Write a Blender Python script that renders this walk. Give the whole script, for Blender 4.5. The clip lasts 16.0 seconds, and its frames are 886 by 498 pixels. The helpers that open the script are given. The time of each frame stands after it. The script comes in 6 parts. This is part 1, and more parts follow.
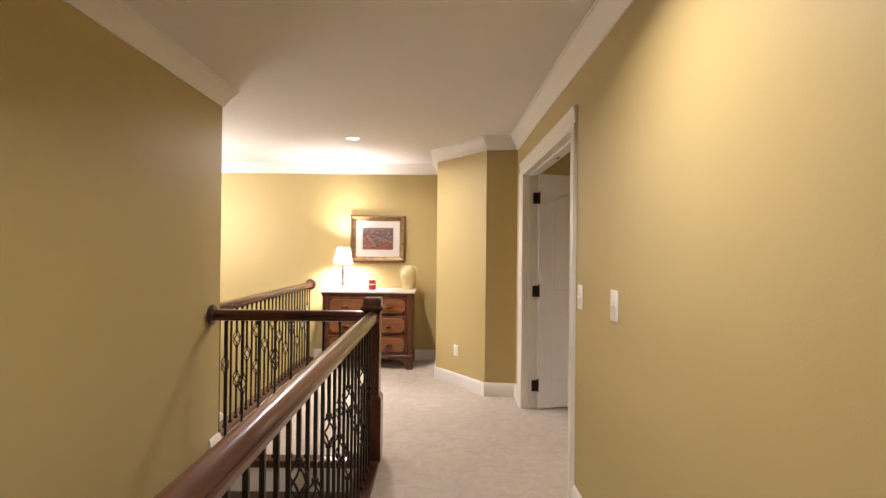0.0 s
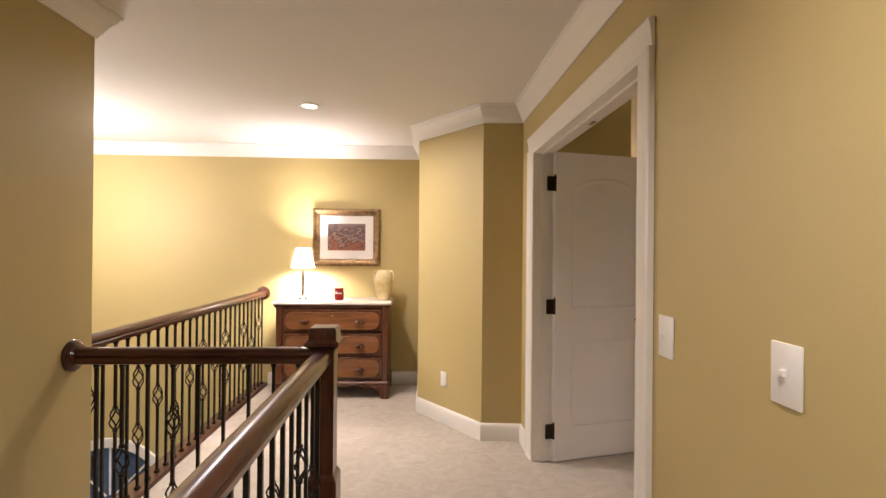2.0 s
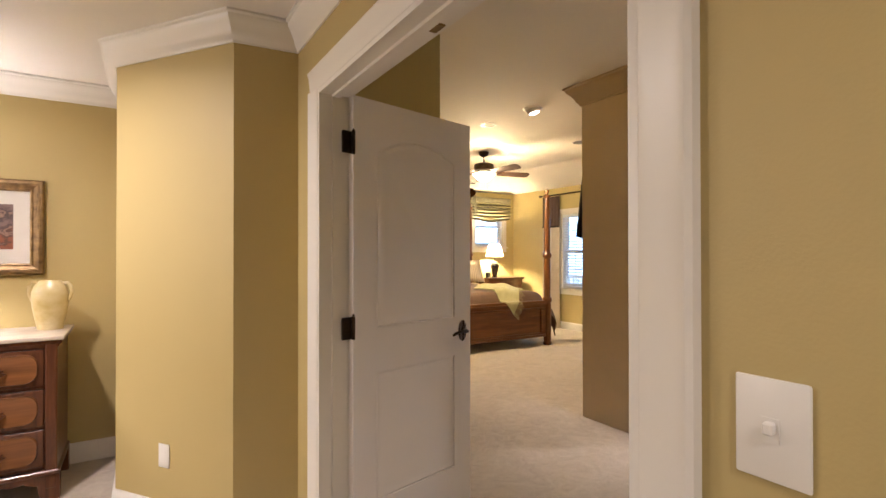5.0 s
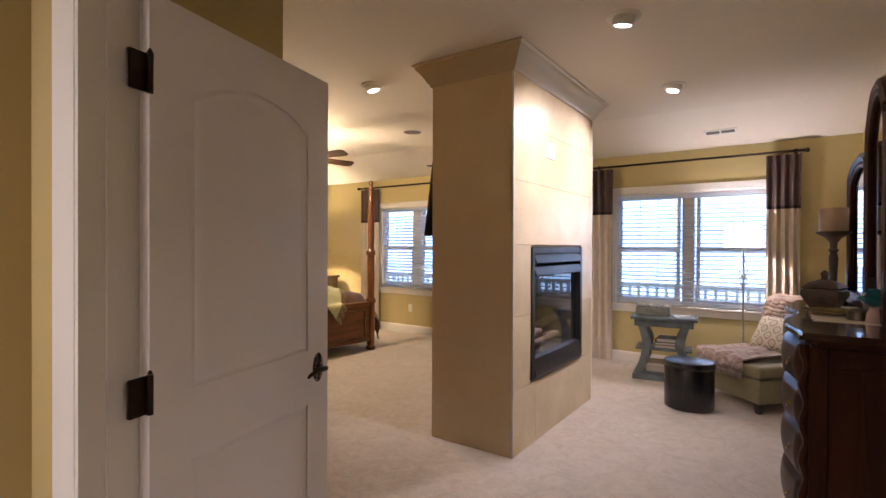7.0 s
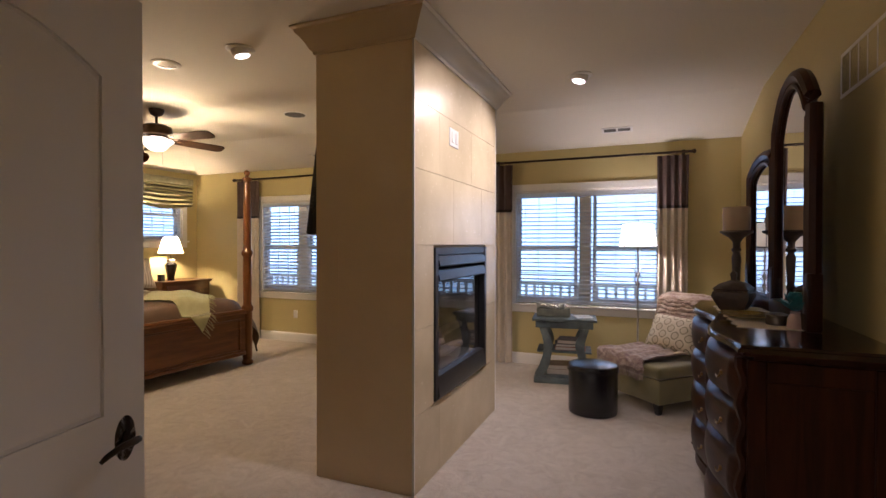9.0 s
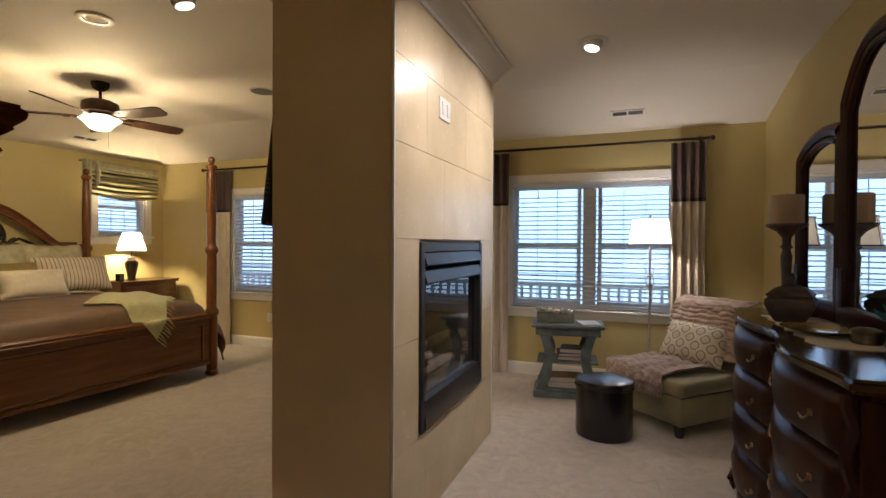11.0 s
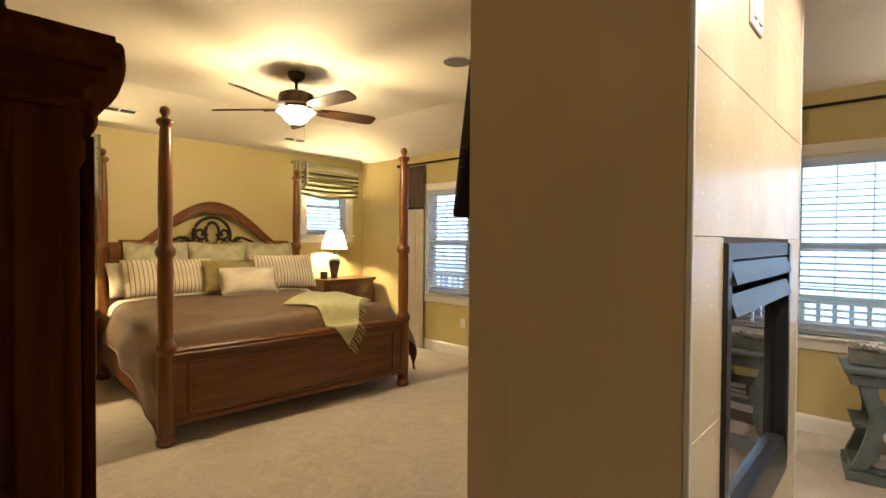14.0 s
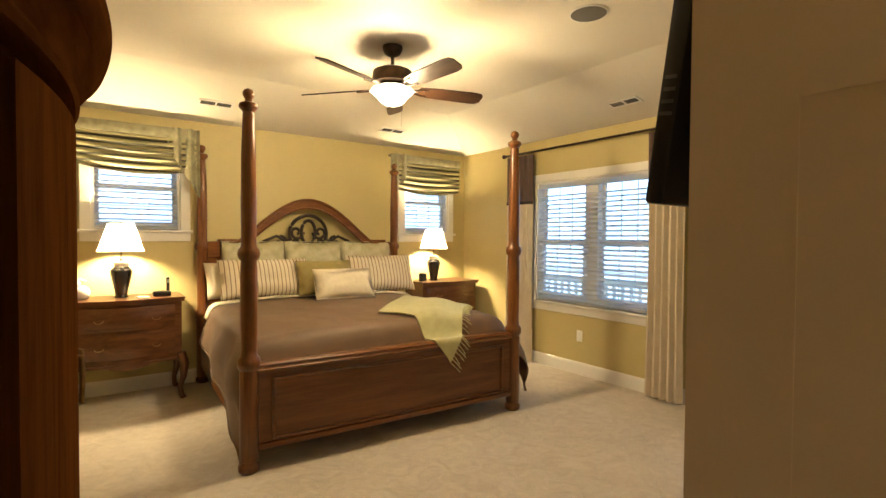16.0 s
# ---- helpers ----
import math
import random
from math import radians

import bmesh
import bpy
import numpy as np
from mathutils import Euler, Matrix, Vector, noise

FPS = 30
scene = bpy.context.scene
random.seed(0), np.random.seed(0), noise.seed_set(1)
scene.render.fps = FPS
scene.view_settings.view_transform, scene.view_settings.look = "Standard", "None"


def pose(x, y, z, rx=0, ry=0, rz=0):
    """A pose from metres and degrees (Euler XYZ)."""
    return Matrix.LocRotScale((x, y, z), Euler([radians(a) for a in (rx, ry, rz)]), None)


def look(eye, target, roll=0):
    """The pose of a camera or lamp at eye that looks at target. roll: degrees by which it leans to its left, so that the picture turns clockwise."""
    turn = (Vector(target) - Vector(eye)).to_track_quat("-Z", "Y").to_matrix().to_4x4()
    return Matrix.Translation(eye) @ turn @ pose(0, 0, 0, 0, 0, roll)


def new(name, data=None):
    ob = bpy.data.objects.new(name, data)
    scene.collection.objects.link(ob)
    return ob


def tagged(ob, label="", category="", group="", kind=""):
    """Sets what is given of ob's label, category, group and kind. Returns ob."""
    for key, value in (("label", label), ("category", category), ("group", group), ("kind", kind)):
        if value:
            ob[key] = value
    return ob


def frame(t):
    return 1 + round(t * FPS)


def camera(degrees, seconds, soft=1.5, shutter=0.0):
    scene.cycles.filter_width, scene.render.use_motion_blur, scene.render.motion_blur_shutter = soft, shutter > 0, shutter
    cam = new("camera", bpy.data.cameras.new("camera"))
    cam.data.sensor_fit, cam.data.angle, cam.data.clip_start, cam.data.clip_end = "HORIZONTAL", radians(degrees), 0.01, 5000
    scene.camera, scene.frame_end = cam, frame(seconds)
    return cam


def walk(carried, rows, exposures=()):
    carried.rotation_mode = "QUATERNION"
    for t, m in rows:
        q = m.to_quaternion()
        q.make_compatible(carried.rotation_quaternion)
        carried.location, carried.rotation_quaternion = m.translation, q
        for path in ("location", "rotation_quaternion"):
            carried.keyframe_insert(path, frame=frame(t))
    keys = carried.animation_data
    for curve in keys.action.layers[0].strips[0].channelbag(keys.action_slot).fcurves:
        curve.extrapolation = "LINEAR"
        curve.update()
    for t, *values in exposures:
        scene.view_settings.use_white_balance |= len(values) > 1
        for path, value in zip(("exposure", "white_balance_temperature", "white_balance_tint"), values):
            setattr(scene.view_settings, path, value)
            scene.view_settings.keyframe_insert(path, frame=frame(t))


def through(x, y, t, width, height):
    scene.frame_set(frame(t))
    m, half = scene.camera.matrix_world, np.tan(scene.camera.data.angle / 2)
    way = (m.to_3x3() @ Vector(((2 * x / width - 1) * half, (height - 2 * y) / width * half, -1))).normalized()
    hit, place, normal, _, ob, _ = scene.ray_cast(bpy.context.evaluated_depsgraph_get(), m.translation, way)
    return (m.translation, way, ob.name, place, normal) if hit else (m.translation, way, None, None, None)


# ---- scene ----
cam = camera(83.9, 16.0)
PATH = [
    (0, (0.056, -0.103, 1.36), (0.072, 1.897, 1.371), 0.6),
    (0.5, (0.063, 0.194, 1.363), (0.09, 2.194, 1.374), 0.6),
    (1, (0.054, 0.441, 1.374), (0.098, 2.441, 1.383), 0.5),
    (1.5, (0.036, 0.717, 1.378), (0.095, 2.716, 1.388), 0.5),
    (2, (0.034, 0.969, 1.393), (0.131, 2.966, 1.396), 0.5),
    (2.5, (0.04, 1.185, 1.38), (0.232, 3.176, 1.39), 0.6),
    (3, (0.031, 1.396, 1.361), (0.363, 3.368, 1.383), 0.4),
    (3.5, (0.039, 1.559, 1.349), (0.526, 3.499, 1.371), 0.4),
    (4, (0.054, 1.75, 1.348), (0.687, 3.647, 1.374), 0.2),
    (4.5, (0.073, 1.952, 1.349), (0.911, 3.767, 1.378), 0.2),
    (4.7, (0.094, 2.019, 1.349), (1.024, 3.789, 1.374), 0.1),
    (6.8, (0.286, 2.812, 1.427), (1.878, 4.023, 1.407), 0.1),
    (7, (0.33, 2.844, 1.402), (1.969, 3.99, 1.391), 0.2),
    (7.5, (0.44, 2.923, 1.414), (2.191, 3.889, 1.391), 0.0),
    (8, (0.563, 3.003, 1.431), (2.385, 3.827, 1.403), 0.1),
    (8.5, (0.669, 3.068, 1.42), (2.507, 3.854, 1.398), 0.1),
    (10.8, (1.266, 3.308, 1.421), (3.135, 4.021, 1.388), 0.1),
    (11, (1.325, 3.338, 1.396), (3.188, 4.067, 1.372), 0.3),
    (11.5, (1.451, 3.418, 1.399), (3.27, 4.25, 1.362), 0.3),
    (12, (1.593, 3.52, 1.399), (3.343, 4.487, 1.367), 0.4),
    (12.5, (1.683, 3.61, 1.399), (3.357, 4.705, 1.364), 0.4),
    (13, (1.801, 3.729, 1.393), (3.402, 4.928, 1.36), 0.5),
    (13.5, (1.935, 3.847, 1.393), (3.469, 5.13, 1.357), 0.5),
    (14, (2.048, 3.974, 1.401), (3.511, 5.337, 1.366), 0.4),
    (14.5, (2.165, 4.113, 1.386), (3.526, 5.579, 1.352), 0.3),
    (15, (2.256, 4.256, 1.389), (3.534, 5.794, 1.354), 0.4),
    (15.5, (2.341, 4.409, 1.402), (3.564, 5.991, 1.364), 0.4),
    (16, (2.42, 4.546, 1.413), (3.591, 6.167, 1.367), 0.4),
]
SKY, DAY, FAN0 = 0.06, 11.5, -14.0
EXPOSE = [(0.0, -1.42, 5800, 21), (2.0, -1.55, 5850, 22), (4.5, -1.52, 5850, 22), (7.0, -1.92, 5550, 30), (8.5, -2.42, 5550, 30), (11.0, -2.78, 5800, 20),
          (12.5, -2.78, 5850, 18), (13.5, -2.30, 5950, 17), (14.0, -2.02, 6050, 17), (14.5, -1.60, 6100, 16), (15.3, -1.62, 6100, 16), (16.0, -1.90, 6050, 16)]
walk(cam, [(t, look(eye, target, roll)) for t, eye, target, roll in PATH], EXPOSE)

# ---- world and large lights ----
EX, NY, SY, WX, BC, BL, HC = 6.57, 9.81, 2.25, 1.57, 2.72, 2.51, 2.45
FY, LX, RX, DX = 6.10, -1.42, 0.79, 0.92

world = bpy.data.worlds.new("sky")
world.use_nodes = True
scene.world = world
wn, wl = world.node_tree.nodes, world.node_tree.links
sky = wn.new("ShaderNodeTexSky")
sky.sky_type, sky.sun_disc = "NISHITA", False
sky.sun_elevation, sky.sun_rotation = radians(50), radians(250)
sky.air_density, sky.dust_density, sky.ozone_density = 1.6, 0.4, 5.0
wl.new(sky.outputs["Color"], wn["Background"].inputs["Color"])
wn["Background"].inputs["Strength"].default_value = SKY

sun = new("sun", bpy.data.lights.new("sun", "SUN"))
sun.data.energy, sun.data.angle, sun.data.color = 0.8, radians(12), (1.0, 0.95, 0.88)
sun.matrix_world = look((-20, 8, 18), (0, 0, 0))


def lamp(name, kind, place, watts, colour, size=0.1, target=None, spread=180):
    ob = new(name, bpy.data.lights.new(name, kind))
    ob.data.energy, ob.data.color = watts, colour
    if kind == "AREA":
        ob.data.shape, ob.data.size, ob.data.spread = "DISK", size, radians(spread)
    else:
        ob.data.shadow_soft_size = size
    ob.matrix_world = look(place, target) if target else Matrix.Translation(place)
    return ob


WARM = (1.0, 0.76, 0.37)
SOFT = (1.0, 0.88, 0.70)
BLUE = (0.62, 0.80, 1.0)


# ---- materials ----
def material(name):
    m = bpy.data.materials.new(name)
    m.use_nodes = True
    return m, m.node_tree.nodes, m.node_tree.links, m.node_tree.nodes["Principled BSDF"]


def surface(name, base, second=None, scale=6.0, rough=0.6, metal=0.0, bump=0.0, bump_scale=60.0,
            stretch=(1, 1, 1), coat=0.0, detail=4.0, vary=0.0, sheen=0.0, spec=0.5):
    """A two-scale noise material: base and second colours mixed by noise, fine relief by bump."""
    m, n, l, p = material(name)
    second = second or tuple(c * 0.88 for c in base)
    tc = n.new("ShaderNodeTexCoord")
    mp = n.new("ShaderNodeMapping")
    mp.inputs["Scale"].default_value = stretch
    l.new(tc.outputs["Object"], mp.inputs["Vector"])
    nz = n.new("ShaderNodeTexNoise")
    nz.inputs["Scale"].default_value, nz.inputs["Detail"].default_value = scale, detail
    l.new(mp.outputs["Vector"], nz.inputs["Vector"])
    ramp = n.new("ShaderNodeValToRGB")
    ramp.color_ramp.elements[0].position, ramp.color_ramp.elements[1].position = 0.32, 0.68
    ramp.color_ramp.elements[0].color, ramp.color_ramp.elements[1].color = (*second, 1), (*base, 1)
    l.new(nz.outputs["Fac"], ramp.inputs["Fac"])
    colour = ramp.outputs["Color"]
    if vary:
        info, hsv = n.new("ShaderNodeObjectInfo"), n.new("ShaderNodeHueSaturation")
        mr = n.new("ShaderNodeMapRange")
        mr.inputs["To Min"].default_value, mr.inputs["To Max"].default_value = 1 - vary, 1 + vary
        l.new(info.outputs["Random"], mr.inputs["Value"])
        l.new(mr.outputs["Result"], hsv.inputs["Value"])
        l.new(colour, hsv.inputs["Color"])
        colour = hsv.outputs["Color"]
    l.new(colour, p.inputs["Base Color"])
    p.inputs["Metallic"].default_value = metal
    p.inputs["Specular IOR Level"].default_value = spec
    p.inputs["Coat Weight"].default_value, p.inputs["Coat Roughness"].default_value = coat, 0.12
    p.inputs["Sheen Weight"].default_value = sheen
    fine = n.new("ShaderNodeTexNoise")
    fine.inputs["Scale"].default_value, fine.inputs["Detail"].default_value = bump_scale, 3.0
    l.new(mp.outputs["Vector"], fine.inputs["Vector"])
    rr = n.new("ShaderNodeMapRange")
    rr.inputs["To Min"].default_value, rr.inputs["To Max"].default_value = rough * 0.85, min(1.0, rough * 1.15)
    l.new(fine.outputs["Fac"], rr.inputs["Value"])
    l.new(rr.outputs["Result"], p.inputs["Roughness"])
    if bump:
        b = n.new("ShaderNodeBump")
        b.inputs["Strength"].default_value, b.inputs["Distance"].default_value = bump, 0.01
        l.new(fine.outputs["Fac"], b.inputs["Height"])
        l.new(b.outputs["Normal"], p.inputs["Normal"])
    return m


def wood(name, light, dark, along="x", rough=0.35, coat=0.25, scale=1.0, spec=0.28):
    """Stained wood: long fibres along one axis, with slow figure and fine pores."""
    st = {"x": (1.2, 14, 14), "y": (14, 1.2, 14), "z": (14, 14, 1.2)}[along]
    m, n, l, p = material(name)
    tc, mp = n.new("ShaderNodeTexCoord"), n.new("ShaderNodeMapping")
    mp.inputs["Scale"].default_value = tuple(s * scale for s in st)
    l.new(tc.outputs["Object"], mp.inputs["Vector"])
    n1, n2 = n.new("ShaderNodeTexNoise"), n.new("ShaderNodeTexNoise")
    n1.inputs["Scale"].default_value, n1.inputs["Detail"].default_value, n1.inputs["Distortion"].default_value = 1.6, 6, 0.8
    n2.inputs["Scale"].default_value, n2.inputs["Detail"].default_value = 9.0, 4
    l.new(mp.outputs["Vector"], n1.inputs["Vector"])
    l.new(mp.outputs["Vector"], n2.inputs["Vector"])
    mix = n.new("ShaderNodeMath")
    mix.operation = "MULTIPLY_ADD"
    mix.inputs[1].default_value = 0.35
    l.new(n2.outputs["Fac"], mix.inputs[0])
    l.new(n1.outputs["Fac"], mix.inputs[2])
    ramp = n.new("ShaderNodeValToRGB")
    ramp.color_ramp.elements[0].position, ramp.color_ramp.elements[1].position = 0.45, 0.85
    ramp.color_ramp.elements[0].color, ramp.color_ramp.elements[1].color = (*dark, 1), (*light, 1)
    l.new(mix.outputs[0], ramp.inputs["Fac"])
    l.new(ramp.outputs["Color"], p.inputs["Base Color"])
    p.inputs["Roughness"].default_value = rough
    p.inputs["Coat Weight"].default_value, p.inputs["Coat Roughness"].default_value = coat, 0.15
    p.inputs["Specular IOR Level"].default_value = spec
    b = n.new("ShaderNodeBump")
    b.inputs["Strength"].default_value, b.inputs["Distance"].default_value = 0.08, 0.004
    l.new(n2.outputs["Fac"], b.inputs["Height"])
    l.new(b.outputs["Normal"], p.inputs["Normal"])
    return m


def glow(name, colour, strength):
    m, n, l, p = material(name)
    p.inputs["Base Color"].default_value = (*colour, 1)
    p.inputs["Emission Color"].default_value, p.inputs["Emission Strength"].default_value = (*colour, 1), strength
    return m


def glass(name, tint=(1, 1, 1), rough=0.0):
    m, n, l, p = material(name)
    p.inputs["Base Color"].default_value = (*tint, 1)
    p.inputs["Roughness"].default_value, p.inputs["Transmission Weight"].default_value = rough, 1.0
    p.inputs["IOR"].default_value = 1.45
    return m


def cloth_shade(name, colour, strength=0.0, through=0.8):
    """Lamp shade fabric that lets light through."""
    m, n, l, p = material(name)
    p.inputs["Base Color"].default_value, p.inputs["Roughness"].default_value = (*colour, 1), 0.9
    tr, mix = n.new("ShaderNodeBsdfTranslucent"), n.new("ShaderNodeMixShader")
    tr.inputs["Color"].default_value = (*colour, 1)
    mix.inputs[0].default_value = through
    l.new(p.outputs[0], mix.inputs[1])
    l.new(tr.outputs[0], mix.inputs[2])
    l.new(mix.outputs[0], n["Material Output"].inputs["Surface"])
    return m


def stripes(name, base, line, axis, period, width, rough=0.9, bump=0.15):
    """Woven cloth with narrow stripes across one axis."""
    m, n, l, p = material(name)
    tc, sx = n.new("ShaderNodeTexCoord"), n.new("ShaderNodeSeparateXYZ")
    l.new(tc.outputs["Object"], sx.inputs[0])
    mod, lt, mx = n.new("ShaderNodeMath"), n.new("ShaderNodeMath"), n.new("ShaderNodeMix")
    mod.operation, mod.inputs[1].default_value = "PINGPONG", period
    lt.operation, lt.inputs[1].default_value = "LESS_THAN", width
    mx.data_type = "RGBA"
    mx.inputs["A"].default_value, mx.inputs["B"].default_value = (*base, 1), (*line, 1)
    l.new(sx.outputs[axis], mod.inputs[0])
    l.new(mod.outputs[0], lt.inputs[0])
    l.new(lt.outputs[0], mx.inputs["Factor"])
    l.new(mx.outputs["Result"], p.inputs["Base Color"])
    p.inputs["Roughness"].default_value = rough
    nz, b = n.new("ShaderNodeTexNoise"), n.new("ShaderNodeBump")
    nz.inputs["Scale"].default_value = 220
    l.new(tc.outputs["Object"], nz.inputs["Vector"])
    b.inputs["Strength"].default_value, b.inputs["Distance"].default_value = bump, 0.004
    l.new(nz.outputs["Fac"], b.inputs["Height"])
    l.new(b.outputs["Normal"], p.inputs["Normal"])
    return m


def carpet(name, light, dark):
    """Cut pile: tufts, soft tread marks a hand wide and slow shading over a metre."""
    m, n, l, p = material(name)
    tc = n.new("ShaderNodeTexCoord")
    fields = []
    for scale, detail, rough, warp in ((240, 2, 0.5, 0.0), (7.5, 5, 0.65, 1.6), (1.1, 3, 0.5, 0.4)):
        nz = n.new("ShaderNodeTexNoise")
        nz.inputs["Scale"].default_value, nz.inputs["Detail"].default_value = scale, detail
        nz.inputs["Roughness"].default_value, nz.inputs["Distortion"].default_value = rough, warp
        l.new(tc.outputs["Object"], nz.inputs["Vector"])
        fields.append(nz.outputs["Fac"])
    acc = None
    for f, w in zip(fields, (0.42, 0.55, 0.30)):
        k = n.new("ShaderNodeMath")
        k.operation, k.inputs[1].default_value = "MULTIPLY_ADD", w
        k.inputs[2].default_value = -0.14
        l.new(f, k.inputs[0])
        if acc:
            l.new(acc, k.inputs[2])
        acc = k.outputs[0]
    ramp = n.new("ShaderNodeValToRGB")
    ramp.color_ramp.elements[0].position, ramp.color_ramp.elements[1].position = 0.34, 0.66
    ramp.color_ramp.elements[0].color, ramp.color_ramp.elements[1].color = (*dark, 1), (*light, 1)
    l.new(acc, ramp.inputs["Fac"])
    l.new(ramp.outputs["Color"], p.inputs["Base Color"])
    p.inputs["Roughness"].default_value, p.inputs["Specular IOR Level"].default_value = 0.97, 0.08
    p.inputs["Sheen Weight"].default_value = 0.25
    b1, b2 = n.new("ShaderNodeBump"), n.new("ShaderNodeBump")
    b1.inputs["Strength"].default_value, b1.inputs["Distance"].default_value = 0.35, 0.006
    b2.inputs["Strength"].default_value, b2.inputs["Distance"].default_value = 0.35, 0.02
    l.new(fields[0], b1.inputs["Height"])
    l.new(fields[1], b2.inputs["Height"])
    l.new(b2.outputs["Normal"], b1.inputs["Normal"])
    l.new(b1.outputs["Normal"], p.inputs["Normal"])
    return m


PAINT = surface("wall_paint", (0.505, 0.40, 0.168), (0.485, 0.385, 0.161), 1.4, 0.55, bump=0.05, bump_scale=180)
PAINTB = surface("bedroom_wall_paint", (0.545, 0.455, 0.205), (0.525, 0.438, 0.196), 1.4, 0.55, bump=0.05, bump_scale=180)
CEILB = surface("bedroom_ceiling_paint", (0.79, 0.74, 0.645), (0.77, 0.72, 0.625), 1.0, 0.8, bump=0.06, bump_scale=150)
CEIL = surface("ceiling_paint", (0.80, 0.775, 0.735), (0.78, 0.755, 0.715), 1.0, 0.8, bump=0.06, bump_scale=150)
TRIM = surface("trim_paint", (0.80, 0.775, 0.73), (0.77, 0.745, 0.70), 2.0, 0.35, bump=0.02, bump_scale=90)
DOORW = surface("door_paint", (0.83, 0.80, 0.79), (0.80, 0.77, 0.76), 2.0, 0.4, bump=0.03, bump_scale=120)
CARPET = carpet("carpet_pile", (0.58, 0.515, 0.44), (0.40, 0.345, 0.28))
RAILW = {a: wood("rail_wood_" + a, (0.085, 0.029, 0.0145), (0.034, 0.011, 0.0065), a, 0.28, 0.4) for a in "xyz"}
IRON = surface("wrought_iron", (0.022, 0.018, 0.016), (0.035, 0.024, 0.018), 30, 0.42, 0.7, bump=0.1, bump_scale=120)
BRONZE = surface("dark_bronze", (0.030, 0.022, 0.018), (0.045, 0.03, 0.02), 20, 0.4, 0.8)
CHESTW = {a: wood("walnut_" + a, (0.25, 0.102, 0.034), (0.155, 0.060, 0.021), a, 0.35, 0.3) for a in "xz"}
CHESTD = wood("dark_walnut", (0.14, 0.050, 0.022), (0.06, 0.02, 0.01), "z", 0.35, 0.3)
BEDW = {a: wood("bed_wood_" + a, (0.165, 0.060, 0.0145), (0.085, 0.029, 0.0068), a, 0.3, 0.35) for a in "xyz"}
DRESSW = {a: wood("mahogany_" + a, (0.040, 0.0110, 0.0042), (0.016, 0.0045, 0.0018), a, 0.34, 0.02, spec=0.14) for a in "xyz"}
DRESSTOP = wood("polished_mahogany", (0.034, 0.0090, 0.0035), (0.016, 0.0045, 0.002), "x", 0.14, 0.6)
MARBLE = surface("marble", (0.78, 0.72, 0.65), (0.60, 0.53, 0.46), 5, 0.22, detail=8, bump=0.0)
GOLD = surface("gilt", (0.27, 0.17, 0.07), (0.13, 0.08, 0.035), 25, 0.4, 0.6, bump=0.2, bump_scale=70)
BRASS = surface("aged_brass", (0.34, 0.22, 0.09), (0.18, 0.11, 0.04), 30, 0.32, 0.9)
PLASTIC = surface("white_plastic", (0.82, 0.80, 0.76), (0.80, 0.78, 0.74), 3, 0.35)
TILE = surface("fireplace_tile", (0.78, 0.655, 0.445), (0.66, 0.54, 0.35), 3.2, 0.26, bump=0.04, bump_scale=40, detail=7, vary=0.03)
TANP = surface("tan_panel_paint", (0.73, 0.585, 0.38), (0.68, 0.54, 0.34), 2.5, 0.45, bump=0.03, bump_scale=40)
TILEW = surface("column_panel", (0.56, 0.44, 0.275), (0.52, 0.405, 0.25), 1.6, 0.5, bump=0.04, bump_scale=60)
BLACK = surface("black_enamel", (0.018, 0.018, 0.020), (0.026, 0.026, 0.028), 14, 0.3, 0.2)
FIREGLASS = glass("fire_glass", (0.75, 0.75, 0.78))
PANE = glass("window_pane")
MIRROR = surface("mirror_silver", (0.92, 0.92, 0.92), (0.92, 0.92, 0.92), 2, 0.01, 1.0)
BLIND = cloth_shade("blind_slat_white", (0.86, 0.87, 0.88), 0.0, 0.68)
CREAM = surface("curtain_cream", (0.66, 0.58, 0.46), (0.60, 0.52, 0.41), 9, 0.85, bump=0.25, bump_scale=260, sheen=0.2)
BROWN = surface("curtain_brown", (0.080, 0.048, 0.042), (0.058, 0.034, 0.030), 9, 0.6, bump=0.25, bump_scale=260, sheen=0.12)
LEATHER = surface("black_leather", (0.008, 0.007, 0.009), (0.012, 0.011, 0.013), 8, 0.22, bump=0.25, bump_scale=110, coat=0.2)
OLIVE = surface("olive_velvet", (0.20, 0.175, 0.075), (0.16, 0.14, 0.058), 6, 0.8, bump=0.2, bump_scale=200, sheen=0.5)
BLUEGREY = surface("distressed_blue_paint", (0.145, 0.185, 0.19), (0.07, 0.085, 0.088), 9, 0.6, bump=0.25, bump_scale=60, detail=8)
DUVET = surface("brown_duvet", (0.120, 0.064, 0.028), (0.092, 0.049, 0.022), 7, 0.62, bump=0.25, bump_scale=160, sheen=0.12)
SHEET = surface("ivory_sheet", (0.74, 0.68, 0.56), (0.70, 0.64, 0.52), 6, 0.85, bump=0.2, bump_scale=160)
LINEN = surface("ivory_linen", (0.66, 0.59, 0.46), (0.60, 0.53, 0.41), 30, 0.9, bump=0.3, bump_scale=260)
SAGE = surface("sage_damask", (0.36, 0.33, 0.19), (0.52, 0.49, 0.34), 11, 0.65, bump=0.2, bump_scale=200, detail=6)
OLIVEC = surface("olive_cotton", (0.27, 0.22, 0.075), (0.22, 0.175, 0.06), 14, 0.85, bump=0.25, bump_scale=220)
THROW = surface("green_throw", (0.42, 0.40, 0.20), (0.36, 0.34, 0.165), 16, 0.95, bump=0.5, bump_scale=180, sheen=0.3)
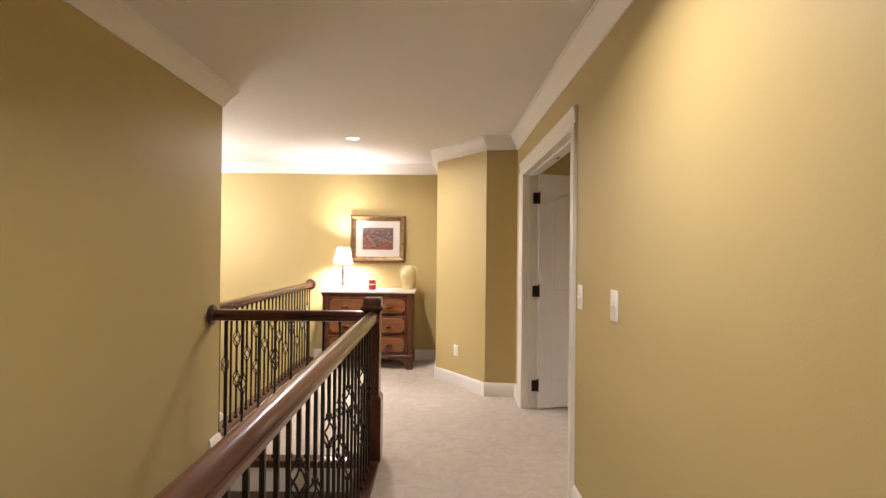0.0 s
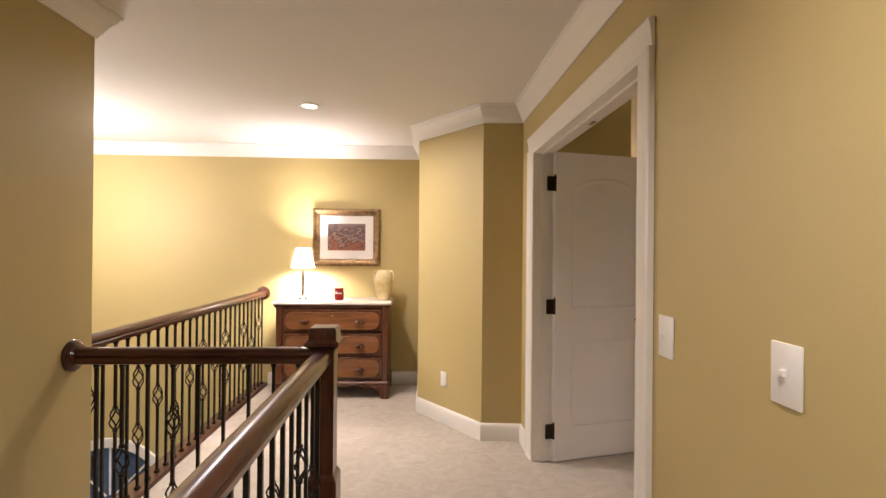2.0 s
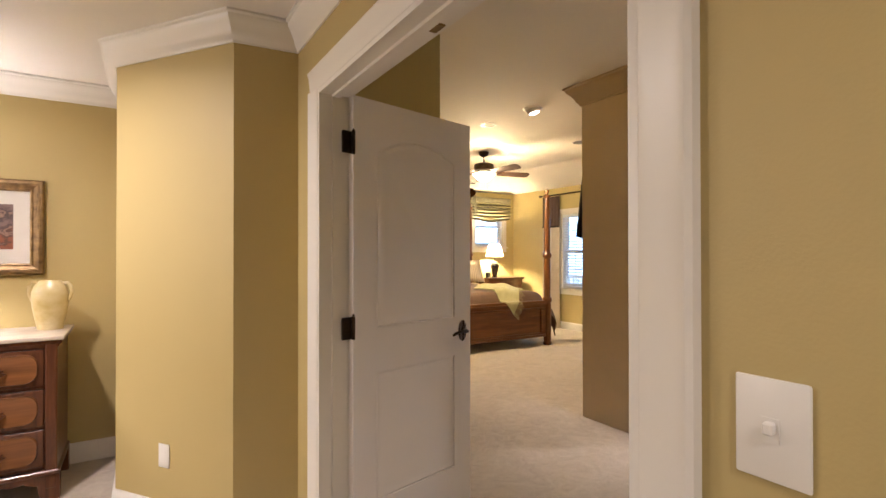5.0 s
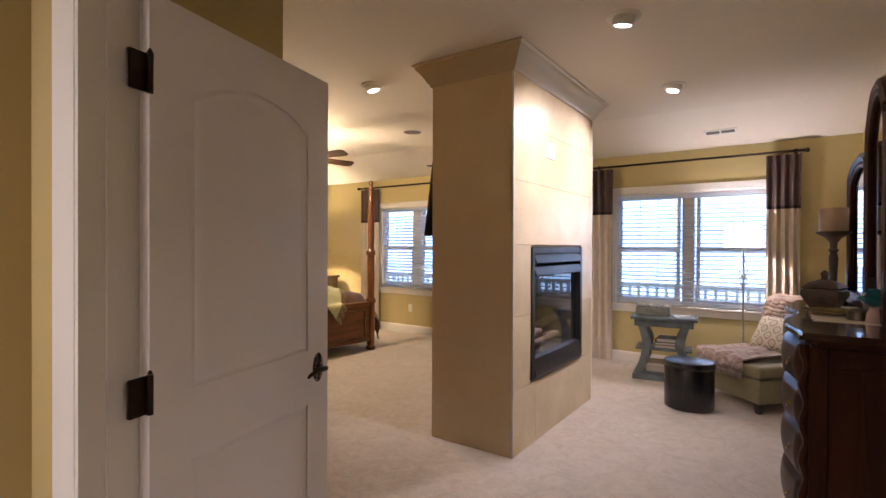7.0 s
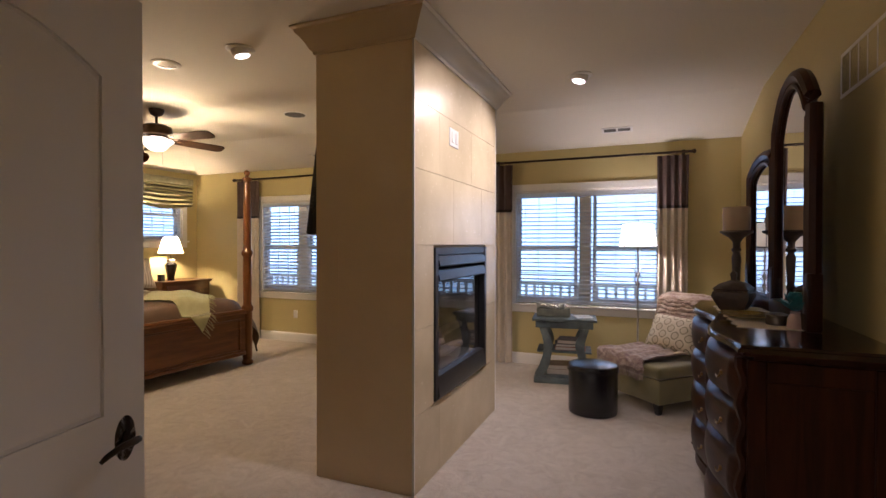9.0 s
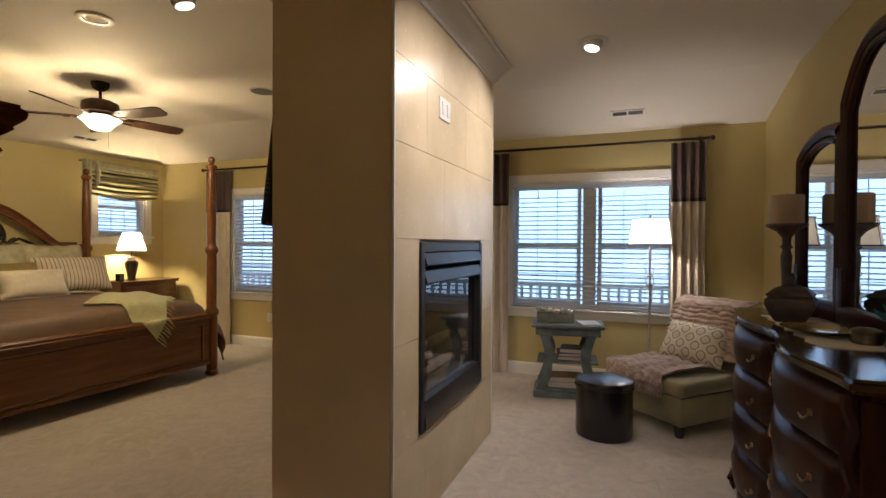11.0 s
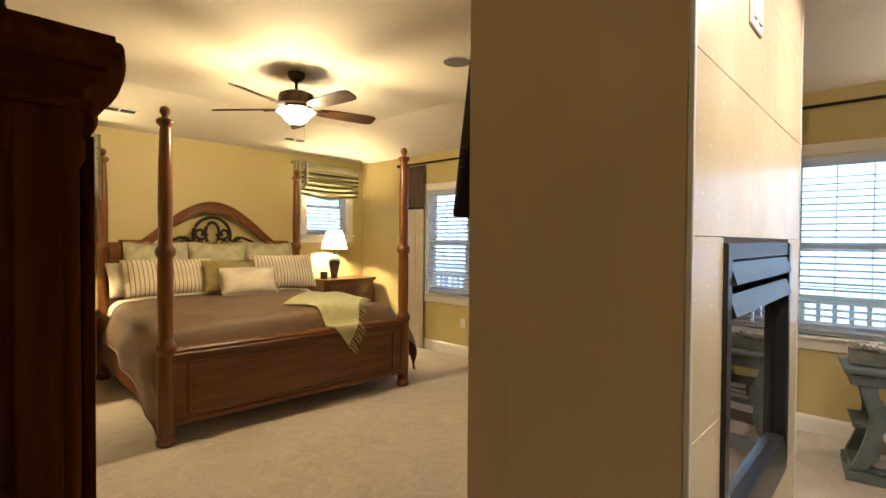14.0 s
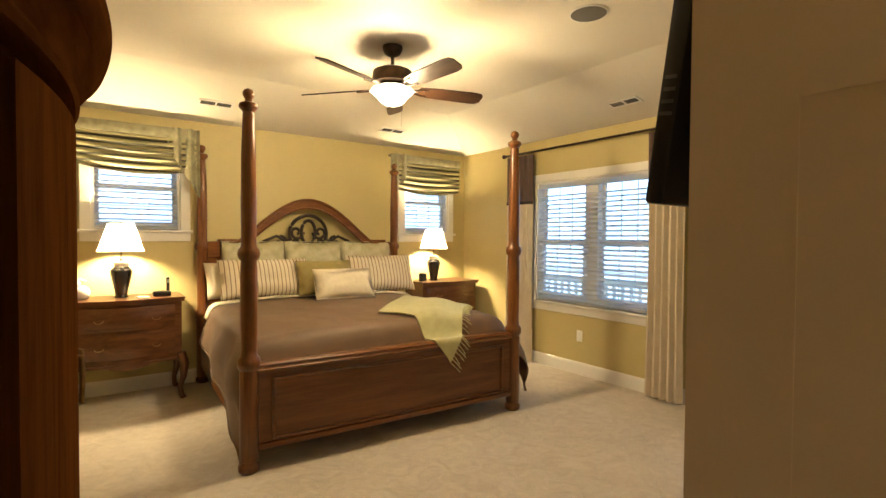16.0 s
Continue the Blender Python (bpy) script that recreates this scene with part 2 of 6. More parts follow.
STRIPEX = stripes("ticking_x", (0.66, 0.58, 0.45), (0.22, 0.14, 0.085), 0, 0.019, 0.0038)
BLACKPOT = surface("black_ceramic", (0.02, 0.018, 0.016), (0.028, 0.024, 0.02), 9, 0.25, coat=0.3)
SHADE = cloth_shade("lamp_shade_ivory", (0.93, 0.88, 0.76))
WAX = surface("candle_wax", (0.42, 0.30, 0.17), (0.36, 0.25, 0.14), 8, 0.5)
DARKSTAND = surface("dark_carved_resin", (0.075, 0.050, 0.035), (0.035, 0.024, 0.018), 18, 0.45, bump=0.4, bump_scale=50)


# ---- modelling helpers ----
def box(bm, x0, y0, z0, x1, y1, z1, b=0.0, seg=1):
    r = bmesh.ops.create_cube(bm, size=1.0)
    vs = r["verts"]
    for v in vs:
        v.co = Vector(((x0 + x1) / 2 + v.co.x * (x1 - x0), (y0 + y1) / 2 + v.co.y * (y1 - y0), (z0 + z1) / 2 + v.co.z * (z1 - z0)))
    if b:
        es = list({e for v in vs for e in v.link_edges})
        bmesh.ops.bevel(bm, geom=es, offset=b, segments=seg, affect="EDGES", profile=0.5)
    return bm


def lathe(bm, prof, seg=24, at=(0, 0), sx=1.0, sy=1.0, turn=0.0):
    """A turned solid from (radius, height) pairs; seg=4 with turn=45 gives a square one."""
    rings = []
    for r, z in prof:
        rings.append([bm.verts.new((at[0] + sx * max(r, 1e-4) * math.cos(2 * math.pi * k / seg + radians(turn)),
                                    at[1] + sy * max(r, 1e-4) * math.sin(2 * math.pi * k / seg + radians(turn)), z)) for k in range(seg)])
    for a, b in zip(rings, rings[1:]):
        for k in range(seg):
            bm.faces.new((a[k], a[(k + 1) % seg], b[(k + 1) % seg], b[k]))
    bm.faces.new(list(reversed(rings[0])))
    bm.faces.new(rings[-1])
    return bm


def tube(bm, pts, r, seg=8, taper=None):
    pts = [Vector(p) for p in pts]
    rings = []
    for i, p in enumerate(pts):
        d = (pts[min(i + 1, len(pts) - 1)] - pts[max(i - 1, 0)]).normalized()
        up = Vector((0, 0, 1)) if abs(d.z) < 0.9 else Vector((1, 0, 0))
        u = d.cross(up).normalized()
        w = d.cross(u).normalized()
        rad = r * (taper[i] if taper else 1)
        rings.append([bm.verts.new(p + rad * (math.cos(2 * math.pi * k / seg) * u + math.sin(2 * math.pi * k / seg) * w)) for k in range(seg)])
    for a, b in zip(rings, rings[1:]):
        for k in range(seg):
            bm.faces.new((a[k], a[(k + 1) % seg], b[(k + 1) % seg], b[k]))
    bm.faces.new(list(reversed(rings[0])))
    bm.faces.new(rings[-1])
    return bm


def prism(bm, outline, axis, a, b):
    """A flat outline (pairs of the two other axes, in order) given thickness from a to b along an axis."""
    def spot(p, d):
        return {"x": (d, p[0], p[1]), "y": (p[0], d, p[1]), "z": (p[0], p[1], d)}[axis]
    lo, hi = [bm.verts.new(spot(p, a)) for p in outline], [bm.verts.new(spot(p, b)) for p in outline]
    n = len(outline)
    f1, f2 = bm.faces.new(lo), bm.faces.new(list(reversed(hi)))
    for k in range(n):
        bm.faces.new((lo[k], hi[k], hi[(k + 1) % n], lo[(k + 1) % n]))
    return bm


def sweep(bm, path, prof, closed=False):
    """A moulding profile (distance to the left of the way, height) carried along a plan path, with mitred corners."""
    n = len(path)
    P = [Vector((p[0], p[1])) for p in path]
    rings = []
    for i in range(n):
        a = P[i] - P[i - 1] if (i or closed) else P[1] - P[0]
        b = P[(i + 1) % n] - P[i] if (i < n - 1 or closed) else P[i] - P[i - 1]
        a, b = a.normalized(), b.normalized()
        na, nb = Vector((-a.y, a.x)), Vector((-b.y, b.x))
        m = (na + nb).normalized()
        m = m / max(0.3, m.dot(na))
        rings.append([bm.verts.new((P[i].x + m.x * d, P[i].y + m.y * d, z)) for d, z in prof])
    k = len(prof)
    pairs = list(zip(rings, rings[1:])) + ([(rings[-1], rings[0])] if closed else [])
    for a, b in pairs:
        for j in range(k):
            bm.faces.new((a[j], b[j], b[(j + 1) % k], a[(j + 1) % k]))
    if not closed:
        bm.faces.new(list(reversed(rings[0])))
        bm.faces.new(rings[-1])
    return bm


def sheet(bm, f, nu, nv, thick=0.0):
    """A surface f(u, v) for u, v in 0..1, given a thickness."""
    vs = [[bm.verts.new(f(i / nu, j / nv)) for j in range(nv + 1)] for i in range(nu + 1)]
    fs = [bm.faces.new((vs[i][j], vs[i + 1][j], vs[i + 1][j + 1], vs[i][j + 1])) for i in range(nu) for j in range(nv)]
    if thick:
        bmesh.ops.recalc_face_normals(bm, faces=fs)
        bmesh.ops.solidify(bm, geom=fs, thickness=thick)
    return bm


def part(name, bm, mat, parent=None, label="", at=None, smooth=35):
    if isinstance(bm, bpy.types.Mesh):
        me = bm
    else:
        bmesh.ops.recalc_face_normals(bm, faces=bm.faces)
        me = bpy.data.meshes.new(name)
        bm.to_mesh(me)
        bm.free()
        me.materials.append(mat)
        for p in me.polygons:
            p.use_smooth = smooth > 0
        if smooth:
            me.set_sharp_from_angle(angle=radians(smooth))
    ob = new(name, me)
    ob.parent = parent
    if at is not None:
        ob.matrix_basis = at if isinstance(at, Matrix) else Matrix.Translation(at)
    if label:
        ob["label"] = label
    return ob


def thing(name, m, label, category, group="", kind=""):
    ob = new(name)
    ob.empty_display_size = 0.1
    ob.matrix_basis = m if isinstance(m, Matrix) else Matrix.Translation(m)
    return tagged(ob, label, category, group, kind)


def B():
    return bmesh.new()


def structure(name, bm, mat, label, category, smooth=35):
    return tagged(part(name, bm, mat, None, smooth=smooth), label, category, kind="structure")
# ---- structure: hall ----
LOW = -2.80
DY0, DY1, DTOP = 2.62, 4.22, 2.06


def wall(name, *boxes, mat=PAINT, label="olive-gold painted plaster wall"):
    bm = B()
    for b in boxes:
        box(bm, *b)
    return structure(name, bm, mat, label, "wall", smooth=0)


# hall wall with the bedroom doorway in it
wall("wall_hall_east", (RX, -2.4, 0, DX, DY0, BC), (RX, DY1, 0, DX, 4.54, BC), (RX, DY0, DTOP, DX, DY1, BC))
wall("wall_hall_south", (-1.56, -2.52, LOW, DX, -2.4, HC))
wall("wall_stair_west", (-1.56, -2.4, LOW, LX, 3.24, HC))
wall("wall_hall_far", (-5.4, FY, LOW, 0.15, FY + 0.14, HC))
wall("wall_foyer_west", (-5.4, 0.6, LOW, -5.26, FY, HC))
wall("wall_foyer_south", (-5.26, 0.46, LOW, -1.56, 0.6, HC))
bm = B()
prism(bm, [(RX, 4.54), (0.50, 4.565), (0.032, 5.22), (0.045, FY), (DX, FY), (DX, 4.54)], "z", 0, HC)
structure("wall_hall_angled", bm, PAINT, "olive-gold painted angled closet wall", "wall", smooth=0)

bm = B()
box(bm, -0.40, -2.4, -0.30, DX, 3.10, 0.0)
box(bm, -1.60, 3.10, -0.30, 0.06, FY, 0.0)
box(bm, 0.06, 3.10, -0.30, DX, 5.3, 0.0)
structure("floor_hall", bm, CARPET, "pale beige cut-pile hall carpet", "carpet", smooth=0)
LOWF = wood("lower_oak", (0.30, 0.17, 0.08), (0.20, 0.10, 0.045), "x", 0.3, 0.3)
structure("floor_foyer", box(B(), -5.4, -2.5, LOW - 0.1, DX, FY, LOW), LOWF, "brown wooden foyer floor on the lower storey", "floor")
structure("ceiling_hall", box(B(), -5.4, -2.52, HC, RX, FY + 0.14, HC + 0.12), CEIL, "white painted hall ceiling", "ceiling", smooth=0)

# white fascia and dark nosing round the stair opening
bm = B()
box(bm, LX, 3.085, -0.30, -0.415, 3.10, -0.035)
box(bm, -0.415, -2.4, -0.30, -0.40, 3.10, -0.035)
box(bm, -1.615, 3.24, -0.30, -1.60, FY, -0.03)
structure("trim_fascia", bm, TRIM, "white painted fascia round the stair opening", "trim", smooth=0)
bm = B()
box(bm, LX + 0.001, 3.06, -0.035, -0.31, 3.17, 0.012, 0.008)
structure("trim_nosing_cross", bm, RAILW["x"], "dark stained wooden landing nosing", "trim")
structure("trim_nosing_side", box(B(), -0.44, -2.4, -0.035, -0.31, 3.06, 0.012, 0.008), RAILW["y"], "dark stained wooden landing nosing", "trim")
structure("trim_nosing_foyer", box(B(), -1.64, 3.245, -0.03, -1.50, FY - 0.002, 0.022, 0.008), RAILW["y"], "dark stained wooden shoe rail of the balcony", "trim")

# stair flight below the rail
bm = B()
for k in range(13):
    z1 = -0.19 * (k + 1)
    box(bm, LX + 0.002, 3.085 - 0.26 * (k + 1), LOW, -0.44, 3.085 - 0.26 * k, z1 - 0.03)
structure("stair_risers", bm, TRIM, "white painted stair risers going down", "stair", smooth=0)
bm = B()
for k in range(13):
    z1 = -0.19 * (k + 1)
    box(bm, LX + 0.004, 3.083 - 0.26 * (k + 1) - 0.02, z1 - 0.03, -0.442, 3.083 - 0.26 * k, z1, 0.006)
structure("stair_treads", bm, RAILW["x"], "dark stained wooden stair treads", "stair")

CROWN = [(0, 0), (0.0, -0.125), (0.012, -0.125), (0.016, -0.110), (0.030, -0.100), (0.045, -0.075), (0.072, -0.045), (0.092, -0.030), (0.096, -0.016), (0.112, -0.010), (0.112, 0)]
CROWNH = [(d * 0.70, h) for d, h in CROWN]
BASE = [(0, 0), (0.016, 0), (0.016, 0.095), (0.011, 0.112), (0.006, 0.122), (0, 0.128)]


def run(path, prof, z):
    return sweep(B(), path, [(d, z + h) for d, h in prof])


structure("crown_hall", run([(RX, -2.4), (RX, 4.54), (0.50, 4.565), (0.032, 5.22), (0.045, FY), (-5.26, FY)], CROWNH, HC - 0.001), TRIM, "white painted crown moulding", "crown moulding")
structure("crown_stair", run([(-1.56, 0.6), (-1.56, 3.24), (LX, 3.24), (LX, -2.4)], CROWNH, HC - 0.001), TRIM, "white painted crown moulding", "crown moulding")
structure("baseboard_hall", run([(RX, -2.4), (RX, DY0 - 0.095)], BASE, 0), TRIM, "white painted baseboard", "baseboard")
structure("baseboard_niche", run([(RX, DY1 + 0.10), (RX, 4.54), (0.50, 4.565), (0.032, 5.22), (0.045, FY), (-1.50, FY)], BASE, 0), TRIM, "white painted baseboard", "baseboard")
structure("baseboard_stair", run([(-1.50, 3.24), (LX, 3.24), (LX, 3.10)], BASE, 0), TRIM, "white painted baseboard", "baseboard")

# ---- structure: doorway ----
CASE = [(0.0, 0.0), (0.095, 0.0), (0.095, 0.020), (0.085, 0.024), (0.07, 0.018), (0.035, 0.014), (0.012, 0.012), (0.0, 0.008)]


def casing(name, plane, out, y0, y1, top):
    """A profiled casing of two legs and a head on one wall face."""
    ob = tagged(new(name), "white painted moulded door casing", "casing", kind="structure")
    for a, s in ((y0, -1), (y1, 1)):
        bm = B()
        prism(bm, [(plane + out * t, a + s * w) for w, t in CASE], "z", 0, top + 0.0)
        part("casing_leg", bm, TRIM, ob)
    bm = B()
    prism(bm, [(plane + out * t, top + w) for w, t in CASE], "y", y0 - 0.095, y1 + 0.095)
    part("casing_head", bm, TRIM, ob)
    return ob


casing("casing_hall", RX, -1, DY0, DY1, DTOP)
casing("casing_bedroom", DX, 1, DY0, DY1, DTOP)
bm = B()
box(bm, RX - 0.006, DY1 - 0.02, 0, DX + 0.006, DY1, DTOP)
box(bm, RX - 0.006, DY0, 0, DX + 0.006, DY0 + 0.02, DTOP)
box(bm, RX - 0.006, DY0 + 0.02, DTOP - 0.02, DX + 0.006, DY1 - 0.02, DTOP)
box(bm, RX + 0.05, DY1 - 0.032, 0, RX + 0.085, DY1 - 0.02, DTOP - 0.02)
box(bm, RX + 0.05, DY0 + 0.02, 0, RX + 0.085, DY0 + 0.032, DTOP - 0.02)
box(bm, RX + 0.05, DY0 + 0.032, DTOP - 0.032, RX + 0.085, DY1 - 0.032, DTOP - 0.02)
structure("door_jamb", bm, TRIM, "white painted door jamb with stop", "jamb", smooth=0)
structure("ball_catch", box(B(), RX + 0.09, 3.38, DTOP - 0.026, RX + 0.12, 3.44, DTOP - 0.0195, 0.002), BRASS, "small brass ball catch in the door head", "catch")

# ---- structure: bedroom ----
structure("floor_bedroom", box(B(), DX, SY, -0.30, EX, NY, 0.0), CARPET, "pale beige cut-pile bedroom carpet", "carpet", smooth=0)


def holed(name, along, plane, thick, a0, a1, z1, holes, mat=PAINTB, label="golden-beige painted bedroom wall"):
    """A wall along one axis with window holes (a0, a1, z0, z1)."""
    bm = B()

    def put(u0, u1, w0, w1):
        if along == "y":
            box(bm, plane, u0, w0, plane + thick, u1, w1)
        else:
            box(bm, u0, plane, w0, u1, plane + thick, w1)
    edge = a0
    for h0, h1, g0, g1 in holes:
        put(edge, h0, 0, z1)
        put(h0, h1, 0, g0)
        put(h0, h1, g1, z1)
        edge = h1
    put(edge, a1, 0, z1)
    return structure(name, bm, mat, label, "wall", smooth=0)


WE1, WE2 = (2.98, 4.60, 0.72, 2.04), (7.04, 8.48, 0.72, 2.04)
WN1, WN2 = (2.45, 3.14, 1.465, 2.25), (5.62, 6.29, 1.465, 2.25)
holed("wall_bedroom_east", "y", EX, 0.16, SY - 0.14, NY + 0.16, BC, [WE1, WE2])
holed("wall_bedroom_north", "x", NY, 0.16, WX - 0.14, EX, BC, [WN1, WN2])
wall("wall_bedroom_south", (DX, SY - 0.14, 0, EX, SY, BC), mat=PAINTB, label="golden-beige painted bedroom wall")
wall("wall_bedroom_west", (WX - 0.14, 4.49, 0, WX, NY, BC), mat=PAINTB, label="golden-beige painted bedroom wall")
wall("wall_bedroom_entry", (DX, 4.49, 0, WX - 0.14, 4.62, BC), mat=PAINTB, label="golden-beige painted wall beside the door")

# flat ceiling that slopes down towards the east and north walls
bm = B()
xs, ys = (DX - 0.13, 5.55, EX + 0.02), (SY - 0.14, 8.80, NY + 0.02)
vs = {}
for i, x in enumerate(xs):
    for j, y in enumerate(ys):
        vs[i, j] = bm.verts.new((x, y, BL if (i == 2 or j == 2) else BC))
for i in range(2):
    for j in range(2):
        if i == j == 1:
            bm.faces.new((vs[1, 1], vs[2, 1], vs[2, 2]))
            bm.faces.new((vs[1, 1], vs[2, 2], vs[1, 2]))
        else:
            bm.faces.new((vs[i, j], vs[i + 1, j], vs[i + 1, j + 1], vs[i, j + 1]))
r = bmesh.ops.extrude_face_region(bm, geom=list(bm.faces))
for g in r["geom"]:
    if isinstance(g, bmesh.types.BMVert):
        g.co.z = BC + 0.25
structure("ceiling_bedroom", bm, CEILB, "white bedroom ceiling sloping down at the outer walls", "ceiling", smooth=0)
structure("baseboard_bedroom", run([(WX, 4.50), (WX, NY), (EX, NY), (EX, SY), (DX, SY), (DX, DY0 - 0.1)][::-1], BASE, 0), TRIM, "white painted baseboard", "baseboard")


# ---- fireplace column ----
CX0, CX1, CY0, CY1 = 3.255, 4.844, 4.325, 4.985
FX0, FX1, FZ0, FZ1 = 3.53, 4.555, 0.455, 1.40
bm = B()
for y0, y1 in ((CY0 + 0.012, CY1 - 0.012),):
    box(bm, CX0 + 0.012, y0, 0, FX0, y1, BC)
    box(bm, FX1, y0, 0, CX1 - 0.012, y1, BC)
    box(bm, FX0, y0, 0, FX1, y1, FZ0)
    box(bm, FX0, y0, FZ1, FX1, y1, BC)
    box(bm, FX0, y1 - 0.03, FZ0, FX1, y1, FZ1)
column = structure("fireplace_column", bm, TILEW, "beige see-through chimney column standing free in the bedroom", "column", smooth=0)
part("side_panel", box(B(), CX0, CY0 + 0.014, 0.0, CX0 + 0.012, CY1, BC - 0.001), TANP, column, "tan painted side panel")
bm = B()
for z in (0.62, 1.62):
    box(bm, CX0 - 0.0006, CY0 + 0.16, z, CX0, CY1 - 0.16, z + 0.004)
for y in (CY0 + 0.16, CY1 - 0.16):
    box(bm, CX0 - 0.0006, y, 0.62, CX0, y + 0.004, 1.62)
part("panel_bead", bm, TANP, column)
bm = B()
for x, y in ((CX0 - 0.003, CY0 - 0.003), (CX1 - 0.009, CY0 - 0.003)):
    box(bm, x, y, 0, x + 0.012, y + 0.014, BC - 0.125, 0.002)
part("corner_bead", bm, TRIM, column, "pale metal corner bead")
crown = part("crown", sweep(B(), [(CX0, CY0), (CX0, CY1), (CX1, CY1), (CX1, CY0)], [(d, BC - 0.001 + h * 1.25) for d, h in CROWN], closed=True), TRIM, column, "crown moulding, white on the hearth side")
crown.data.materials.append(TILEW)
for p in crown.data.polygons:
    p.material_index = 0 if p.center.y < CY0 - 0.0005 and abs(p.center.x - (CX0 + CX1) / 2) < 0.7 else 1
# large tiles on the hearth side, each a slab with a thin joint
g = 0.0018
rows = [(0.0, 0.44), (0.44, 0.93), (0.93, 1.415), (1.415, 1.85), (1.85, 2.24), (2.24, BC - 0.12)]
for r, (z0, z1) in enumerate(rows):
    cuts = [CX0 + 0.011] + ([3.86, 4.46] if r % 2 else [3.62, 4.22]) + [CX1 - 0.011]
    for a, b in zip(cuts, cuts[1:]):
        pieces = [(a, b, z0, z1)]
        if z0 < FZ1 and z1 > FZ0 and b > FX0 and a < FX1:
            pieces = [(a, min(b, FX0), z0, z1), (max(a, FX1), b, z0, z1), (max(a, FX0), min(b, FX1), z0, min(z1, FZ0)), (max(a, FX0), min(b, FX1), max(z0, FZ1), z1)]
        for p0, p1, q0, q1 in pieces:
            if p1 - p0 > 0.02 and q1 - q0 > 0.02:
                part("tile", box(B(), p0 + g / 2, CY0, q0 + g / 2, p1 - g / 2, CY0 + 0.011, q1 - g / 2, 0.0007), TILE, column)

fire = thing("gas_fireplace", (0, 0, 0), "black metal gas fireplace insert with glass and logs", "fireplace")
bm = B()
fy = CY0 - 0.012
box(bm, FX0, fy, FZ0, FX0 + 0.05, CY0 + 0.05, FZ1, 0.003)
part("frame_side", bm, BLACK, fire)
bm = B()
box(bm, FX1 - 0.05, fy, FZ0, FX1, CY0 + 0.05, FZ1, 0.003)
part("frame_side", bm, BLACK, fire)
part("top_panel", box(B(), FX0 + 0.05, fy + 0.004, FZ1 - 0.05, FX1 - 0.05, CY0 + 0.05, FZ1, 0.004), BLACK, fire)
for z in (FZ1 - 0.125, FZ1 - 0.215):
    bm = B()
    prism(bm, [(CY0 + 0.05, z), (CY0 - 0.008, z), (CY0 - 0.024, z + 0.01), (CY0 - 0.004, z + 0.07), (CY0 + 0.05, z + 0.072)], "x", FX0 + 0.05, FX1 - 0.05)
    part("louvre", bm, BLACK, fire)
bm = B()
prism(bm, [(CY0 + 0.05, FZ0), (CY0 - 0.012, FZ0), (CY0 - 0.02, FZ0 + 0.02), (CY0 - 0.004, FZ0 + 0.14), (CY0 + 0.05, FZ0 + 0.15)], "x", FX0 + 0.05, FX1 - 0.05)
part("lower_panel", bm, BLACK, fire)
pane = part("glass", box(B(), FX0 + 0.05, CY0 + 0.030, FZ0 + 0.15, FX1 - 0.05, CY0 + 0.036, FZ1 - 0.215), FIREGLASS, fire)
pane.visible_shadow = False
SOOT = surface("firebox_brick", (0.10, 0.085, 0.07), (0.05, 0.042, 0.036), 8, 0.9, bump=0.4, bump_scale=40)
bm = B()
box(bm, FX0 + 0.002, CY0 + 0.05, FZ0, FX0 + 0.03, CY1 - 0.05, FZ1)
box(bm, FX1 - 0.03, CY0 + 0.05, FZ0, FX1 - 0.002, CY1 - 0.05, FZ1)
box(bm, FX0 + 0.03, CY0 + 0.05, FZ0, FX1 - 0.03, CY1 - 0.05, FZ0 + 0.13)
box(bm, FX0 + 0.03, CY1 - 0.08, FZ0 + 0.13, FX1 - 0.03, CY1 - 0.045, FZ1)
part("firebox", bm, SOOT, fire)
LOG = surface("ceramic_log", (0.22, 0.16, 0.11), (0.06, 0.045, 0.035), 14, 0.9, bump=0.9, bump_scale=30)
rnd = random.Random(4)
for k in range(6):
    x = FX0 + 0.2 + k * 0.12
    z = FZ0 + 0.17 + (k % 3) * 0.05
    pts = [(x - 0.16 + 0.08 * i, CY0 + 0.18 + 0.05 * (k % 3) + 0.02 * i * (-1) ** k, z + rnd.uniform(-0.01, 0.01) + 0.015 * i * (k % 2)) for i in range(5)]
    part("log", tube(B(), pts, 0.036, 9, [0.7, 1, 1.05, 0.95, 0.75]), LOG, fire)
plate = thing("switch_plate", (0, 0, 0), "white double rocker switch plate on the fireplace tiles", "switch")
part("cover", box(B(), 3.775, CY0 - 0.008, 2.065, 3.935, CY0, 2.185, 0.003), PLASTIC, plate)
for x in (3.805, 3.875):
    part("rocker", box(B(), x, CY0 - 0.014, 2.09, x + 0.03, CY0 - 0.007, 2.16, 0.002), PLASTIC, plate)


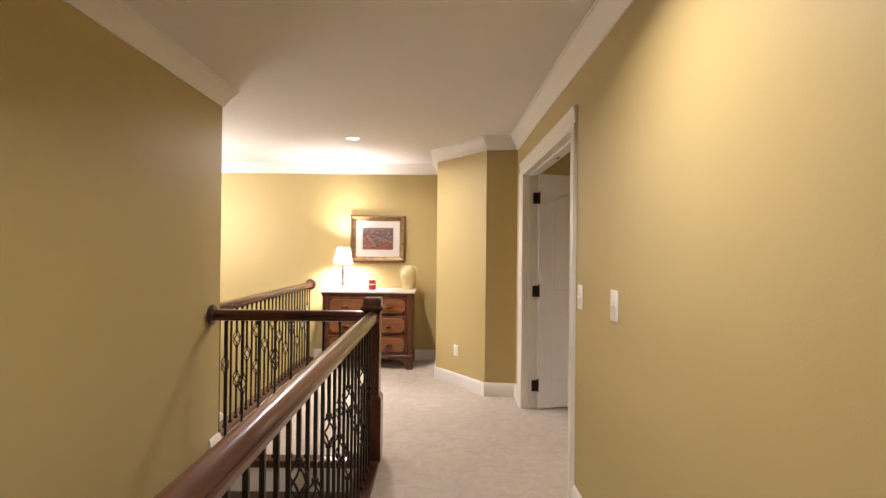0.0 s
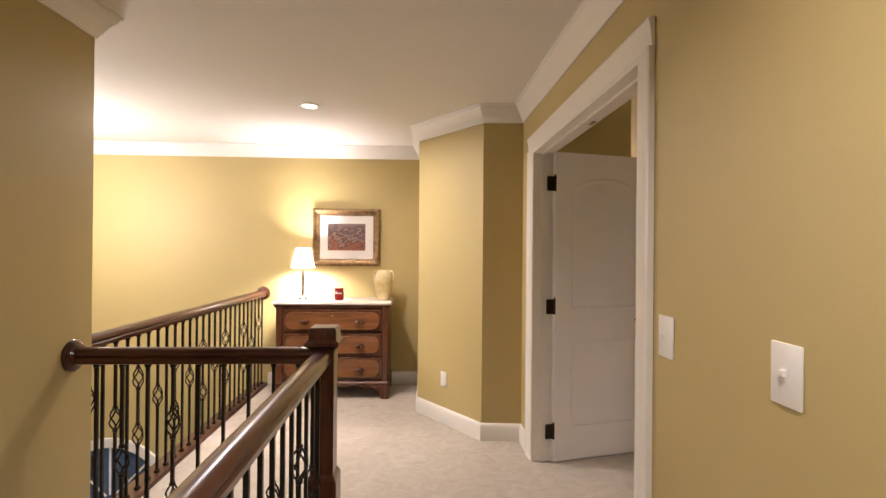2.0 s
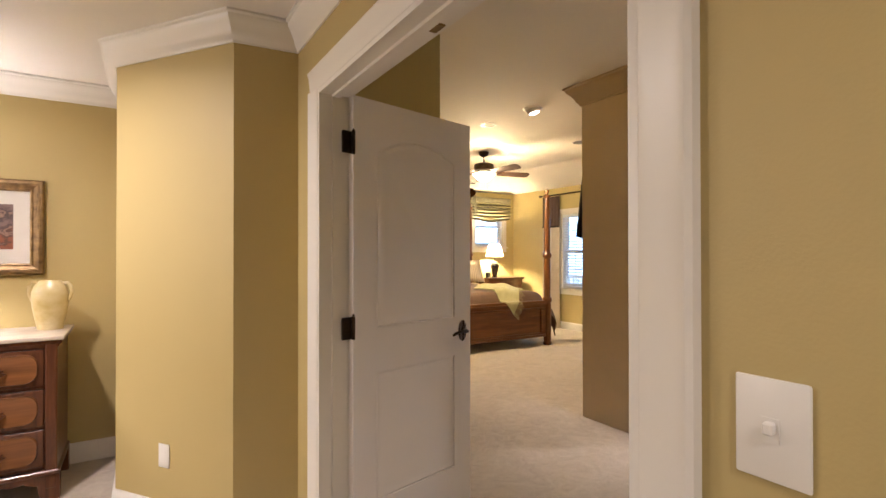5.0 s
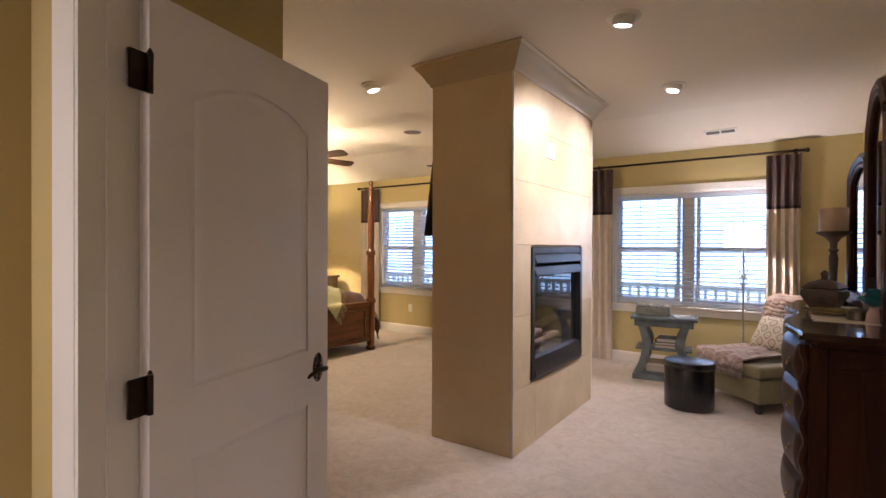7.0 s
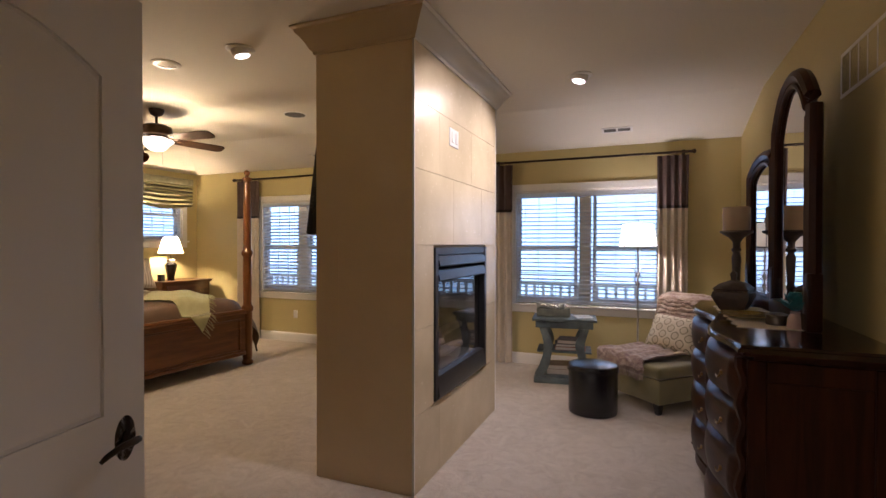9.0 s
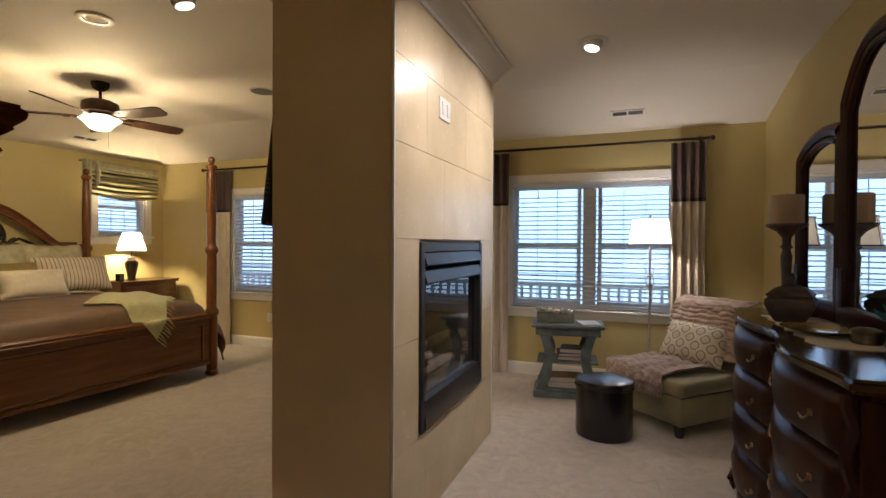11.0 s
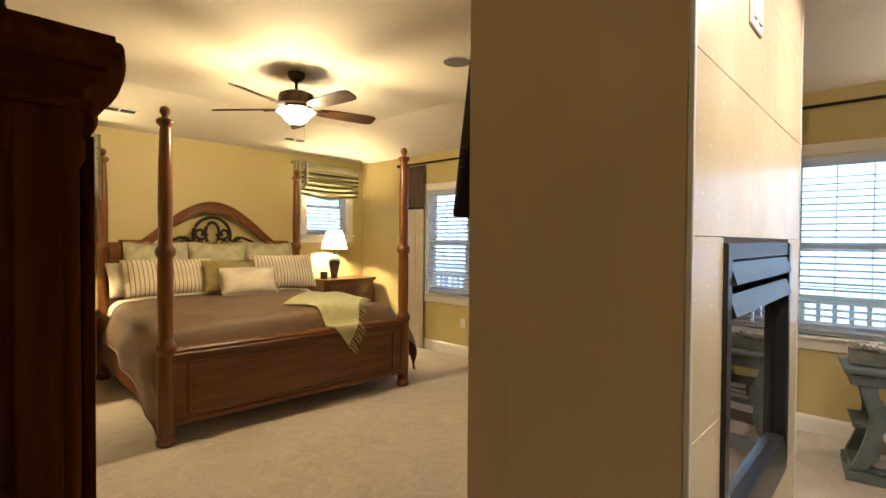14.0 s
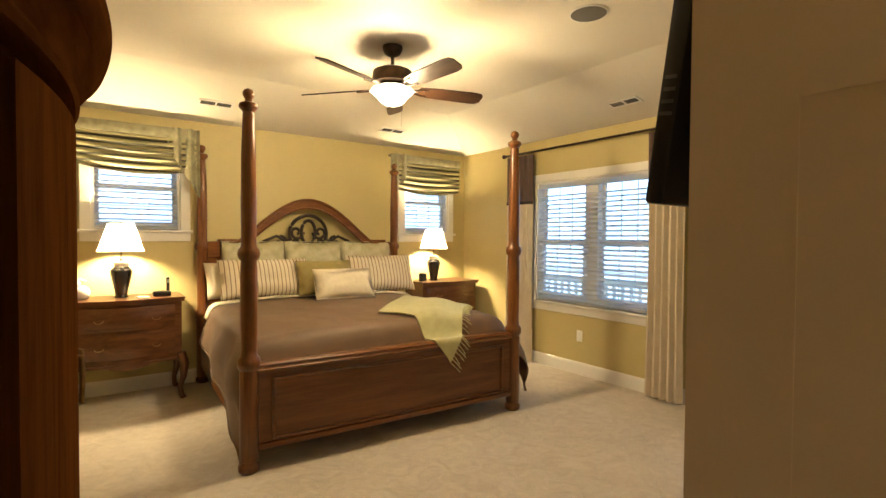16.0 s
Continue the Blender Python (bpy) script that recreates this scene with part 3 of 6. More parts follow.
# ---- windows ----
def window(name, along, plane, hole, leaves, tip, out=0.16):
    """A double-hung window, its casing, stool, glass and blinds, in a wall whose room face is at plane."""
    a0, a1, z0, z1 = hole
    ob = tagged(new(name), "white double-hung window with open white slatted blinds", "window", kind="structure")

    def bx(bm, u0, u1, d0, d1, w0, w1, b=0.0):
        if along == "y":
            return box(bm, plane + d0, u0, w0, plane + d1, u1, w1, b)
        return box(bm, u0, plane + d0, w0, u1, plane + d1, w1, b)
    bm = B()
    c = 0.085
    bx(bm, a0 - c, a0, -0.02, 0, z0 - 0.01, z1 + c, 0.004)
    bx(bm, a1, a1 + c, -0.02, 0, z0 - 0.01, z1 + c, 0.004)
    bx(bm, a0, a1, -0.02, 0, z1, z1 + c, 0.004)
    bx(bm, a0 - c, a1 + c, -0.02, 0, z0 - 0.105, z0 - 0.025, 0.004)
    part("casing", bm, TRIM, ob)
    part("window_sill", bx(B(), a0 - c - 0.02, a1 + c + 0.02, -0.05, 0.06, z0 - 0.025, z0, 0.006), TRIM, ob)
    bm = B()
    bx(bm, a0, a0 + 0.02, 0.0, out, z0, z1)
    bx(bm, a1 - 0.02, a1, 0.0, out, z0, z1)
    bx(bm, a0 + 0.02, a1 - 0.02, 0.0, out, z1 - 0.02, z1)
    bx(bm, a0 + 0.02, a1 - 0.02, 0.06, out, z0, z0 + 0.03)
    part("window_frame", bm, TRIM, ob)
    mull = 0.13
    w = (a1 - a0 - mull * (leaves - 1)) / leaves
    for k in range(leaves):
        u0, u1 = a0 + k * (w + mull), a0 + k * (w + mull) + w
        if k:
            part("mullion", bx(B(), u0 - mull, u0, 0.070, out, z0, z1, 0.004), TRIM, ob)
        zm = (z0 + z1) / 2
        bm = B()
        for s0, s1, d in ((z0 + 0.03, zm + 0.02, 0.075), (zm - 0.02, z1 - 0.02, 0.105)):
            bx(bm, u0 + 0.02, u0 + 0.06, d, d + 0.03, s0, s1)
            bx(bm, u1 - 0.06, u1 - 0.02, d, d + 0.03, s0, s1)
            bx(bm, u0 + 0.06, u1 - 0.06, d, d + 0.03, s0, s0 + 0.045)
            bx(bm, u0 + 0.06, u1 - 0.06, d, d + 0.03, s1 - 0.045, s1)
            for q in (1, 2):
                um = u0 + 0.06 + (u1 - u0 - 0.12) * q / 3
                bx(bm, um - 0.0035, um + 0.0035, d + 0.008, d + 0.022, s0 + 0.045, s1 - 0.045)
            zc = (s0 + s1) / 2
            bx(bm, u0 + 0.06, u1 - 0.06, d + 0.010, d + 0.020, zc - 0.005, zc + 0.005)
        part("sash", bm, TRIM, ob)
        p = part("pane", bx(B(), u0 + 0.05, u1 - 0.05, 0.118, 0.121, z0 + 0.05, z1 - 0.05), PANE, ob)
        p.visible_shadow = False
    u0, u1 = a0, a1
    part("blind_headrail", bx(B(), u0 + 0.022, u1 - 0.022, 0.002, 0.05, z1 - 0.075, z1 - 0.021, 0.004), BLIND, ob)
    bm = B()
    half = 0.0255
    L = (u1 - u0) / 2 - 0.026
    box(bm, -L, -half, -0.0018, L, half, 0.0018)
    for v in bm.verts:
        v.co.z += v.co.y * tip
    me = None
    n = int((z1 - 0.085 - z0 - 0.03) / 0.0485)
    turn = pose(0, 0, 0, 0, 0, -90) if along == "y" else pose(0, 0, 0, 0, 0, 0)
    for i in range(n):
        z = z0 + 0.045 + i * 0.0485
        mid = (u0 + u1) / 2
        place = Matrix.Translation((plane + 0.03, mid, z) if along == "y" else (mid, plane + 0.03, z)) @ turn
        s = part("slat", me if me else bm, BLIND, ob, at=place, smooth=0)
        me = s.data
    part("bottom_rail", bx(B(), u0 + 0.026, u1 - 0.026, 0.008, 0.052, z0 + 0.006, z0 + 0.024, 0.004), BLIND, ob)
    bm = B()
    for q in ((0.08, 0.42, 0.58, 0.92) if leaves > 1 else (0.15, 0.85)):
        um = u0 + (u1 - u0) * q
        bx(bm, um - 0.0015, um + 0.0015, 0.005, 0.008, z0 + 0.02, z1 - 0.07)
    part("ladder_cord", bm, BLIND, ob)
    return ob


window("window_east_seat", "y", EX, WE1, 2, 0.20)
window("window_east_bed", "y", EX, WE2, 2, 0.42)
window("window_north_west", "x", NY, WN1, 1, 0.30)
window("window_north_east", "x", NY, WN2, 1, 0.30)

# ---- outside ----
GRASS = surface("lawn", (0.075, 0.10, 0.035), (0.05, 0.07, 0.025), 0.6, 0.95, bump=0.6, bump_scale=30)
structure("ground", box(B(), -400, -400, LOW - 0.5, 400, 400, LOW - 0.3), GRASS, "green lawn reaching the horizon", "ground", smooth=0)
rail = thing("porch_balustrade", (0, 0, 0), "white painted porch balustrade outside the windows", "balustrade")
bm = B()
box(bm, 8.2, 1.0, 0.80, 8.28, 10.5, 0.86, 0.01)
box(bm, 8.2, 1.0, 0.10, 8.28, 10.5, 0.16, 0.01)
part("rail", bm, TRIM, rail)
bm = B()
for k in range(72):
    box(bm, 8.22, 1.05 + k * 0.13, 0.16, 8.26, 1.09 + k * 0.13, 0.80)
tagged(part("balusters", bm, TRIM, rail, smooth=0), kind="stuff")
# deck slab under the balustrade, level with the bedroom floor
structure("porch_floor", box(B(), EX + 0.16, 0.8, -0.05, 8.5, 10.8, 0.06), surface("porch_deck", (0.30, 0.29, 0.28), None, 5, 0.7), "grey porch deck outside the windows", "deck", smooth=0)
HAZE = glow("evening_sky", (0.50, 0.76, 1.0), DAY)
structure("backdrop_east", box(B(), 24.0, -20, LOW - 0.2, 24.1, 36, 22), HAZE, "pale blue evening sky beyond the porch", "sky", smooth=0)
structure("backdrop_north", box(B(), -16, 28.0, LOW - 0.2, 23.9, 28.1, 22), HAZE, "pale blue evening sky beyond the house", "sky", smooth=0)

# ---- hall: railings ----
RAILP = [(-0.032, 0.0), (-0.034, 0.018), (-0.026, 0.026), (-0.033, 0.036), (-0.030, 0.050), (-0.018, 0.062), (0.0, 0.066),
         (0.018, 0.062), (0.030, 0.050), (0.033, 0.036), (0.026, 0.026), (0.034, 0.018), (0.032, 0.0), (0.012, -0.006), (-0.012, -0.006)]


def basket(bm, z):
    """Four bars twisted round an open cage, with a collar at each end."""
    for q in range(4):
        pts = []
        for i in range(11):
            u = i / 10
            a = math.pi / 2 * q + 2.4 * u
            r = 0.004 + 0.026 * math.sin(math.pi * u)
            pts.append((r * math.cos(a), r * math.sin(a), z - 0.06 + 0.12 * u))
        tube(bm, pts, 0.0042, 5)
    for s in (-0.062, 0.062):
        lathe(bm, [(0.007, z + s - 0.008), (0.013, z + s - 0.004), (0.013, z + s + 0.004), (0.007, z + s + 0.008)], 8)


def baluster_mesh(cages, top, foot=0.012):
    bm = B()
    stops = [foot] + [v for c in cages for v in (c - 0.055, c + 0.055)] + [top]
    for a, b in zip(stops[::2], stops[1::2]):
        lathe(bm, [(0.0092, a), (0.0092, b)], 4, turn=45)
    for c in cages:
        basket(bm, c)
    box(bm, -0.014, -0.014, foot, 0.014, 0.014, foot + 0.026, 0.004)
    box(bm, -0.011, -0.011, top - 0.02, 0.011, 0.011, top, 0.003)
    bmesh.ops.recalc_face_normals(bm, faces=bm.faces)
    me = bpy.data.meshes.new("baluster")
    bm.to_mesh(me)
    bm.free()
    me.materials.append(IRON)
    for p in me.polygons:
        p.use_smooth = True
    me.set_sharp_from_angle(angle=radians(35))
    return me


RT = 0.905
KINDS = [baluster_mesh([], RT), baluster_mesh([0.33, 0.65], RT), baluster_mesh([], RT), baluster_mesh([0.49], RT)]


def rosette(parent, m):
    part("rosette", lathe(B(), [(0.066, 0), (0.068, 0.010), (0.060, 0.018), (0.046, 0.021), (0.040, 0.030), (0.030, 0.033)], 28), RAILW["z"], parent, at=m)


def railing(name, label, a, b, step, first, phase=0):
    """A level wooden handrail on iron balusters from a to b in plan."""
    ob = thing(name, (0, 0, 0), label, "railing", "wooden and iron railings")
    axis = "x" if abs(b[0] - a[0]) > abs(b[1] - a[1]) else "y"
    part("handrail", sweep(B(), [a, b], [(d * 1.05, RT + h) for d, h in RAILP]), RAILW[axis], ob)
    n = math.dist(a, b)
    i, s = 0, first
    while s < n - 0.03:
        u = s / n
        part("baluster", KINDS[(i + phase) % 4], IRON, ob, at=(a[0] + (b[0] - a[0]) * u, a[1] + (b[1] - a[1]) * u, 0.0), label="black wrought iron baluster" if i == 0 else "")
        i, s = i + 1, s + step
    return ob


NX, NYW = -0.372, 3.135
near = railing("stair_railing", "dark wooden handrail on black wrought iron balusters beside the stairs", (NX, -2.38), (NX, NYW - 0.045), 0.105, 0.03, 1)
cross = railing("landing_railing", "dark wooden handrail on iron balusters across the stair opening", (LX + 0.012, 3.115), (NX - 0.045, 3.115), 0.105, 0.09, 2)
rosette(cross, pose(LX + 0.001, 3.115, RT + 0.03, 0, 90, 0))
balcony = railing("balcony_railing", "long dark wooden handrail on iron balusters above the foyer", (-1.55, 3.26), (-1.55, FY - 0.012), 0.105, 0.06, 0)
rosette(balcony, pose(-1.55, FY - 0.001, RT + 0.03, 90, 0, 0))
newel = thing("newel_post", (NX, NYW, 0), "dark stained square wooden newel post with moulded cap", "newel post")
q2 = math.sqrt(2)
part("shaft", lathe(B(), [(0.048 * q2, 0.01), (0.048 * q2, 0.97)], 4, turn=45), RAILW["z"], newel)
part("plinth", lathe(B(), [(0.064 * q2, 0.012), (0.064 * q2, 0.40), (0.060 * q2, 0.412), (0.052 * q2, 0.425), (0.048 * q2, 0.43)], 4, turn=45), RAILW["z"], newel)
part("cap", lathe(B(), [(0.048 * q2, 0.955), (0.052 * q2, 0.965), (0.056 * q2, 0.972), (0.070 * q2, 0.980), (0.072 * q2, 0.995), (0.062 * q2, 1.004),
                        (0.058 * q2, 1.008), (0.058 * q2, 1.046), (0.052 * q2, 1.056), (0.001, 1.062)], 4, turn=45), RAILW["z"], newel)

# ---- hall: bedroom door ----
door = thing("bedroom_door", pose(0.922, 4.158, 0.012, 0, 0, 13.2), "white two-panel arched door standing open into the bedroom", "door")
DW, DH, DT = 0.762, 2.03, 0.035
part("core", box(B(), 0.002, 0.007, 0.002, DW - 0.002, DT - 0.007, DH - 0.002), DOORW, door, smooth=0)


def arch(x0, x1, z, rise, n=14):
    return [(x0 + (x1 - x0) * i / n, z + rise * (1 - (2 * i / n - 1) ** 2)) for i in range(n + 1)]


for y0, y1, s in ((0.0, 0.007, 1), (DT - 0.007, DT, -1)):
    bm = B()
    box(bm, 0, y0, 0, 0.125, y1, DH)
    box(bm, DW - 0.125, y0, 0, DW, y1, DH)
    box(bm, 0.125, y0, 0, DW - 0.125, y1, 0.22)
    box(bm, 0.125, y0, 0.80, DW - 0.125, y1, 1.0)
    top = arch(0.125, DW - 0.125, 1.80, 0.075)
    prism(bm, top + [(DW - 0.125, DH), (0.125, DH)], "y", y0, y1)
    part("face_frame", bm, DOORW, door, smooth=0)
    for z0, z1, rise in ((0.22, 0.80, 0.0), (1.0, 1.80, 0.075)):
        bm = B()
        loops = []
        for inset, lift in ((0.0, 0.0), (0.012, 0.0055), (0.022, 0.002), (0.035, 0.001), (0.055, 0.005)):
            pts = [(0.125 + inset, z0 + inset), (DW - 0.125 - inset, z0 + inset)] + list(reversed(arch(0.125 + inset, DW - 0.125 - inset, z1 - inset, rise)))
            base = y1 if s > 0 else y0
            loops.append([bm.verts.new((p[0], base - s * lift if lift else base, p[1])) for p in pts])
        for la, lb in zip(loops, loops[1:]):
            for k in range(len(la)):
                bm.faces.new((la[k], la[(k + 1) % len(la)], lb[(k + 1) % len(la)], lb[k]))
        bm.faces.new(loops[-1])
        part("raised_panel", bm, DOORW, door, smooth=25)
for z in (0.20, 1.015, 1.82):
    bm = B()
    box(bm, -0.058, -0.001, z - 0.048, -0.004, 0.002, z + 0.048, 0.004)
    lathe(bm, [(0.008, z - 0.05), (0.0085, z + 0.05)], 12, at=(-0.003, -0.006))
    lathe(bm, [(0.002, z + 0.05), (0.007, z + 0.054), (0.002, z + 0.062)], 12, at=(-0.003, -0.006))
    part("hinge", bm, BRONZE, door, "dark bronze hinge")
for y, s in ((0.0, -1), (DT, 1)):
    bm = B()
    lathe(bm, [(0.001, 0.0), (0.033, 0.0), (0.033, 0.006), (0.028, 0.010), (0.014, 0.012), (0.011, 0.04), (0.001, 0.042)], 20, sy=1.7)
    bmesh.ops.rotate(bm, verts=bm.verts, matrix=Matrix.Rotation(radians(90), 3, "X"))
    for v in bm.verts:
        v.co.y *= -s * -1
    hd = part("handle_plate", bm, BRONZE, door, "dark bronze oval handle plate", at=(0.700, y, 0.925))
    part("lever", tube(B(), [(0, s * 0.038, 0), (-0.02, s * 0.045, 0.003), (-0.06, s * 0.047, 0.006), (-0.10, s * 0.044, -0.002), (-0.115, s * 0.042, -0.010)], 0.0085, 10, [1, 1.1, 1, 0.85, 0.6]), BRONZE, hd)

# ---- hall: chest of drawers ----
chest = thing("chest_of_drawers", (-0.762, 5.575, 0), "antique walnut three-drawer chest with white marble top", "chest of drawers")
W, D = 0.515, 0.49
part("body", box(B(), -W, 0.03, 0.14, W, D, 0.872, 0.006), CHESTD, chest)
part("marble_top", box(B(), -W - 0.032, -0.02, 0.874, W + 0.032, D + 0.01, 0.898, 0.008, 2), MARBLE, chest, "white veined marble top")
part("top_moulding", sweep(B(), [(W + 0.004, D), (W + 0.004, 0.012), (-W - 0.004, 0.012), (-W - 0.004, D)][::-1], [(0, 0.835), (0, 0.873), (-0.016, 0.873), (-0.016, 0.858), (-0.006, 0.850)]), CHESTD, chest)
for s in (-1, 1):
    bm = B()
    box(bm, s * W - 0.055 * (s > 0), -0.004, 0.06, s * W + 0.055 * (s < 0), 0.05, 0.86, 0.008)
    part("corner_post", bm, CHESTD, chest)
for k, (z0, z1) in enumerate(((0.185, 0.385), (0.405, 0.605), (0.625, 0.825))):
    d = part("drawer", box(B(), -W + 0.06, 0.008, z0, W - 0.06, 0.05, z1, 0.004), CHESTD, chest)
    x0, x1, r = -W + 0.085, W - 0.085, 0.06
    out = []
    for cx, cz, a0 in ((x1 - r, z1 - 0.02 - r, 0), (x0 + r, z1 - 0.02 - r, 90), (x0 + r, z0 + 0.02 + r, 180), (x1 - r, z0 + 0.02 + r, 270)):
        out += [(cx + r * math.cos(radians(a0 + 15 * i)), cz + r * math.sin(radians(a0 + 15 * i))) for i in range(7)]
    bm = B()
    lo = [bm.verts.new((p[0], 0.008, p[1])) for p in out]
    mid = [bm.verts.new((p[0] * 0.992, -0.006, (p[1] - (z0 + z1) / 2) * 0.95 + (z0 + z1) / 2)) for p in out]
    hi = [bm.verts.new((p[0] * 0.975, -0.003, (p[1] - (z0 + z1) / 2) * 0.87 + (z0 + z1) / 2)) for p in out]
    for la, lb in ((lo, mid), (mid, hi)):
        for i in range(len(out)):
            bm.faces.new((la[i], la[(i + 1) % len(out)], lb[(i + 1) % len(out)], lb[i]))
    bm.faces.new(hi)
    part("front_panel", bm, CHESTW["x"], d, "orange-brown figured walnut panel")
    for sx in (-0.25, 0.25):
        bm = B()
        zc = (z0 + z1) / 2
        for ang, ln in ((90, 0.040), (30, 0.046), (150, 0.046), (0, 0.05), (180, 0.05)):
            ca, sa = math.cos(radians(ang)), math.sin(radians(ang))
            tube(bm, [(sx + ca * ln * u, -0.008 - 0.022 * math.sin(math.pi * min(u + 0.2, 1)), zc - 0.012 + sa * ln * u * 0.8) for u in (0, 0.3, 0.6, 1.0)], 0.014, 8, [1.0, 1.2, 0.9, 0.2])
        part("leaf_pull", bm, CHESTD, d, "carved wooden leaf pull")
    bm = B()
    lathe(bm, [(0.001, 0), (0.012, 0.0), (0.012, 0.003), (0.001, 0.004)], 12)
    bmesh.ops.rotate(bm, verts=bm.verts, matrix=Matrix.Rotation(radians(90), 3, "X"))
    part("escutcheon", bm, BRASS, d, at=(0, -0.003, z1 - 0.05))
apron = [(-W + 0.05, 0.15), (-W + 0.05, 0.07)]
for i in range(25):
    u = i / 24
    apron.append((-W + 0.10 + (2 * W - 0.20) * u, 0.115 + 0.012 * math.cos(u * 8 * math.pi) - 0.02 * abs(2 * u - 1) ** 4))
apron += [(W - 0.05, 0.07), (W - 0.05, 0.15)]
part("apron", prism(B(), apron, "y", 0.012, 0.035), CHESTD, chest)
part("plinth_rail", box(B(), -W - 0.012, -0.012, 0.135, W + 0.012, D, 0.165, 0.008), CHESTD, chest)
for sx in (-1, 1):
    for y in (0.0, D - 0.07):
        bm = B()
        prism(bm, [(sx * (W + 0.012), 0.0), (sx * (W + 0.012), 0.136), (sx * (W - 0.16), 0.136), (sx * (W - 0.135), 0.10), (sx * (W - 0.085), 0.085), (sx * (W - 0.08), 0.04), (sx * (W - 0.06), 0.0)], "y", y, y + 0.06)
        part("bracket_foot", bm, CHESTD, chest)


def table_lamp(m, label, body, shade_r0, shade_r1, z0, z1, mat, group=""):
    ob = thing("table_lamp", m, label, "lamp", group)
    part("base", lathe(B(), body, 28), mat, ob)
    part("stem", lathe(B(), [(0.006, body[-1][1] - 0.002), (0.006, z1 - 0.03), (0.012, z1 - 0.028), (0.010, z1 + 0.006), (0.004, z1 + 0.02)], 12), BRASS, ob)
    bm = B()
    lathe(bm, [(shade_r0, z0), (shade_r0 * 0.985, z0 + 0.004), (shade_r1, z1)], 40)
    fs = [f for f in bm.faces if len(f.verts) > 4]
    bmesh.ops.delete(bm, geom=fs, context="FACES_ONLY")
    part("shade", bm, SHADE, ob, "ivory fabric shade glowing from within")
    for r, z in ((shade_r0, z0), (shade_r1, z1)):
        bm = B()
        tube(bm, [(r * 1.004 * math.cos(2 * math.pi * k / 32), r * 1.004 * math.sin(2 * math.pi * k / 32), z) for k in range(33)], 0.0032, 6)
        part("shade_trim", bm, LINEN, ob)
    bulb = part("bulb", lathe(B(), [(0.008, z0 + 0.03), (0.024, z0 + 0.07), (0.028, z0 + 0.09), (0.02, z0 + 0.115), (0.002, z0 + 0.125)], 14), BULB, ob)
    bulb.visible_shadow = False
    return ob


BULB = glow("bulb_glow", (1.0, 0.80, 0.52), 30)
PEWTER = surface("aged_pewter", (0.16, 0.13, 0.10), (0.07, 0.055, 0.04), 20, 0.35, 0.8)
CTOP = 0.898
table_lamp((-1.10, 5.86, CTOP), "small table lamp with dark candlestick base and ivory shade", [(0.046, 0), (0.046, 0.012), (0.036, 0.02), (0.016, 0.036), (0.012, 0.06), (0.018, 0.075), (0.013, 0.09), (0.017, 0.16), (0.021, 0.20), (0.014, 0.225), (0.020, 0.24), (0.012, 0.26), (0.011, 0.28)], 0.112, 0.066, 0.31, 0.50, PEWTER)
jar = thing("jar_candle", (-0.735, 5.78, CTOP), "red jar candle with a pale printed label", "candle")
REDW = surface("red_glass", (0.28, 0.018, 0.016), (0.20, 0.012, 0.012), 6, 0.12, coat=0.5)
part("jar", lathe(B(), [(0.040, 0), (0.046, 0.006), (0.046, 0.085), (0.040, 0.095), (0.041, 0.10)], 24), REDW, jar)
part("lid", lathe(B(), [(0.043, 0.10), (0.044, 0.104), (0.044, 0.115), (0.040, 0.119), (0.001, 0.120)], 24), REDW, jar)
bm = B()
for k in range(9):
    for h in (0.062, 0.070):
        if k % 4 != 3:
            a = radians(-125 + k * 9)
            box(bm, 0.0466 * math.cos(a) - 0.003, 0.0466 * math.sin(a) - 0.0008, h, 0.0466 * math.cos(a) + 0.003, 0.0466 * math.sin(a) + 0.0008, h + 0.004)
part("label", bm, PLASTIC, jar)
vase = thing("pottery_jug", pose(-0.315, 5.88, CTOP, 0, 0, -15), "cream and yellow mottled pottery jug with twin handles", "jug")
POT = surface("cream_glaze", (0.70, 0.60, 0.36), (0.48, 0.36, 0.13), 9, 0.3, detail=6, coat=0.3)
part("body", lathe(B(), [(0.060, 0), (0.066, 0.004), (0.074, 0.05), (0.088, 0.12), (0.096, 0.18), (0.094, 0.22), (0.080, 0.262), (0.060, 0.282), (0.056, 0.29), (0.048, 0.288), (0.052, 0.27)], 32, sy=0.72), POT, vase)
for s in (-1, 1):
    part("handle", tube(B(), [(s * 0.066, 0, 0.275), (s * 0.090, 0, 0.278), (s * 0.106, 0, 0.255), (s * 0.108, 0, 0.215), (s * 0.094, 0, 0.175)], 0.010, 8), POT, vase)

# ---- hall: picture ----
pic = thing("framed_picture", (-0.712, FY - 0.002, 1.512), "landscape print in a wide gilt frame with white mat", "picture")
FW, FH = 0.343, 0.293
bm = B()
lp = []
for inset, dep in ((0, 0), (0, 0.030), (0.008, 0.040), (0.022, 0.042), (0.034, 0.030), (0.054, 0.022), (0.062, 0.026), (0.071, 0.022), (0.071, 0.008)):
    lp.append([bm.verts.new((sx * (FW - inset), -dep, sz * (FH - inset))) for sx, sz in ((-1, -1), (1, -1), (1, 1), (-1, 1))])
for a, b in zip(lp, lp[1:]):
    for k in range(4):
        bm.faces.new((a[k], a[(k + 1) % 4], b[(k + 1) % 4], b[k]))
part("frame", bm, GOLD, pic, smooth=20)
part("mat_board", box(B(), -FW + 0.066, -0.010, -FH + 0.066, FW - 0.066, -0.004, FH - 0.066), surface("mat_white", (0.74, 0.70, 0.66), None, 4, 0.8), pic)
ART, an, al, ap = material("landscape_print")
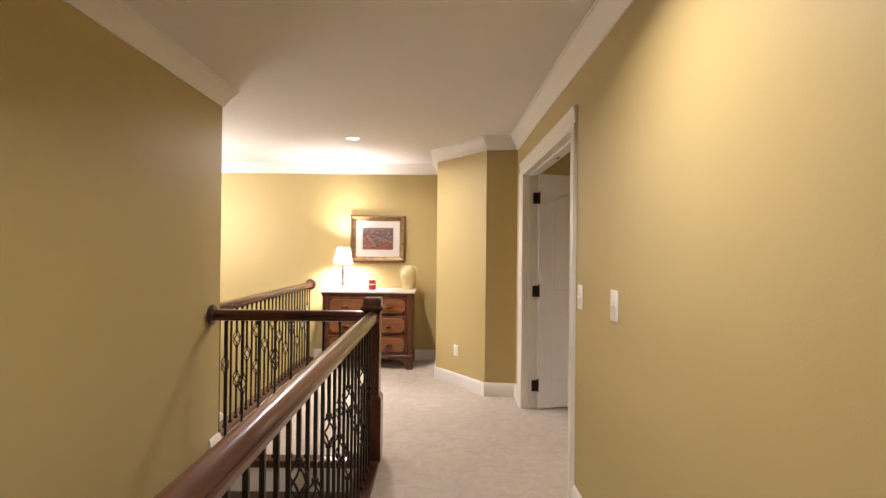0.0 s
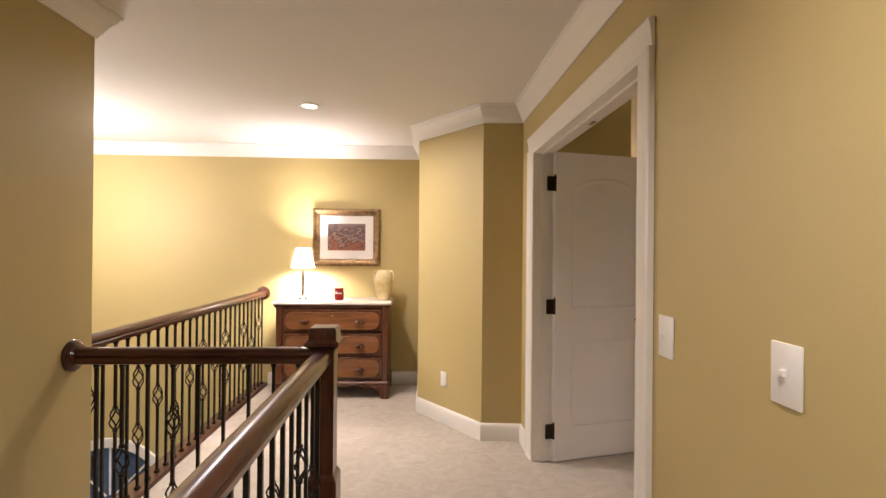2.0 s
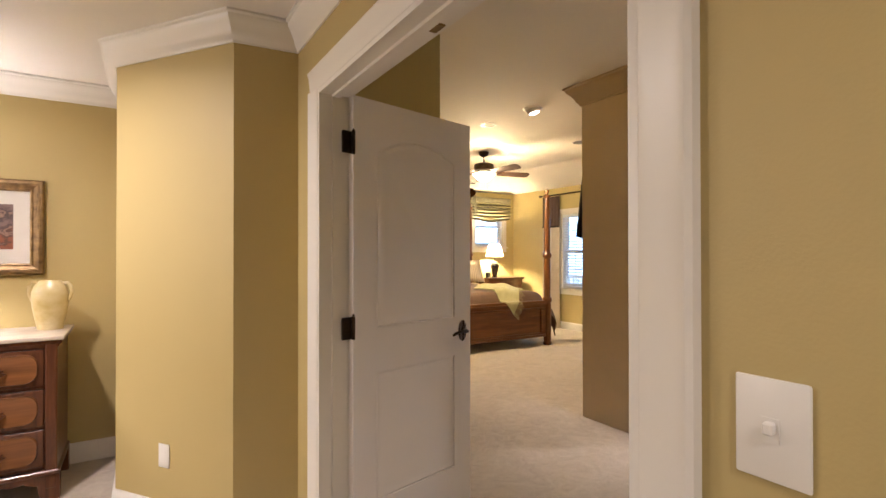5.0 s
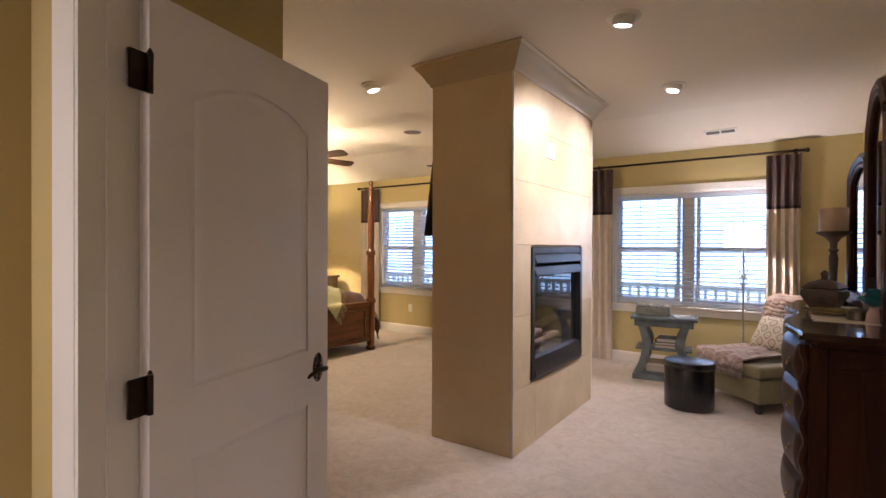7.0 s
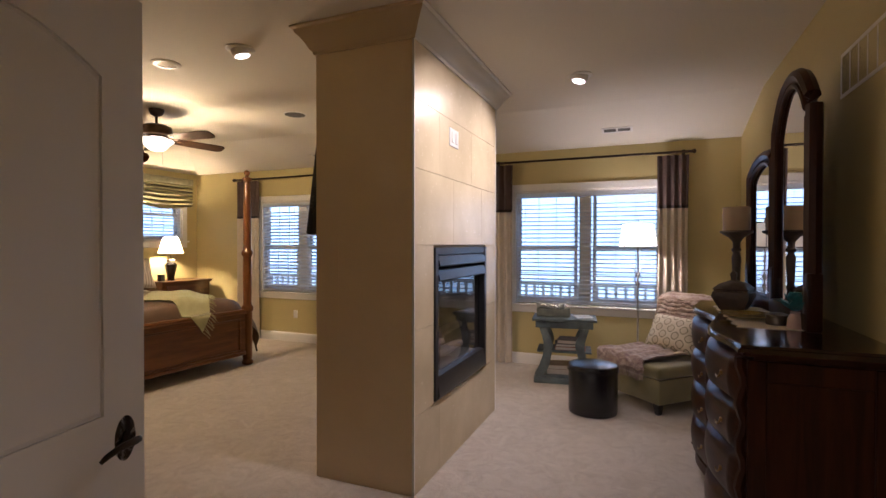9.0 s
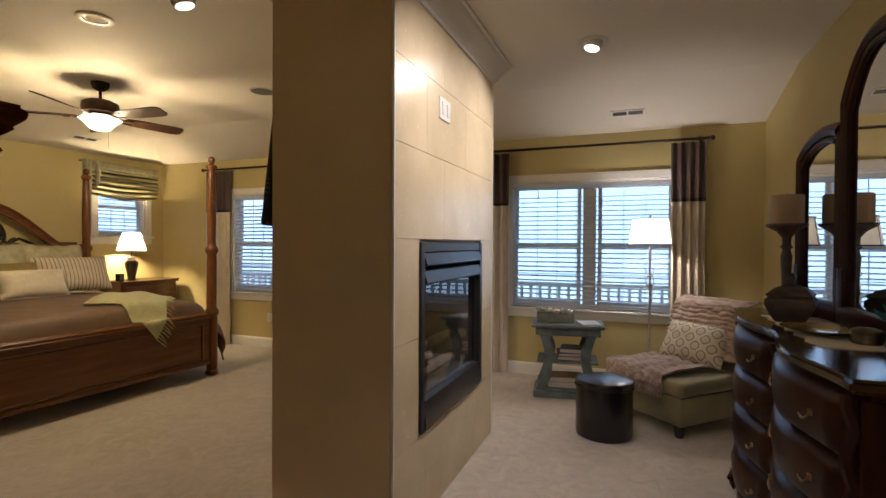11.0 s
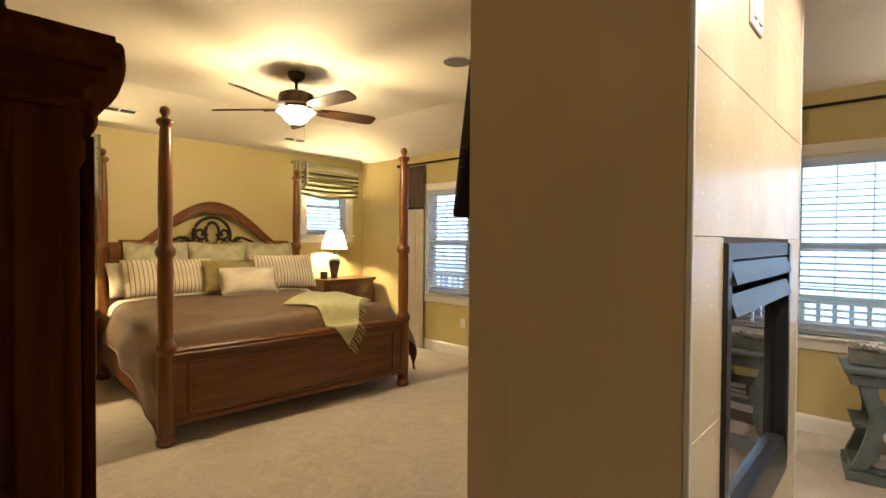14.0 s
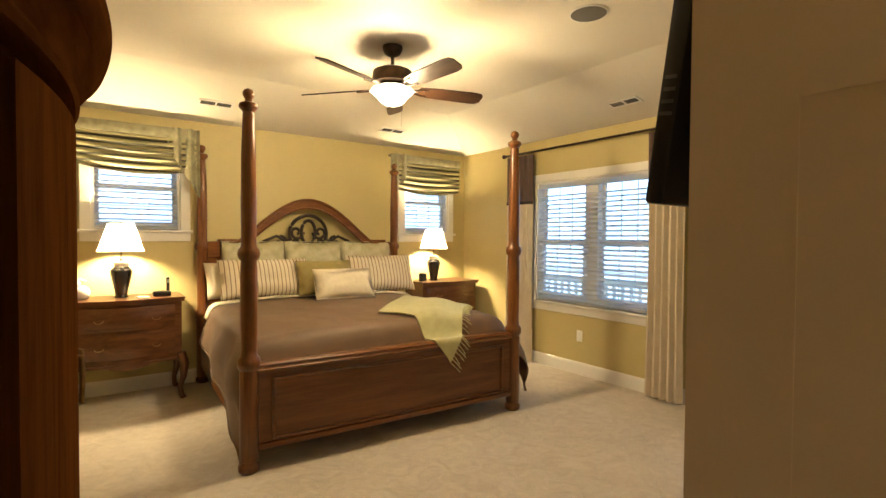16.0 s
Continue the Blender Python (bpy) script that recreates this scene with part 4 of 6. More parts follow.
tc, mp, n1, n2, rp = (an.new(t) for t in ("ShaderNodeTexCoord", "ShaderNodeMapping", "ShaderNodeTexNoise", "ShaderNodeSeparateXYZ", "ShaderNodeValToRGB"))
al.new(tc.outputs["Object"], mp.inputs["Vector"])
mp.inputs["Scale"].default_value = (7, 1, 11)
al.new(mp.outputs["Vector"], n1.inputs["Vector"])
n1.inputs["Scale"].default_value, n1.inputs["Detail"].default_value = 1.6, 8
al.new(tc.outputs["Object"], n2.inputs[0])
ma = an.new("ShaderNodeMath")
ma.operation, ma.inputs[1].default_value = "MULTIPLY_ADD", 1.5
al.new(n2.outputs["Z"], ma.inputs[0])
al.new(n1.outputs["Fac"], ma.inputs[2])
al.new(ma.outputs[0], rp.inputs["Fac"])
rp.color_ramp.elements[0].position, rp.color_ramp.elements[0].color = 0.34, (0.20, 0.065, 0.030, 1)
rp.color_ramp.elements[1].position, rp.color_ramp.elements[1].color = 0.70, (0.17, 0.11, 0.10, 1)
for pos, col in ((0.44, (0.055, 0.026, 0.022, 1)), (0.50, (0.26, 0.16, 0.12, 1)), (0.56, (0.045, 0.026, 0.028, 1))):
    rp.color_ramp.elements.new(pos).color = col
al.new(rp.outputs["Color"], ap.inputs["Base Color"])
part("print", box(B(), -0.192, -0.0125, -0.135, 0.192, -0.0102, 0.14), ART, pic, "dark reddish woodland landscape print")

# ---- hall: plates ----
def wall_plate(name, m, label, category, toggle, group=""):
    ob = thing(name, m, label, category, group)
    part("cover", box(B(), -0.036, -0.006, -0.058, 0.036, 0, 0.058, 0.003, 2), PLASTIC, ob)
    if toggle:
        bm = B()
        box(bm, -0.005, -0.018, -0.004, 0.005, -0.005, 0.010, 0.002)
        part("toggle", bm, PLASTIC, ob)
        part("collar", box(B(), -0.008, -0.0075, -0.014, 0.008, -0.006, 0.014), PLASTIC, ob)
    else:
        for z in (-0.02, 0.02):
            part("socket", lathe(B(), [(0.001, -0.002), (0.0165, -0.002), (0.0165, 0.0), (0.001, 0.0001)], 18), PLASTIC, ob, at=pose(0, -0.0065, z, 90, 0, 0))
    return ob


wall_plate("light_switch", pose(RX, 2.434, 1.134, 0, 0, -90) @ Matrix.Diagonal((1.2, 1, 1.1, 1)), "white toggle light switch on the hall wall", "switch", True, "hall switches")
wall_plate("light_switch", pose(RX, 1.942, 1.143, 0, 0, -90) @ Matrix.Diagonal((1.2, 1, 1.12, 1)), "white toggle light switch on the hall wall", "switch", True, "hall switches")
u = Vector((0.032 - 0.50, 5.22 - 4.565)).normalized()
ang = math.degrees(math.atan2(u.y, u.x))
wall_plate("wall_outlet", pose(0.50 + u.x * 0.443 - 0.0005, 4.565 + u.y * 0.443, 0.355, 0, 0, ang + 180), "white outlet on the angled hall wall", "outlet", False, "outlets")
wall_plate("wall_outlet", pose(EX, 7.85, 0.40, 0, 0, -90), "cream outlet below the bedroom window", "outlet", False, "outlets")

# ---- foyer below ----
arch_w = tagged(new("window_foyer"), "white arched fanlight in the foyer wall below", "window", kind="structure")
cx, cz = -3.05, -1.15
bm = B()
ro, ri = 0.62, 0.53
for i in range(24):
    a, b = math.pi * i / 24, math.pi * (i + 1) / 24
    prism(bm, [(cx + ri * math.cos(a), cz + ri * math.sin(a)), (cx + ro * math.cos(a), cz + ro * math.sin(a)), (cx + ro * math.cos(b), cz + ro * math.sin(b)), (cx + ri * math.cos(b), cz + ri * math.sin(b))], "y", FY - 0.035, FY - 0.002)
box(bm, cx - ro, FY - 0.035, cz - 0.08, cx + ro, FY - 0.002, cz)
part("window_frame", bm, TRIM, arch_w)
for a in (45, 90, 135):
    bm = B()
    tube(bm, [(cx + 0.05 * math.cos(radians(a)), FY - 0.015, cz + 0.05 * math.sin(radians(a))), (cx + ri * math.cos(radians(a)), FY - 0.015, cz + ri * math.sin(radians(a)))], 0.012, 4)
    part("muntin", bm, TRIM, arch_w)
DUSK = surface("dusk_glass", (0.10, 0.16, 0.26), (0.05, 0.08, 0.14), 4, 0.08)
part("pane", prism(B(), [(cx + ri * math.cos(math.pi * i / 24), cz + ri * math.sin(math.pi * i / 24)) for i in range(25)], "y", FY - 0.010, FY - 0.003), DUSK, arch_w)
chand = thing("chandelier", (-3.07, 4.87, 0.13), "iron foyer chandelier with small ivory candle shades", "chandelier")
part("hanging_rod", tube(B(), [(0, 0, HC - 0.13), (0, 0, 1.2), (0, 0, 0.45)], 0.010, 8), IRON, chand)
part("hub", lathe(B(), [(0.002, 0.30), (0.03, 0.34), (0.05, 0.42), (0.03, 0.50), (0.012, 0.60)], 16), IRON, chand)
for k in range(6):
    a = radians(20 + 60 * k)
    ca, sa = math.cos(a), math.sin(a)
    part("arm", tube(B(), [(0.03 * ca, 0.03 * sa, 0.42), (0.16 * ca, 0.16 * sa, 0.32), (0.30 * ca, 0.30 * sa, 0.36), (0.38 * ca, 0.38 * sa, 0.50), (0.38 * ca, 0.38 * sa, 0.72)], 0.009, 8), IRON, chand)
    bm = B()
    lathe(bm, [(0.065, 0.76), (0.035, 0.87)], 20, at=(0.38 * ca, 0.38 * sa))
    bmesh.ops.delete(bm, geom=[f for f in bm.faces if len(f.verts) > 4], context="FACES_ONLY")
    bmesh.ops.solidify(bm, geom=list(bm.faces), thickness=0.0015)
    part("candle_shade", bm, glow("candle_shade_glow", (1.0, 0.85, 0.62), 4) if k == 0 else bpy.data.materials["candle_shade_glow"], chand)

# ---- bedroom: bed ----
bed = thing("four_poster_bed", pose(4.228, 7.54, 0, 0, 0, -3.2), "carved brown wooden four-poster king bed with arched headboard", "bed")
POST = [(0.048, 0), (0.062, 0.012), (0.064, 0.040), (0.050, 0.058), (0.048, 0.066), (0.055, 0.075), (0.056, 0.60), (0.052, 0.615), (0.066, 0.635), (0.069, 0.66), (0.064, 0.685), (0.050, 0.70),
        (0.046, 0.74), (0.050, 0.95), (0.049, 1.22), (0.046, 1.265), (0.060, 1.285), (0.066, 1.31), (0.060, 1.335), (0.046, 1.352), (0.043, 1.40), (0.046, 1.6), (0.042, 1.9), (0.034, 2.13), (0.032, 2.145), (0.052, 2.168),
        (0.056, 2.18), (0.050, 2.195), (0.022, 2.208), (0.020, 2.222), (0.032, 2.240), (0.034, 2.258), (0.026, 2.276), (0.002, 2.288)]
me = None
for x, y in ((-1.03, 0), (1.03, 0), (-1.03, 2.16), (1.03, 2.16)):
    o = part("post", me or lathe(B(), POST, 20), BEDW["z"], bed, at=(x, y, 0), smooth=40)
    me = o.data
fb = part("footboard", box(B(), -0.985, -0.022, 0.13, 0.985, 0.022, 0.60, 0.004), BEDW["x"], bed)
bm = B()
prism(bm, [(-0.040, 0.60), (-0.046, 0.612), (-0.036, 0.622), (-0.040, 0.640), (-0.026, 0.654), (0.026, 0.654), (0.040, 0.640), (0.036, 0.622), (0.046, 0.612), (0.040, 0.60)], "x", -0.985, 0.985)
part("top_rail", bm, BEDW["x"], fb)
bm = B()
for x0, z0, x1, z1 in ((-0.90, 0.175, 0.90, 0.195), (-0.90, 0.535, 0.90, 0.555), (-0.90, 0.195, -0.88, 0.535), (0.88, 0.195, 0.90, 0.535)):
    box(bm, x0, -0.042, z0, x1, -0.020, z1, 0.006)
part("panel_moulding", bm, BEDW["x"], fb)
part("bottom_moulding", box(B(), -0.985, -0.036, 0.125, 0.985, 0.030, 0.165, 0.010, 2), BEDW["x"], fb)
for s in (-1, 1):
    part("side_rail", box(B(), s * 1.03 - 0.022, 0.04, 0.16, s * 1.03 + 0.022, 2.12, 0.44, 0.006), BEDW["y"], bed)


def crest(x, w=0.74, lo=1.36, hi=1.815):
    return lo + (hi - lo) * (0.5 + 0.5 * math.cos(math.pi * min(1, abs(x) / w))) ** 0.6


hbd = part("headboard", box(B(), -0.985, 2.13, 0.25, 0.985, 2.17, 1.20, 0.004), BEDW["x"], bed)
bm = B()
xs = [-0.80 + 1.6 * i / 64 for i in range(65)]
prism(bm, [(x, crest(x)) for x in xs] + [(x, max(1.25, crest(x) - 0.095)) for x in reversed(xs)], "y", 2.115, 2.185)
part("arch", bm, BEDW["x"], hbd, smooth=50)
bm = B()
tube(bm, [(-0.80 + 1.6 * i / 60, 2.108, crest(-0.80 + 1.6 * i / 60) - 0.012) for i in range(61)], 0.016, 8)
tube(bm, [(-0.66 + 1.32 * i / 60, 2.110, crest(-0.66 + 1.32 * i / 60) - 0.098) for i in range(61)], 0.010, 8)
part("arch_bead", bm, BEDW["x"], hbd)
for s in (-1, 1):
    bm = B()
    box(bm, min(s * 0.99, s * 0.79), 2.115, 1.20, max(s * 0.99, s * 0.79), 2.185, 1.36, 0.008)
    box(bm, min(s * 0.90, s * 0.70), 2.105, 1.355, max(s * 0.90, s * 0.70), 2.19, 1.385, 0.008)
    part("shoulder", bm, BEDW["x"], hbd)


def spiral(cx, cz, r0, r1, a0, a1, n=36, y=2.150):
    return [(cx + (r0 + (r1 - r0) * i / n) * math.cos(radians(a0 + (a1 - a0) * i / n)), y, cz + (r0 + (r1 - r0) * i / n) * math.sin(radians(a0 + (a1 - a0) * i / n))) for i in range(n + 1)]


bm = B()
tube(bm, spiral(0, 1.44, 0.20, 0.20, -20, 200), 0.019, 8)
tube(bm, [(0.075 * math.cos(2 * math.pi * k / 28), 2.150, 1.46 + 0.125 * math.sin(2 * math.pi * k / 28)) for k in range(29)], 0.018, 8)
for s in (-1, 1):
    for cx, cz, r, a in ((0.125, 1.46, 0.075, 180), (0.30, 1.33, 0.09, 90), (0.46, 1.30, 0.07, 90), (0.13, 1.34, 0.06, 200)):
        pts = spiral(cx, cz, r, 0.018, a, a + 430)
        tube(bm, [(s * p[0], p[1], p[2]) for p in pts], 0.0155, 8)
    tube(bm, [(s * 0.19, 2.150, 1.40), (s * 0.24, 2.150, 1.36), (s * 0.33, 2.150, 1.42), (s * 0.45, 2.150, 1.37), (s * 0.58, 2.150, 1.28)], 0.0155, 8)
part("iron_scrollwork", bm, IRON, hbd, "black wrought iron scrollwork")
part("lower_rail", box(B(), -0.80, 2.12, 1.19, 0.80, 2.18, 1.255, 0.006), BEDW["x"], hbd)

mat_ = thing("mattress", pose(4.228, 7.54, 0, 0, 0, -3.2), "thick mattress in an ivory fitted sheet", "mattress")
part("box_spring", box(B(), -0.97, 0.06, 0.17, 0.97, 2.10, 0.40, 0.03, 2), BROWN, mat_)
part("body", box(B(), -0.96, 0.10, 0.402, 0.96, 2.10, 0.75, 0.06, 3), SHEET, mat_)


def bed_top(x, y):
    z = 0.790 + 0.030 * math.sin(min(1, max(0, y) / 0.8) * math.pi / 2) - 0.05 * (abs(x) / 1.0) ** 4
    if y < 0.17:
        z -= 0.29 * (1 - y / 0.17) ** 2.5
    return z + 0.010 * noise.noise((x * 2.2, y * 2.2, 3)) + 0.004 * noise.noise((x * 8, y * 5, 1))


def drape(u, v):
    s, y = -1.62 + 3.08 * u, 0.035 + 1.72 * v
    a = abs(s)
    side = math.copysign(1, s)
    if a < 0.92:
        return (s, y, bed_top(s, y))
    d = (a - 0.92) * (1 - 0.5 * v if side < 0 else 1)
    z = bed_top(side * 0.92, y)
    w = 0.020 * math.sin(y * 9 + side) * min(1, d * 3) + 0.02 * noise.noise((y * 3, d * 4, side))
    if d < 0.16:
        t = d / 0.16 * math.pi / 2
        return (side * (0.92 + 0.115 * math.sin(t) + w), y, z - 0.10 * (1 - math.cos(t)))
    return (side * (1.035 + (0.19 if side > 0 else 0.055) * math.sin(min(1, (d - 0.16) / 0.3) * 2.2) + w), y - (0.16 * max(0, d - 0.3) if side < 0 else 0) * (1 - v), z - 0.10 - (d - 0.16))


duvet = thing("duvet", pose(4.228, 7.54, 0, 0, 0, -3.2), "taupe-brown satin duvet draped over the bed", "duvet")
part("cover", sheet(B(), drape, 90, 60, 0.012), DUVET, duvet, smooth=60)
for u in (0.0, 1.0):
    part("hem", tube(B(), [drape(u, i / 40) for i in range(41)], 0.009, 6), DUVET, duvet)
fold = tagged(part("folded_sheet", sheet(B(), lambda u, v: (lambda p: (p[0] * 1.006, 1.70 + 0.17 * v, p[2] + 0.016 + 0.012 * math.sin(math.pi * v)))(drape(0.10 + 0.80 * u, 1)), 70, 8, 0.008), SHEET, None, at=pose(4.228, 7.54, 0, 0, 0, -3.2), smooth=60), "ivory top sheet folded back at the pillows", "sheet")


def pillow_mesh(w, h, t, seed=0, flange=0.0):
    bm = B()
    n = 18
    grids = []
    for s in (1, -1):
        g = []
        for i in range(n + 1):
            row = []
            for j in range(n + 1):
                a, b = -1 + 2 * i / n, -1 + 2 * j / n
                f = max(0, (1 - abs(a) ** 3.2)) ** 0.55 * max(0, (1 - abs(b) ** 3.2)) ** 0.55
                pin = 1 - 0.055 * (1 - abs(a)) * abs(b) - 0.05 * (1 - abs(b)) * abs(a)
                y = s * t / 2 * f * (1 + 0.10 * noise.noise((a * 2 + seed, b * 2, seed)))
                row.append((a * w / 2 * pin, y, h / 2 + b * h / 2 * pin))
            g.append(row)
        grids.append(g)
    vs = {}
    for k, g in enumerate(grids):
        for i in range(n + 1):
            for j in range(n + 1):
                edge = i in (0, n) or j in (0, n)
                if edge and k:
                    vs[k, i, j] = vs[0, i, j]
                else:
                    vs[k, i, j] = bm.verts.new(g[i][j])
        for i in range(n):
            for j in range(n):
                bm.faces.new((vs[k, i, j], vs[k, i + 1, j], vs[k, i + 1, j + 1], vs[k, i, j + 1]))
    if flange:
        tube(bm, [(sx * w / 2, 0, h / 2 + sz * h / 2) for sx, sz in ((-1, -1), (1, -1), (1, 1), (-1, 1), (-1, -1))], flange, 6)
    return bm


BEDM = pose(4.228, 7.54, 0, 0, 0, -3.2)


def pillow(name, label, x, y, z, w, h, t, lean, mat, turn=0, seed=1, buttons=0, flange=0.0, group="bed pillows"):
    ob = thing(name, BEDM @ pose(x, y, z + 0.055, -lean, 0, turn), label, "pillow", group)
    part("cushion", pillow_mesh(w, h, t, seed, flange), mat, ob, smooth=80)
    for k in range(buttons):
        part("button", lathe(B(), [(0.001, 0), (0.016, 0.0), (0.017, 0.006), (0.010, 0.011), (0.001, 0.012)], 14), BRONZE, ob, at=pose((k - (buttons - 1) / 2) * 0.13, -t / 2 + 0.004, h * 0.62, 90, 0, 0))
    return ob


for k, (x, tr) in enumerate(((-0.56, 3), (0.04, -2), (0.64, 2))):
    pillow("euro_pillow", "sage damask square pillow leaning on the headboard", x, 1.985, 0.78, 0.62, 0.54, 0.17, 14, SAGE, tr, k + 1, flange=0.006)
pillow("sleeping_pillow", "ivory cotton sleeping pillow beside the headboard", -0.80, 1.93, 0.77, 0.44, 0.36, 0.16, 22, SHEET, 8, 5)
pillow("striped_pillow", "ivory and brown striped long pillow on the bed", -0.50, 1.76, 0.775, 0.86, 0.40, 0.20, 26, STRIPEX, 3, 6)
pillow("striped_pillow", "ivory and brown striped long pillow on the bed", 0.70, 1.76, 0.775, 0.76, 0.42, 0.20, 24, STRIPEX, -5, 7)
pillow("button_pillow", "olive cotton pillow with three dark buttons", 0.03, 1.62, 0.79, 0.56, 0.36, 0.15, 24, OLIVEC, 0, 8, buttons=3)
pillow("lumbar_pillow", "small ivory linen lumbar pillow with corded edge", 0.14, 1.40, 0.775, 0.58, 0.30, 0.16, 28, LINEN, -2, 9, flange=0.007)

# throw folded over the corner of the bed
A_, B_, C_, D_ = Vector((0.66, 1.20)), Vector((1.03, 0.66)), Vector((0.02, 0.40)), Vector((0.36, -0.20))


def throw_at(u, v):
    p = (A_ * (1 - u) + B_ * u) * (1 - v) + (C_ * (1 - u) + D_ * u) * v
    p += Vector((0.02, 0.012)) * math.sin(9 * u + 5 * v)
    if p.y < -0.045:
        return (p.x, -0.052 - 0.008 * math.sin(7 * u), 0.668 - (-0.045 - p.y) * 1.3)
    return (p.x, p.y, max(bed_top(p.x, p.y) + 0.026 + 0.050 * math.sin(math.pi * min(1, u * 1.1)) * math.sin(math.pi * v) ** 0.7, 0.666 if p.y < 0.06 else 0) + 0.012 * math.sin(11 * u + 2 * v) * math.sin(3.1 * v))


throw = thing("throw_blanket", BEDM, "sage green fringed throw draped over the foot of the bed", "throw")
part("cloth", sheet(B(), throw_at, 30, 40, 0.010), THROW, throw, smooth=60)
bm = B()
for k in range(44):
    v = k / 43
    p = Vector(throw_at(1.0, v))
    q = Vector((0.055 + 0.012 * math.sin(k * 2.1), -0.022 + 0.012 * math.cos(k * 1.7), 0))
    end = p + q
    end.z = p.z - 0.07 if p.y < -0.04 else max(bed_top(end.x, max(end.y, 0.0)) + 0.010, p.z - 0.05)
    tube(bm, [p, (p + end) / 2 + Vector((0, 0, 0.004)), end], 0.0035, 4)
tagged(part("fringe", bm, THROW, throw), kind="stuff")


# ---- bedroom: nightstands ----
NSW = {a: wood("nightstand_wood_" + a, (0.125, 0.048, 0.017), (0.058, 0.021, 0.009), a, 0.28, 0.45) for a in "xz"}


def nightstand(m, label):
    ob = thing("nightstand", m, label, "nightstand", "pair of nightstands")
    w, d = 0.40, 0.42

    def front(x):
        return -0.035 * math.cos(math.pi * x / w) - 0.02
    outline = [(x, front(x)) for x in [(-w + 2 * w * i / 20) for i in range(21)]]
    body = outline + [(w, d), (-w, d)]
    part("body", prism(B(), [(x, y + (0.012 if y < 0.1 else 0)) for x, y in body], "z", 0.33, 0.845), NSW["x"], ob)
    part("top", prism(B(), [(x * 1.045, y - 0.02 if y < 0.1 else y) for x, y in body], "z", 0.845, 0.868), NSW["x"], ob)
    part("top_lip", prism(B(), [(x * 1.06, y - 0.03 if y < 0.1 else y) for x, y in body], "z", 0.868, 0.884), NSW["x"], ob)
    for z0, z1 in ((0.40, 0.60), (0.63, 0.82)):
        dr = part("drawer", sheet(B(), lambda u, v: (-w * 0.86 + 1.72 * w * u, front(-w + 2 * w * u) - 0.004 - 0.014 * math.sin(math.pi * v), z0 + (z1 - z0) * v), 20, 6, 0.012), NSW["x"], ob)
        for sx in (-0.2, 0.2):
            y = front(sx / 0.86) - 0.02
            part("bail_pull", tube(B(), [(sx + 0.03 * math.cos(math.pi + math.pi * i / 8), y - 0.006 - 0.008 * math.sin(math.pi * i / 8), (z0 + z1) / 2 + 0.02 * math.sin(math.pi + math.pi * i / 8)) for i in range(9)], 0.0035, 6), BRASS, dr, "aged brass bail pull")
    ap = [(-w, 0.36)] + [(-w + 2 * w * i / 24, 0.345 - 0.045 * math.cos(math.pi * (2 * i / 24 - 1)) * (1 if abs(2 * i / 24 - 1) < 0.5 else 0.2)) for i in range(25)] + [(w, 0.36)]
    part("apron", prism(B(), ap, "y", -0.035, -0.018), NSW["x"], ob)
    for sx in (-1, 1):
        for y, o in ((-0.012, -1), (d - 0.04, 1)):
            pts = [(sx * (w - 0.012), y, 0.40), (sx * (w + 0.012), y + o * 0.012, 0.30), (sx * (w + 0.006), y + o * 0.006, 0.20), (sx * (w - 0.020), y - o * 0.002, 0.10), (sx * (w - 0.012), y + o * 0.008, 0.035), (sx * (w + 0.006), y + o * 0.016, 0.0)]
            part("cabriole_leg", tube(B(), pts, 0.036, 10, [1.0, 1.1, 0.8, 0.55, 0.6, 0.75]), NSW["z"], ob)
    return ob


NSY, NSZ = 9.36, 0.884
nightstand((2.69, NSY, 0), "dark brown two-drawer nightstand with curved legs")
nightstand((6.03, NSY, 0), "dark brown two-drawer nightstand with curved legs")
URN = [(0.050, 0), (0.052, 0.012), (0.044, 0.02), (0.048, 0.05), (0.070, 0.15), (0.082, 0.21), (0.080, 0.235), (0.056, 0.262), (0.050, 0.27), (0.052, 0.30), (0.040, 0.306), (0.014, 0.315), (0.010, 0.335)]
for x in (2.655, 5.90):
    L = table_lamp((x, 9.56, NSZ), "black urn table lamp with wide ivory shade, switched on", URN, 0.172, 0.095, 0.395, 0.630, BLACKPOT, "bedside lamps")
    part("collar", lathe(B(), [(0.0565, 0.262), (0.0525, 0.268), (0.0545, 0.302), (0.042, 0.3075)], 28), SHEET, L, "pale ceramic collar")
bun = thing("rabbit_figurine", (2.375, 9.55, NSZ), "white ceramic rabbit figurine on the nightstand", "figurine")
bm = B()
lathe(bm, [(0.03, 0), (0.055, 0.01), (0.066, 0.05), (0.058, 0.09), (0.03, 0.115), (0.002, 0.12)], 18)
lathe(bm, [(0.002, 0.095), (0.028, 0.11), (0.034, 0.135), (0.024, 0.16), (0.002, 0.168)], 14, at=(-0.03, -0.02))
for s in (-0.012, 0.012):
    tube(bm, [(-0.022, -0.015 + s, 0.155), (0.0, -0.012 + s * 1.6, 0.165), (0.035, -0.008 + s * 2, 0.15)], 0.011, 8, [0.8, 1, 0.4])
part("body", bm, surface("white_ceramic", (0.78, 0.76, 0.72), None, 6, 0.25), bun, smooth=60)
ph = thing("cordless_phone", (2.955, 9.50, NSZ), "black cordless phone standing in its cradle", "phone")
part("cradle", box(B(), -0.075, -0.05, 0, 0.065, 0.05, 0.045, 0.012, 2), BLACK, ph)
part("handset", box(B(), 0.030, -0.022, 0.03, 0.056, 0.022, 0.165, 0.008, 2), BLACK, ph)
